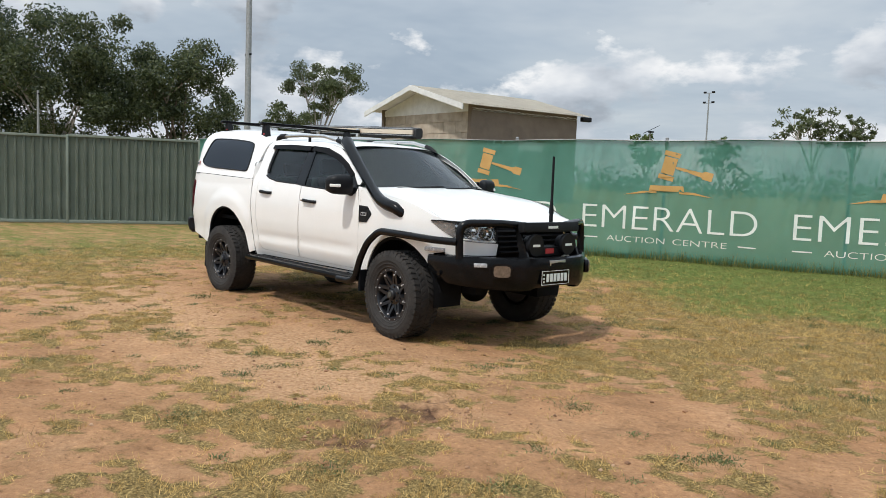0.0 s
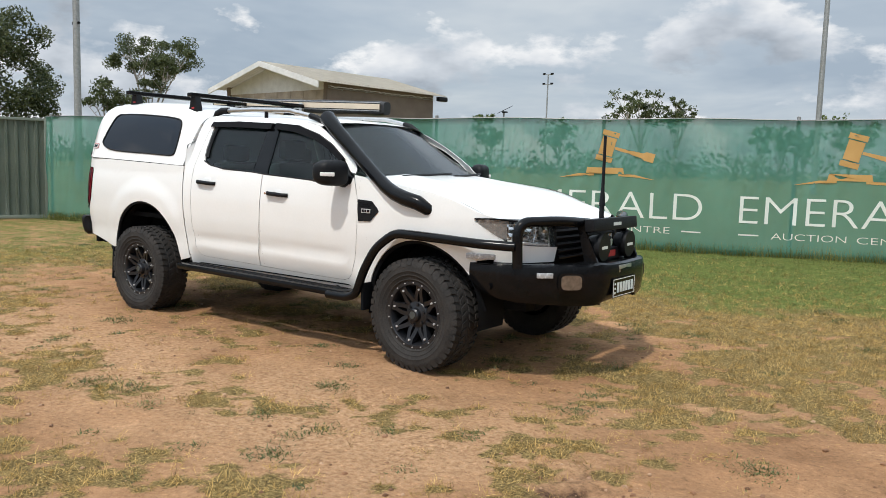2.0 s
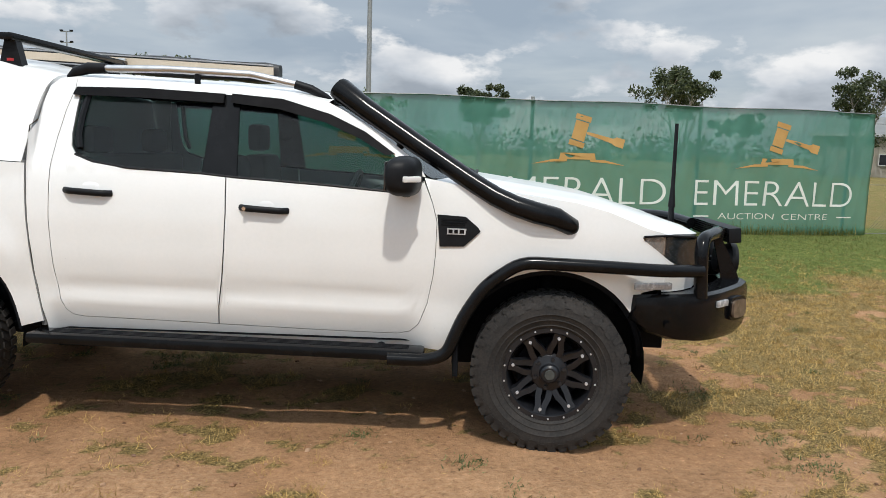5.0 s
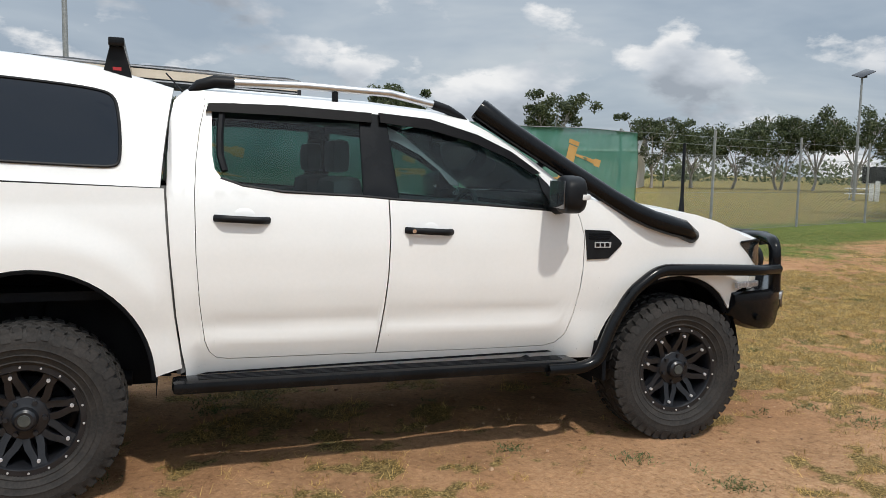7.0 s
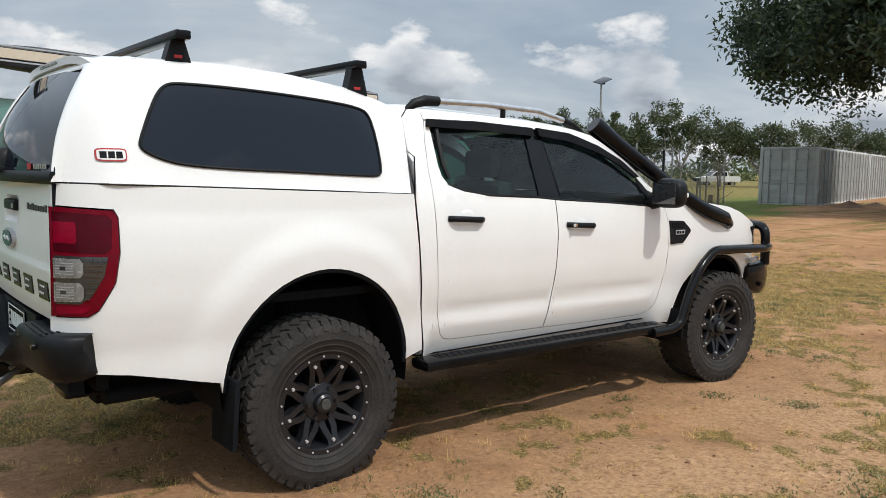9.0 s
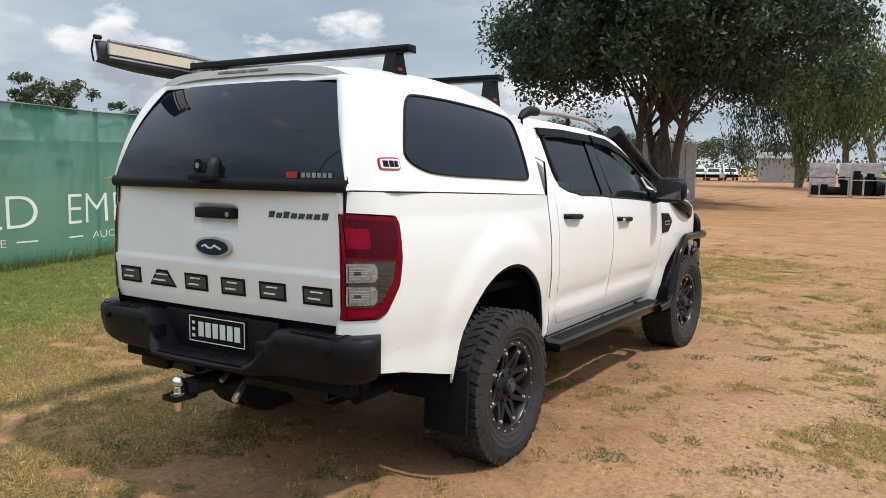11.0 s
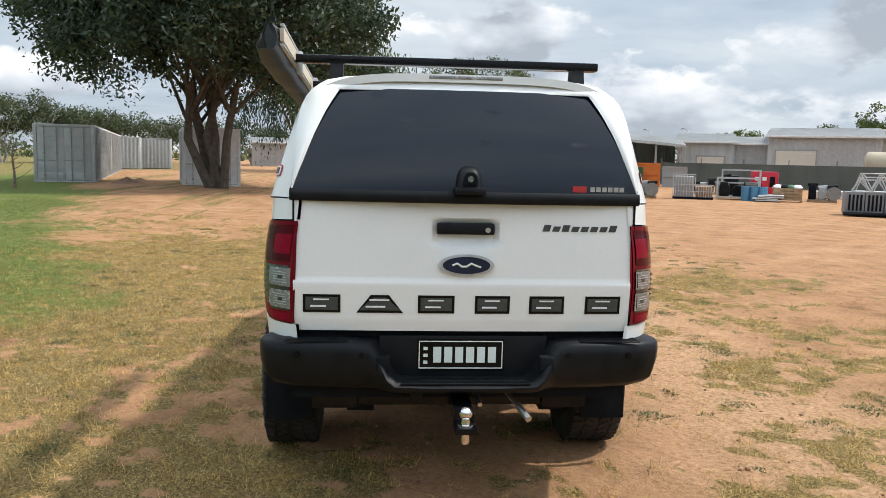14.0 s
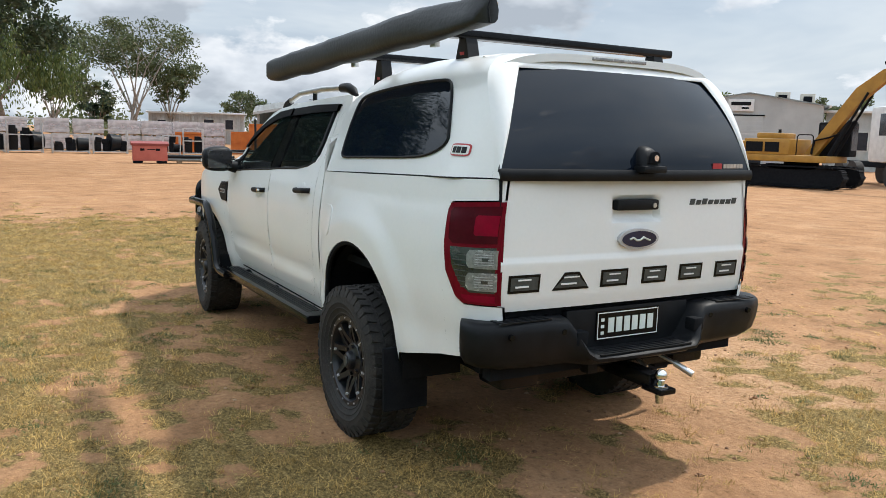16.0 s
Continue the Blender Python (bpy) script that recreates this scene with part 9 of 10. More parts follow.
def stillage(azd, d, w, h, load, levels=1, dep=1.1, ob_label="silver steel stillage frame loaded with black machinery parts"):
    x, y = spot(azd, d)
    ob = thing("stillage", ob_label, "storage rack", (x, y, 0), azd - 90)
    for sx in (-w / 2, w / 2):
        for yy in (-dep / 2, dep / 2):
            bm = bmesh.new()
            box(bm, sx - 0.03, sx + 0.03, yy - 0.03, yy + 0.03, 0, h)
            part("upright", bm, M_GALV, ob)
    for k in range(levels + 1):
        z = 0.12 + (h - 0.15) * k / levels
        for yy in (-dep / 2, dep / 2):
            bm = bmesh.new()
            box(bm, -w / 2, w / 2, yy - 0.025, yy + 0.025, z - 0.03, z + 0.03)
            part("rail", bm, M_GALV, ob)
    bm = bmesh.new()
    box(bm, -w / 2, w / 2, -dep / 2, dep / 2, 0.09, 0.12)
    part("deck", bm, M_WIRE, ob)
    rng = np.random.default_rng(int(abs(azd) * 100) + 7)
    for k in range(load):
        bm = bmesh.new()
        cx = -w / 2 + w * (k + 0.5) / load
        hh = h * rng.uniform(0.35, 0.8)
        if k % 3 == 2:
            cyl(bm, (cx - 0.3, rng.uniform(-0.2, 0.2), 0.12 + hh / 2), (cx + 0.3, 0, 0.12 + hh / 2), hh / 2, hh / 2.4, 14)
        else:
            box(bm, cx - 0.36 * w / load, cx + 0.40 * w / load, -0.4, 0.4, 0.12, 0.12 + hh, bev=0.08)
            box(bm, cx - 0.2, cx + 0.15, -0.45, 0.3, 0.12 + hh * 0.7, 0.12 + hh * 1.15, m=pose(0, 0, 0, 0, rng.uniform(-8, 8), 0), bev=0.05)
        part("machine_part", bm, M_BLACK if k % 2 == 0 else M_UNDER, ob)
    return ob


for a0, a1, h, lv, load in ((4.4, 2.1, 1.1, 1, 4), (2.0, 0.0, 1.9, 2, 3), (-0.5, -2.7, 1.1, 1, 3), (-2.9, -5.0, 1.4, 1, 4), (-7.2, -8.3, 1.15, 1, 3), (-8.5, -9.8, 1.6, 2, 2)):
    stillage((a0 + a1) / 2, 51, radians(a0 - a1) * 51 * 0.97, h, load, lv)


def tool_box():
    x, y = spot(-5.4, 38.2)
    ob = thing("site_tool_box", "faded red steel site tool box with dark lid", "tool box", (x, y, 0), -96)
    bm = bmesh.new()
    box(bm, -0.72, 0.72, -0.38, 0.38, 0.12, 0.78, bev=0.015)
    part("body", bm, M_PINKRED, ob)
    bm = bmesh.new()
    prism(bm, [(-0.42, 0.78), (0.42, 0.78), (0.42, 0.90), (0.30, 0.97), (-0.42, 0.88)], "x", -0.78, 0.78)
    part("lid", bm, mottled("dull_dark_red", (0.20, 0.035, 0.03), (0.28, 0.06, 0.05), 3, 0.6, 0, 0.05, 60), ob)
    for sx in (-0.5, 0.5):
        bm = bmesh.new()
        box(bm, sx - 0.2, sx + 0.2, -0.36, 0.36, 0, 0.12)
        part("skid", bm, M_UNDER, ob)
        bm = bmesh.new()
        box(bm, sx * 0.65 - 0.09, sx * 0.65 + 0.09, -0.385, -0.379, 0.56, 0.66)
        part("handle_recess", bm, M_UNDER, ob)
    bm = bmesh.new()
    box(bm, -0.12, 0.22, -0.384, -0.381, 0.60, 0.635)
    part("name_bar", bm, M_UNDER, ob)


tool_box()


def pipe_bundle(azd, d, length, n, r, z, label, bend=0.0, seed=1):
    x, y = spot(azd, d)
    rng = np.random.default_rng(seed)
    ob = thing("pipe_bundle", label, "pipes", (x, y, 0), azd - 90)
    for sx in (-0.3, 0.3):
        bm = bmesh.new()
        box(bm, sx * length - 0.1, sx * length + 0.1, -0.5, 0.5, 0, z)
        part("bearer", bm, M_TIMBER, ob)
    for k in range(n):
        bm = bmesh.new()
        yy, zz = -0.45 + (k % 5) * r * 2.1, z + r + (k // 5) * r * 1.8
        o = rng.uniform(-0.25, 0.25)
        sweep(bm, [(length * (t - 0.5) + o, yy, zz + bend * math.sin(math.pi * t)) for t in np.linspace(0, 1, 8)], r, 10)
        part("pipe", bm, M_BLACK if k % 3 else M_WIRE, ob)


pipe_bundle(-8.6, 38.5, 2.9, 10, 0.075, 0.10, "bundle of black pipes lying on timber bearers", 0, 3)
pipe_bundle(-12.3, 38.0, 2.3, 14, 0.035, 0.06, "heap of bowed black conduit on the ground", 0.10, 4)
pipe_bundle(-12.5, 53, 4.2, 10, 0.06, 0.10, "long dark pipes lying before the skips", 0.0, 5)


def skip(azd, d, w, h, dep, mat, label, z=0.0, ribs=4, name="skip_bin"):
    x, y = spot(azd, d)
    ob = thing(name, label, "skip bin", (x, y, z), azd - 90)
    bm = bmesh.new()
    for x0, x1, y0, y1 in ((-w / 2, w / 2, -dep / 2, -dep / 2 + 0.04), (-w / 2, w / 2, dep / 2 - 0.04, dep / 2), (-w / 2, -w / 2 + 0.04, -dep / 2 + 0.04, dep / 2 - 0.04), (w / 2 - 0.04, w / 2, -dep / 2 + 0.04, dep / 2 - 0.04)):
        box(bm, x0, x1, y0, y1, 0.08, h)
    box(bm, -w / 2 + 0.04, w / 2 - 0.04, -dep / 2 + 0.04, dep / 2 - 0.04, 0.08, 0.12)
    part("bin_body", bm, mat, ob)
    for k in range(ribs + 1):
        xx = -w / 2 + w * k / ribs
        bm = bmesh.new()
        box(bm, xx - 0.04, xx + 0.04, -dep / 2 - 0.05, -dep / 2 - 0.001, 0.08, h - 0.05)
        part("rib", bm, mat, ob)
    for z0, z1 in ((0.0, 0.09), (h - 0.1, h + 0.01), (h * 0.5, h * 0.5 + 0.06)):
        bm = bmesh.new()
        box(bm, -w / 2 - 0.02, w / 2 + 0.02, -dep / 2 - 0.07, -dep / 2 - 0.002, z0, z1)
        part("rail", bm, mat, ob)


skip(-12.5, 55, 1.2, 1.45, 1.6, M_ORANGE, "low orange steel bin", 0, 2)
skip(-14.05, 55, 1.85, 2.0, 1.8, M_ORANGE, "tall orange steel bin", 0, 2)
skip(-9.0, 53.5, 1.6, 1.35, 1.2, M_ORANGE, "orange steel crate behind a stillage", 0, 2)
for az0, lab in ((-15.95, "dark green steel skip bin in the yard"), (-17.5, "dark green steel skip bin beside another")):
    skip(az0, 53, 1.35, 0.65, 1.5, M_GREENPAINT, lab, 0, 3)
    skip(az0, 53, 1.35, 0.62, 1.5, M_GREENPAINT, "green steel skip stacked on another", 0.66, 3)
skip(-18.6, 55, 1.5, 1.55, 1.5, M_ORANGE, "red-orange steel bin behind skips", 0, 2)
skip(-20.4, 55, 1.5, 1.35, 1.5, M_WALL_GREY, "grey steel bin near the fence", 0, 3)


def engine_pile(azd, d, w, seed, label):
    x, y = spot(azd, d)
    rng = np.random.default_rng(seed)
    ob = thing("engine_pile", label, "machinery", (x, y, 0), azd - 90)
    bm = bmesh.new()
    box(bm, -w / 2, w / 2, -0.5, 0.5, 0, 0.12)
    part("pallet", bm, M_TIMBER, ob)
    for k in range(int(w * 3)):
        bm = bmesh.new()
        cx = -w / 2 + w * (k + 0.5) / int(w * 3)
        hh = rng.uniform(0.3, 0.7)
        box(bm, cx - 0.16, cx + 0.16, -0.35, 0.3, 0.12, 0.12 + hh, bev=0.05)
        cyl(bm, (cx, -0.4, 0.3), (cx, 0.2, 0.35), rng.uniform(0.08, 0.2), seg=14)
        cyl(bm, (cx - 0.2, -0.2, 0.12 + hh), (cx + 0.2, -0.1, 0.15 + hh), 0.07, seg=10)
        part("engine_block", bm, (M_UNDER, M_WALL_GREY, M_BLACK, M_WIRE)[k % 4], ob)
    bm = bmesh.new()
    cyl(bm, (w * 0.38, -0.55, 0.40), (w * 0.38, -0.45, 0.40), 0.30, 0.28, 20)
    part("flywheel", bm, M_WIRE, ob)
    return ob


engine_pile(-14.6, 37, 1.4, 5, "pile of old engines and gearboxes on a pallet")
engine_pile(-17.6, 37, 1.9, 6, "used engines with a spoked flywheel on a pallet")


def cage(azd, d, w, h, mat, label):
    x, y = spot(azd, d)
    ob = thing("wire_cage", label, "cage", (x, y, 0), azd - 90)
    bm = bmesh.new()
    box(bm, -w / 2, w / 2, -0.5, 0.5, 0, 0.10)
    part("base", bm, M_UNDER, ob)
    bm = bmesh.new()
    box(bm, -w / 2 + 0.05, w / 2 - 0.05, -0.44, 0.44, 0.10, h * 0.92, bev=0.05)
    part("load", bm, mat, ob)
    n = 9
    for k in range(n):
        bm = bmesh.new()
        xx = -w / 2 + w * k / (n - 1)
        box(bm, xx - 0.012, xx + 0.012, -0.512, -0.488, 0.10, h)
        part("bar", bm, M_GALV, ob)
    for zz in (0.35, 0.65, h):
        bm = bmesh.new()
        box(bm, -w / 2, w / 2, -0.514, -0.486, zz - 0.014, zz + 0.014)
        part("ring", bm, M_GALV, ob)


cage(-20.9, 37.5, 0.95, 1.1, M_WALL_GREY, "grey caged liquid container")
cage(-22.2, 37.5, 0.85, 0.62, M_TIMBER, "low wire crate of scrap")
stillage(-24.4, 38.5, 1.75, 1.0, 3, 1, 1.0, "pale steel frame with stacked drums")
stillage(-24.6, 40.5, 1.7, 1.35, 2, 2, 1.0, "tall pale steel frame with a dark panel")
M_BLUE_DRUM = mottled("faded_blue_drum", (0.05, 0.16, 0.27), (0.08, 0.22, 0.34), 3, 0.5, 0, 0.03, 60)
for i in range(3):
    x, y = spot(-24.9 - 0.55 * i, 37.6)
    ob = thing("blue_drum", "faded blue steel drum among the scrap", "drum", (x, y, 0), 0, "blue drums")
    bm = bmesh.new()
    cyl(bm, (0, 0, 0), (0, 0, 0.62), 0.19, seg=18)
    part("barrel", bm, M_BLUE_DRUM, ob)
    for z in (0.2, 0.42, 0.61):
        bm = bmesh.new()
        cyl(bm, (0, 0, z), (0, 0, z + 0.02), 0.198, seg=18)
        part("hoop", bm, M_BLUE_DRUM, ob)


def generator():
    x, y = spot(-26.1, 44)
    ob = thing("generator", "red enclosed generator set", "generator", (x, y, 0), -26 - 90)
    bm = bmesh.new()
    box(bm, -0.65, 0.65, -0.5, 0.5, 0.12, 1.25, bev=0.04)
    part("enclosure", bm, mottled("bright_red_enclosure", (0.42, 0.012, 0.03), (0.52, 0.02, 0.045), 3, 0.4, 0, 0.03, 60), ob)
    for x0, x1, z0, z1, mt in ((-0.45, -0.2, 0.8, 0.98, M_WHITE), (-0.1, 0.1, 0.8, 0.98, M_WHITE), (0.25, 0.5, 0.5, 1.0, M_UNDER), (-0.5, -0.1, 0.25, 0.6, M_UNDER)):
        bm = bmesh.new()
        box(bm, x0, x1, -0.515, -0.499, z0, z1)
        part("panel", bm, mt, ob)
    bm = bmesh.new()
    box(bm, -0.68, 0.68, -0.45, 0.45, 0, 0.12)
    part("base_frame", bm, M_UNDER, ob)


generator()
engine_pile(-23.0, 44, 2.2, 8, "heap of grey machine parts on a pallet")


def timber_crate(azd, d, w, h, load, label):
    x, y = spot(azd, d)
    ob = thing("timber_crate", label, "crate", (x, y, 0), azd - 90)
    for k in range(4):
        for yy in (-0.45, 0.43):
            bm = bmesh.new()
            box(bm, -w / 2, w / 2, yy, yy + 0.02, 0.08 + k * h / 4, 0.08 + (k + 0.85) * h / 4)
            part("plank", bm, M_TIMBER, ob)
    for sx in (-w / 2, w / 2 - 0.05):
        bm = bmesh.new()
        box(bm, sx, sx + 0.05, -0.43, 0.43, 0, h + 0.08)
        part("end_board", bm, M_TIMBER, ob)
    for k in range(4):
        bm = bmesh.new()
        bmesh.ops.create_uvsphere(bm, u_segments=12, v_segments=8, radius=0.2, matrix=Matrix.Translation((-w / 3 + k * w / 4.5, 0, h + 0.05)) @ Matrix.Diagonal((1.1, 1.4, 0.8, 1)))
        part("scrap_lump", bm, load[k % len(load)], ob)


timber_crate(-27.5, 38, 1.2, 0.55, (M_WHITE, M_UNDER, M_GREENPAINT), "timber crate heaped with coiled hose and parts")
engine_pile(-29.6, 39, 1.2, 9, "dark scrap lying on a low pallet")


def sheet_stack(azd, d, w, mat, label, n=4):
    x, y = spot(azd, d)
    rng = np.random.default_rng(int(abs(azd * 10)))
    ob = thing("sheet_stack", label, "sheets", (x, y, 0), azd - 90)
    for k in range(n):
        bm = bmesh.new()
        box(bm, -w / 2, w / 2, -0.6, 0.6, 0.05 + k * 0.07, 0.09 + k * 0.07, m=pose(rng.uniform(-0.15, 0.15), 0, 0, 0, rng.uniform(-1.5, 1.5), rng.uniform(-5, 5)))
        part("sheet", bm, mat, ob)


sheet_stack(-30.6, 44, 2.2, M_TRIM_WHITE, "loose white sheets lying in a pile", 5)
sheet_stack(-26.4, 37.5, 1.0, M_TRIM_WHITE, "white sheets lying by a steel frame", 4)


M_BIN = mottled("grey_plastic_bin", (0.15, 0.15, 0.152), (0.23, 0.228, 0.225), 3, 0.6, 0, 0.05, 40)


def truss_stack():
    """Welded frames and grey panels heaped on pallets."""
    for azd, d, w, seed in ((-32.4, 29.5, 1.7, 1), (-35.2, 30.6, 1.6, 2)):
        x, y = spot(azd, d)
        rng = np.random.default_rng(seed)
        ob = thing("frame_stack", "heap of galvanised welded frames on grey bins", "steel frames", (x, y, 0), azd - 90 + 8)
        for k in range(3):
            bm = bmesh.new()
            box(bm, -w / 2 + k * w / 3, -w / 2 + (k + 0.94) * w / 3, -0.5, 0.5, 0.08, 0.78, bev=0.01)
            bn = part("grey_bin", bm, M_BIN, ob)
            for j in range(4):
                bm = bmesh.new()
                xx = -w / 2 + (k + 0.12 + 0.2 * j) * w / 3
                box(bm, xx, xx + 0.06, -0.52, -0.501, 0.18, 0.70)
                part("slot", bm, M_UNDER, bn)
        for k in range(5):
            yy = -0.45 + k * 0.2
            a = rng.uniform(-16, 16)
            bm = bmesh.new()
            z0, z1 = 0.80, 1.28 + rng.uniform(-0.12, 0.12)
            for p, q in (((-0.75, z0), (0.8, z0)), ((-0.5, z1), (0.7, z1)), ((-0.75, z0), (-0.5, z1)), ((0.8, z0), (0.7, z1)), ((-0.5, z1), (-0.1, z0)), ((-0.1, z0), (0.2, z1)), ((0.2, z1), (0.5, z0)), ((0.5, z0), (0.7, z1))):
                cyl(bm, (p[0] * 0.8, yy, p[1]), (q[0] * 0.8, yy, q[1]), 0.017, seg=6)
            moved(bm, pose(0, 0, 0, 0, 0, a))
            part("welded_frame", bm, M_GALV, ob)
        for k in range(4):
            bm = bmesh.new()
            sweep(bm, [(0.35 + k * 0.12, -0.55, 1.45), (0.5 + k * 0.12, -0.6, 1.2), (0.7 + k * 0.1, -0.62, 0.85)], 0.055, 8)
            part("hose", bm, M_WALL_PALE, ob)
        for k in range(6):
            bm = bmesh.new()
            cyl(bm, (-w * 0.55, -0.9 + k * 0.07, 0.08 + 0.02 * (k % 2)), (w * 0.65, -0.95 + k * 0.09, 0.09), 0.035, seg=8)
            part("loose_bar", bm, M_UNDER, ob)


truss_stack()


def panel_rack():
    x, y = spot(-44.0, 46.5, (-5.8, 1.5))
    ob = thing("panel_rack", "row of tall white door panels standing on a rack", "panels", (x, y, 0), -44 - 90 + 14)
    for k in range(6):
        bm = bmesh.new()
        xx = -1.9 + k * 0.64
        box(bm, xx, xx + 0.60, -0.5 + 0.04 * k, -0.45 + 0.04 * k, 0.32, 2.35, m=None, bev=0.006)
        p = part("door_panel", bm, M_TRIM_WHITE, ob)
        bm = bmesh.new()
        box(bm, xx + 0.24, xx + 0.36, -0.512 + 0.04 * k, -0.501 + 0.04 * k, 1.2, 1.85)
        part("glazed_slot", bm, M_PANEL_GLASS, p)
    bm = bmesh.new()
    box(bm, -2.0, 2.0, -0.6, 0.6, 0.16, 0.30, bev=0.01)
    part("rack_base", bm, M_TIMBER, ob)
    for sx in (-1.8, 0.0, 1.8):
        bm = bmesh.new()
        box(bm, sx - 0.06, sx + 0.06, -0.6, 0.6, 0, 0.16)
        part("rack_foot", bm, M_UNDER, ob)


panel_rack()
stillage(-46.8, 46, 3.0, 2.2, 3, 2, 1.0, "tall dark steel frame of stacked parts")


def excavator():
    # local x: towards the machine's front, local y across
    ob = thing("excavator", "large yellow tracked excavator parked in the yard", "excavator", (14.7, -24.6, 0.05), -164)
    ob.scale = (0.83, 0.83, 0.83)
    for sy in (-1.15, 1.15):
        bm = bmesh.new()
        prism(bm, [(-2.15, 0.30), (-1.95, 0.08), (1.95, 0.08), (2.2, 0.30), (2.25, 0.55), (2.0, 0.82), (1.7, 0.88), (0.6, 0.80), (-0.6, 0.80), (-1.7, 0.88), (-2.05, 0.78), (-2.2, 0.55)], "y", sy - 0.20, sy + 0.20)
        tr = part("track_frame", bm, M_UNDER, ob, "black track frame")
        loop = [(-2.05, 0.04), (2.0, 0.04), (2.25, 0.22), (2.34, 0.50), (2.22, 0.78), (2.0, 0.92), (-1.95, 0.92), (-2.2, 0.78), (-2.32, 0.50), (-2.24, 0.22)]
        pts = []
        for p, q in zip(loop, loop[1:] + loop[:1]):
            k = max(1, round(math.hypot(q[0] - p[0], q[1] - p[1]) / 0.19))
            pts += [(p[0] + (q[0] - p[0]) * i / k, p[1] + (q[1] - p[1]) * i / k, math.atan2(q[1] - p[1], q[0] - p[0])) for i in range(k)]
        for px, pz, an in pts:
            bm = bmesh.new()
            box(bm, -0.085, 0.085, -0.32, 0.32, -0.025, 0.02)
            box(bm, -0.02, 0.02, -0.32, 0.32, -0.055, -0.025)
            moved(bm, pose(px, sy, pz, 0, -math.degrees(an), 0))
            part("track_shoe", bm, M_UNDER, tr)
        for wx in (-2.0, 1.98):
            bm = bmesh.new()
            cyl(bm, (wx, sy - 0.24, 0.48), (wx, sy + 0.24, 0.48), 0.36, seg=20)
            part("sprocket", bm, M_UNDER, tr)
    bm = bmesh.new()
    box(bm, -1.0, 1.0, -0.9, 0.9, 0.55, 0.95, bev=0.05)
    cyl(bm, (0, 0, 0.95), (0, 0, 1.12), 0.75, seg=24)
    part("undercarriage", bm, M_UNDER, ob)
    bm = bmesh.new()
    box(bm, -2.75, 1.55, -1.35, 1.35, 1.12, 1.42, bev=0.04)
    part("deck", bm, M_YELLOW, ob)
    bm = bmesh.new()
    box(bm, -2.95, -2.2, -1.38, 1.38, 1.15, 2.05, bev=0.15)
    part("counterweight", bm, M_YELLOW, ob)
    bm = bmesh.new()
    box(bm, -2.2, -0.1, -1.32, 1.32, 1.42, 2.15, bev=0.06)
    hood = part("engine_housing", bm, M_YELLOW, ob)
    for k, (x0, x1) in enumerate(((-2.1, -1.3), (-1.2, -0.55))):
        for sy in (-1.34, 1.325):
            bm = bmesh.new()
            box(bm, x0, x1, sy, sy + 0.015, 1.55, 2.0)
            part("vent_panel", bm, M_UNDER, hood)
    bm = bmesh.new()
    box(bm, -1.9, -0.6, -0.7, 0.7, 2.15, 2.42, bev=0.08)
    part("engine_cover", bm, M_YELLOW, ob)
    bm = bmesh.new()
    cyl(bm, (-1.3, 0.5, 2.4), (-1.3, 0.5, 2.60), 0.07, seg=10)
    part("exhaust_stack", bm, M_UNDER, ob)
    bm = bmesh.new()
    box(bm, 0.5, 1.95, 0.35, 1.32, 1.42, 2.95, bev=0.08)
    cab = part("cab", bm, M_UNDER, ob, "dark cab with large windows")
    for x0, x1, y0, y1, z0, z1 in ((0.62, 1.84, 1.315, 1.33, 1.95, 2.82), (1.945, 1.96, 0.45, 1.22, 1.7, 2.82), (0.62, 1.84, 0.34, 0.352, 2.0, 2.82), (0.49, 0.502, 0.45, 1.22, 2.0, 2.8)):
        bm = bmesh.new()
        box(bm, x0, x1, y0, y1, z0, z1)
        part("cab_window", bm, M_PANEL_GLASS, cab)
    # boom, stick, rams
    bm = bmesh.new()
    prism(bm, [(0.25, 1.5), (0.70, 1.40), (1.72, 2.85), (2.45, 3.85), (3.3, 4.62), (4.4, 5.08), (6.0, 5.28), (6.0, 5.5), (4.3, 5.50), (3.2, 5.16), (2.2, 4.40), (1.36, 3.18)], "y", -0.42, 0.02)
    part("boom", bm, M_YELLOW, ob)
    bm = bmesh.new()
    prism(bm, [(5.7, 5.75), (6.2, 5.65), (6.4, 5.2), (5.65, 1.6), (5.35, 1.6)], "y", -0.36, -0.04)
    part("stick", bm, M_YELLOW, ob)
    for y0 in (-0.55, 0.12):
        bm = bmesh.new()
        cyl(bm, (1.35, y0, 1.35), (2.15, y0, 3.0), 0.10, seg=12)
        cyl(bm, (2.15, y0, 3.0), (2.75, y0, 4.2), 0.055, seg=12)
        part("boom_ram", bm, M_UNDER, ob)
    bm = bmesh.new()
    cyl(bm, (3.2, -0.2, 5.45), (5.7, -0.2, 5.85), 0.08, seg=12)
    part("stick_ram", bm, M_UNDER, ob)
    bm = bmesh.new()
    prism(bm, [(4.9, 1.7), (5.75, 1.7), (5.9, 1.1), (5.5, 0.3), (4.9, 0.02), (4.5, 0.6)], "y", -0.75, 0.35)
    part("bucket", bm, M_UNDER, ob)
    for k in range(2):
        bm = bmesh.new()
        sweep(bm, [(0.6, -0.5 - 0.1 * k, 1.5), (0.7, -0.5 - 0.1 * k, 2.1), (1.3, -0.45 - 0.1 * k, 2.25), (1.9, -0.44 - 0.1 * k, 2.5)], 0.03, 8)
        part("hydraulic_hose", bm, M_UNDER, ob)
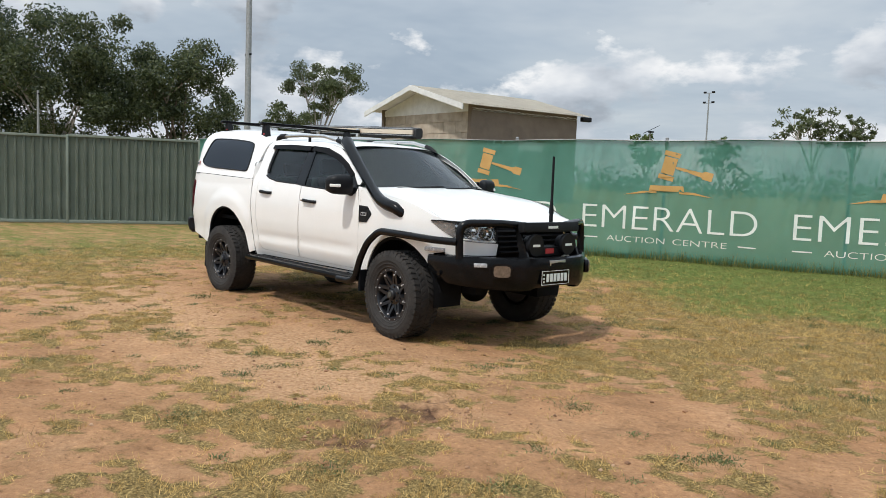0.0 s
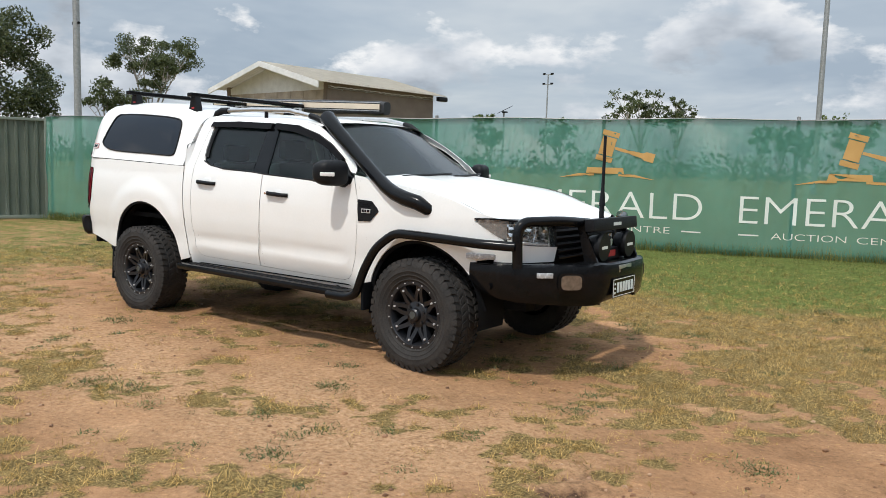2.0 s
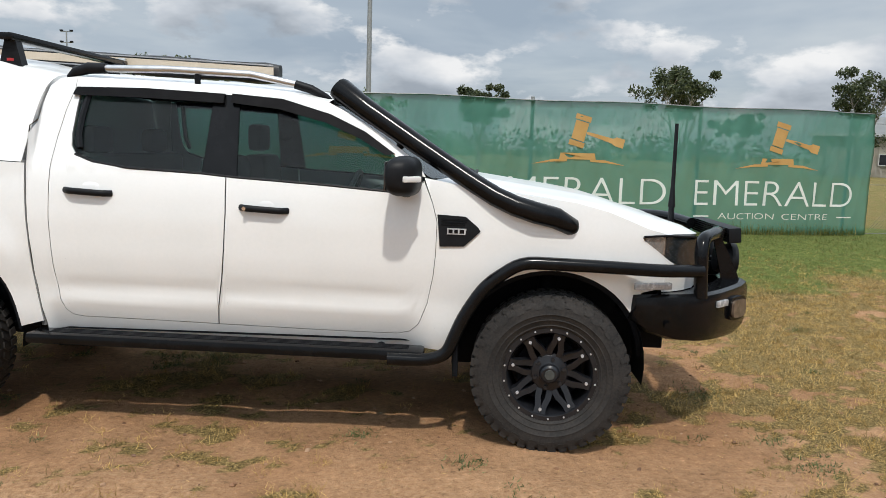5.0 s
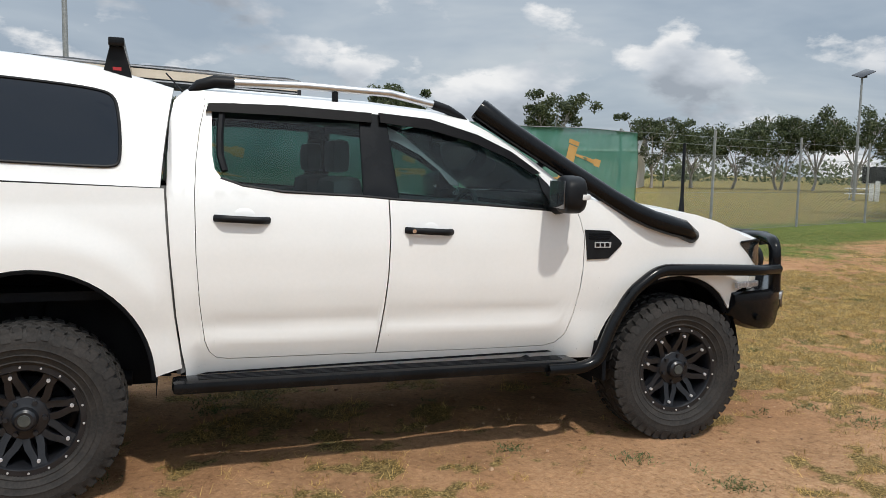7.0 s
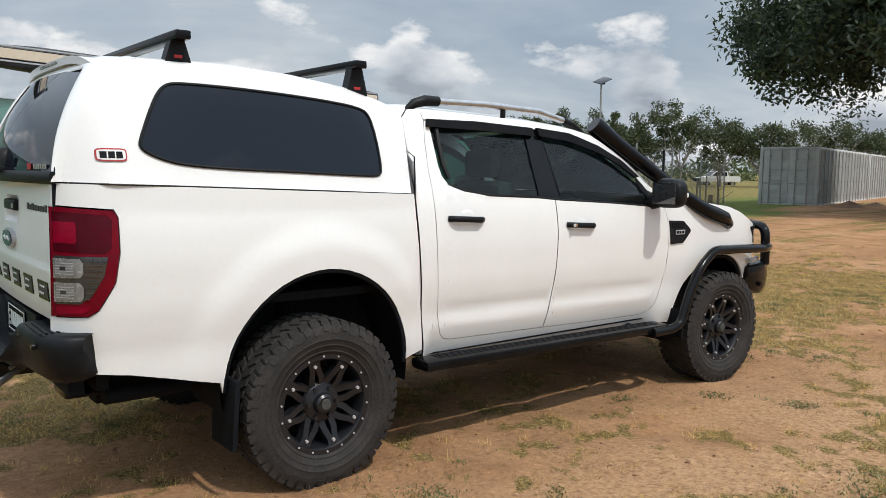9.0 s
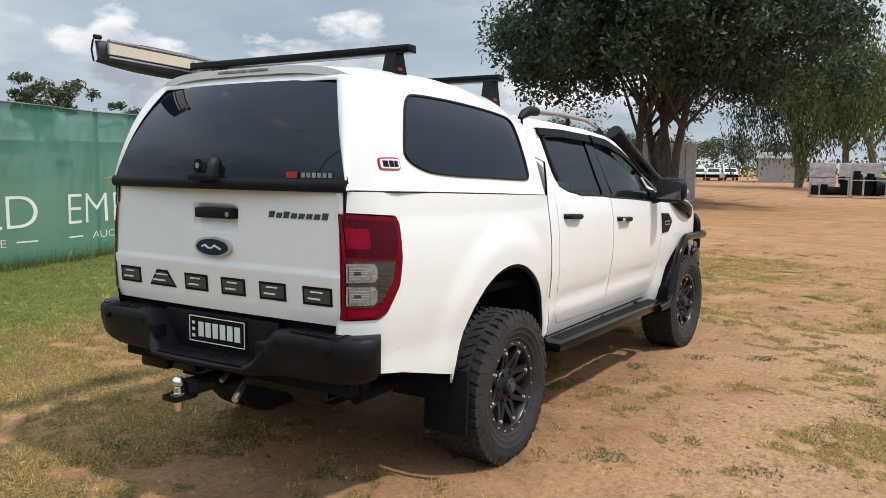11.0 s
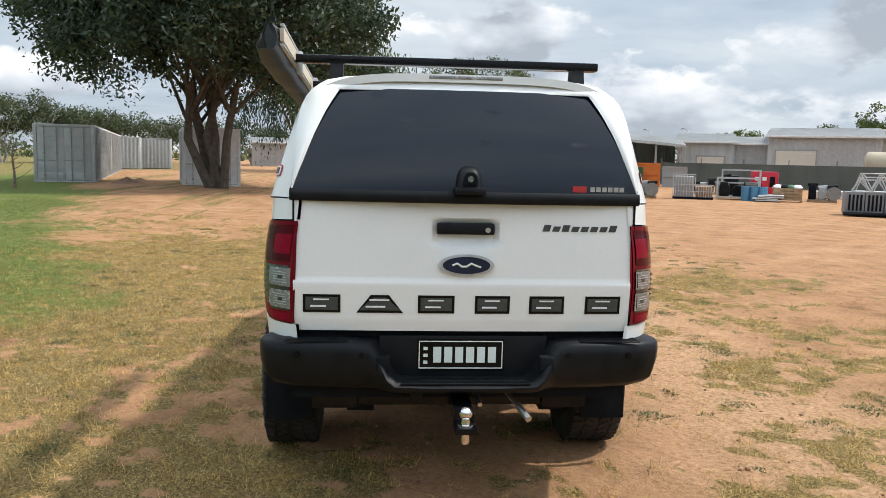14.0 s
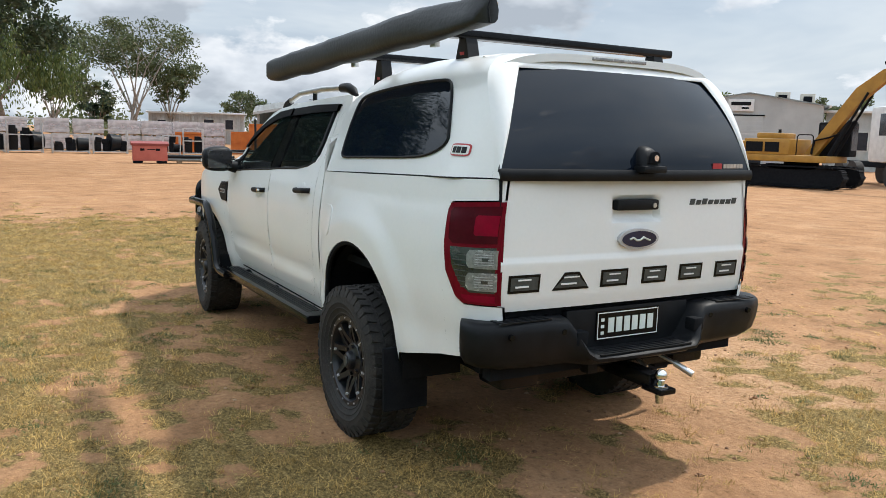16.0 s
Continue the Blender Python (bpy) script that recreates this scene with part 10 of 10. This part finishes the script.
    for p in (((0.2, -1.25, 1.45), (0.2, -1.25, 2.35), (0.9, -1.25, 2.35), (0.9, -1.25, 1.45)),):
        bm = bmesh.new()
        sweep(bm, rounded(p, 0.15), 0.025, 8)
        part("hand_rail", bm, M_UNDER, ob)


excavator()


def sign_shed():
    ob = shed_building(29.43, -46.37, -50.0, 16.0, 9.52, 4.3, 0.8, M_ROOF_GREY, M_ROOF_GREY, "large grey metal gable shed with a white sign", (), (), "sign_shed")
    bm = bmesh.new()
    box(bm, -0.10, -0.05, 3.77, 6.77, 0, 3.55, bev=0.01)
    d = part("roller_door", bm, M_ROOF_GREY, ob, "grey roller door")
    for k in range(11):
        bm = bmesh.new()
        box(bm, -0.115, -0.098, 3.82, 6.72, k * 0.32 + 0.04, k * 0.32 + 0.28)
        part("door_slat", bm, M_ROOF_GREY, d)
    bm = bmesh.new()
    box(bm, -0.14, -0.04, 3.67, 6.87, 3.56, 3.64)
    part("door_head", bm, M_UNDER, ob)
    for k in range(24):
        bm = bmesh.new()
        yy = 0.2 + k * 0.396
        box(bm, -0.055, -0.042, yy - 0.025, yy + 0.025, 3.66 if 3.62 < yy < 6.92 else 0, 4.25 + 0.75 * (1 - abs(2 * yy / 9.52 - 1)))
        part("wall_rib", bm, M_ROOF_GREY, ob)
    bm = bmesh.new()
    box(bm, -0.20, -0.12, 4.42, 6.12, 3.86, 4.70, bev=0.01)
    sg = part("sign_board", bm, M_TRIM_WHITE, ob, "white sign with dark bars")
    for y0, y1, z0, z1 in ((4.62, 5.92, 4.26, 4.50), (4.72, 5.22, 4.02, 4.14)):
        bm = bmesh.new()
        box(bm, -0.212, -0.201, y0, y1, z0, z1)
        part("sign_bar", bm, M_STEEL_BLACK, sg)
    for vx, vy in ((4.0, 2.0), (6.0, 0.2)):
        bm = bmesh.new()
        box(bm, vx, vx + 0.9, vy, vy + 1.0, 4.4, 5.45, bev=0.04)
        v = part("roof_vent", bm, M_WALL_PALE, ob, "boxy pale rooftop cooler")
        bm = bmesh.new()
        box(bm, vx - 0.02, vx - 0.003, vy + 0.2, vy + 0.8, 4.75, 5.25)
        part("vent_grille", bm, M_UNDER, v)


sign_shed()
shed_building(29.84, -47.30, -147.6, 6.17, 8, 4.0, 0.1, M_CONT, M_ROOF_GREY, "low grey metal annexe beside the signed shed", (), ((1.6, 2.6, 1.4, 2.6),), "shed_annexe")


def vehicle(x, y, turn, paint, label, name="parked_ute", big=False):
    k = 1.35 if big else 1.0
    ob = thing(name, label, "truck" if big else "car", (x, y, 0), turn)
    def up(bm):
        return moved(bm, Matrix.Diagonal((k, 1.0 if not big else 1.25, k, 1)))
    bm = bmesh.new()
    prism(bm, [(-2.5, 0.5), (2.4, 0.5), (2.5, 0.75), (2.4, 1.0), (1.2, 1.15), (0.55, 1.72), (-0.9, 1.76), (-1.05, 1.2), (-2.5, 1.18)], "y", -0.86, 0.86)
    bmesh.ops.bevel(bm, geom=bm.edges[:], offset=0.05, segments=2, affect="EDGES", clamp_overlap=True)
    body = part("body", up(bm), paint, ob)
    for sy in (-0.87, 0.858):
        bm = bmesh.new()
        prism(bm, [(-0.85, 1.2), (1.0, 1.2), (0.5, 1.63), (-0.78, 1.66)], "y", sy, sy + 0.012)
        part("side_window", up(bm), M_PANEL_GLASS, body)
    bm = bmesh.new()
    prism(bm, [(-0.74, 1.21), (0.74, 1.21), (0.6, 1.64), (-0.6, 1.64)], "x", 0, 0.012)
    moved(bm, pose(0, 0, 0))
    for v in bm.verts:
        v.co.x += 1.17 - (v.co.z - 1.18) * 1.13
    part("windscreen", up(bm), M_PANEL_GLASS, body)
    bm = bmesh.new()
    box(bm, 2.46, 2.53, -0.8, 0.8, 0.55, 0.92, bev=0.02)
    part("grille", up(bm), M_UNDER, body)
    for wx in (-1.55, 1.55):
        for sy in (-0.82, 0.6):
            bm = bmesh.new()
            cyl(bm, (wx, sy, 0.36), (wx, sy + 0.22, 0.36), 0.36, seg=18)
            w = part("wheel", up(bm), M_TYRE, ob)
            bm = bmesh.new()
            cyl(bm, (wx, sy - 0.01, 0.36), (wx, sy + 0.23, 0.36), 0.2, seg=14)
            part("rim", up(bm), M_ALU, w)


for azd, d, t in ((15.0, 108, 195), (14.0, 106, 190), (13.0, 110, 200)):
    x, y = spot(azd, d, (-4.5, -3.5))
    vehicle(x, y, t, M_TRIM_WHITE, "white utility parked far across the yard")
x, y = spot(33.8, 96, (-1.1, -4.5))
vehicle(x, y, 150, M_TRIM_WHITE, "white car parked beyond the field")


def white_cab():
    ob = thing("truck_cab", "white bonneted truck cab behind the excavator", "truck", (14.0, -30.5, 0), 150)
    bm = bmesh.new()
    box(bm, -1.1, 1.1, -1.2, 1.2, 1.0, 3.3, bev=0.12)
    c = part("cab", bm, M_TRIM_WHITE, ob)
    for x0, x1, y0, y1, z0, z1 in ((1.085, 1.115, -1.0, 1.0, 2.2, 3.0), (-0.3, 0.85, -1.215, -1.195, 2.1, 3.0), (-0.3, 0.85, 1.195, 1.215, 2.1, 3.0), (-1.115, -1.095, -0.8, 0.8, 2.1, 2.9), (-0.9, -0.45, 1.195, 1.215, 1.3, 2.9)):
        bm = bmesh.new()
        box(bm, x0, x1, y0, y1, z0, z1, bev=0.004)
        part("cab_window", bm, M_PANEL_GLASS, c)
    bm = bmesh.new()
    box(bm, -4.2, 1.6, -0.5, 0.5, 0.75, 1.0, bev=0.02)
    part("chassis", bm, M_UNDER, ob)
    for wx in (0.7, -2.4, -3.6):
        for sy in (-1.15, 0.8):
            bm = bmesh.new()
            cyl(bm, (wx, sy, 0.5), (wx, sy + 0.32, 0.5), 0.5, seg=20)
            part("wheel", bm, M_TYRE, ob)


white_cab()

# ---- field furniture beyond the chain-link ----


def field_table(x, y, turn):
    ob = thing("field_table", "white picnic table on the mown field", "table", (x, y, 0.1), turn)
    bm = bmesh.new()
    box(bm, -0.9, 0.9, -0.35, 0.35, 0.70, 0.75, bev=0.01)
    part("tabletop", bm, M_TRIM_WHITE, ob)
    for sy in (-0.7, 0.7):
        bm = bmesh.new()
        box(bm, -0.9, 0.9, sy - 0.14, sy + 0.14, 0.42, 0.46, bev=0.008)
        part("bench", bm, M_TRIM_WHITE, ob)
    for sx in (-0.65, 0.65):
        bm = bmesh.new()
        cyl(bm, (sx, -0.6, 0), (sx, 0, 0.7), 0.03, seg=8)
        cyl(bm, (sx, 0.6, 0), (sx, 0, 0.7), 0.03, seg=8)
        cyl(bm, (sx, -0.7, 0.42), (sx, 0.7, 0.42), 0.025, seg=8)
        part("leg_frame", bm, M_POST, ob)


field_table(37.4, 30.6, -49)


def drinking_fountain():
    ob = thing("drinking_fountain", "white steel drinking fountain on the mown field", "fountain", (36.7, 29.2, 0.08), 41)
    bm = bmesh.new()
    box(bm, -0.75, 0.75, -0.75, 0.75, -0.05, 0.05, bev=0.02)
    part("concrete_pad", bm, M_WALL_PALE, ob, "pale concrete pad")
    for x0, h in ((-0.17, 1.20), (0.12, 1.02)):
        bm = bmesh.new()
        box(bm, -0.16, 0.16, x0 - 0.12, x0 + 0.12, 0.05, h, bev=0.02)
        part("column", bm, M_TRIM_WHITE, ob)
    bm = bmesh.new()
    cyl(bm, (0, 0.12, 1.02), (0, 0.12, 1.10), 0.12, 0.20, 14)
    part("basin", bm, M_ALU, ob)


drinking_fountain()


def fence_stake(x, y, h, r, lean, label):
    ob = thing("fence_stake", label, "stake", (x, y, 0.05), 40, "stakes by the field fence")
    bm = bmesh.new()
    sweep(bm, [(0, 0, -0.1), (lean * 0.5, 0.01, h * 0.5), (lean, 0, h)], [r * 1.1, r, r * 0.9], 8)
    part("stake_shaft", bm, M_BARK, ob)


for x, y, h, r, lean, label in ((27.9, 17.1, 1.15, 0.035, 0.02, "short dark steel stake by the fence"), (28.3, 17.2, 1.25, 0.035, 0.12, "leaning dark steel stake by the fence"),
                                (29.2, 17.5, 1.35, 0.035, -0.02, "upright dark steel stake by the fence"), (25.6, 14.9, 0.55, 0.10, -0.05, "stubby old timber post in the grass")):
    fence_stake(x, y, h, r, lean, label)


def notice_board():
    x, y = spot(41.5, 60, (-0.5, -4.5))
    ob = thing("notice_board", "black notice board on two posts", "sign", (x, y, 0), 41.5 - 90)
    for sx in (-1.1, 1.1):
        bm = bmesh.new()
        cyl(bm, (sx, 0.06, 0), (sx, 0.06, 2.2), 0.05, seg=8)
        part("post", bm, M_POST, ob)
    bm = bmesh.new()
    box(bm, -1.4, 1.4, -0.03, 0.03, 1.1, 2.2, bev=0.01)
    part("board", bm, M_UNDER, ob)


notice_board()


def dead_sapling():
    rng = np.random.default_rng(9)
    ob = thing("dead_sapling", "small bare dead sapling by the wire fence", "tree", (23.8, 13.4, 0.05))
    bm = bmesh.new()
    sweep(bm, [(0, 0, 0), (0.05, 0.02, 0.6), (0.0, 0.06, 1.3), (0.06, 0.0, 1.9)], [0.06, 0.045, 0.03, 0.012], 7)
    for k in range(10):
        z = rng.uniform(0.4, 1.7)
        a = rng.uniform(0, 6.28)
        l = rng.uniform(0.25, 0.6)
        sweep(bm, [(0.03, 0.03, z), (0.5 * l * math.cos(a), 0.5 * l * math.sin(a), z + 0.25 * l), (l * math.cos(a), l * math.sin(a), z + 0.7 * l)], [0.018, 0.012, 0.005], 5)
    part("trunk", bm, M_BARK, ob)


dead_sapling()
a, b = Vector(spot(66.0, 72, (-0.5, -4.5))), Vector(spot(57.0, 70, (-0.5, -4.5)))
v = b - a
shed_building(a.x, a.y, math.degrees(math.atan2(v.y, v.x)), v.length, 9, 3.4, 1.5, M_WALL_PALE, M_ROOF_GREY, "beige sheet-metal clubhouse beyond the banner", ((1.2, 3.2, 2.2),), ((5.0, 6.4, 1.1, 1.9),), "clubhouse")


vehicle(104.0, 11.5, 200, M_BARK, "old brown tray truck parked far across the yard", "old_truck", True)
for x, y in ((57.5, 21.2), (60.5, 19.6)):
    container(x + 6.06 * math.cos(radians(17)), y + 6.06 * math.sin(radians(17)), 0.05, 197, 6.06, M_TRIM_WHITE, M_TRIM_WHITE, "plain white site container with its blank end forward")
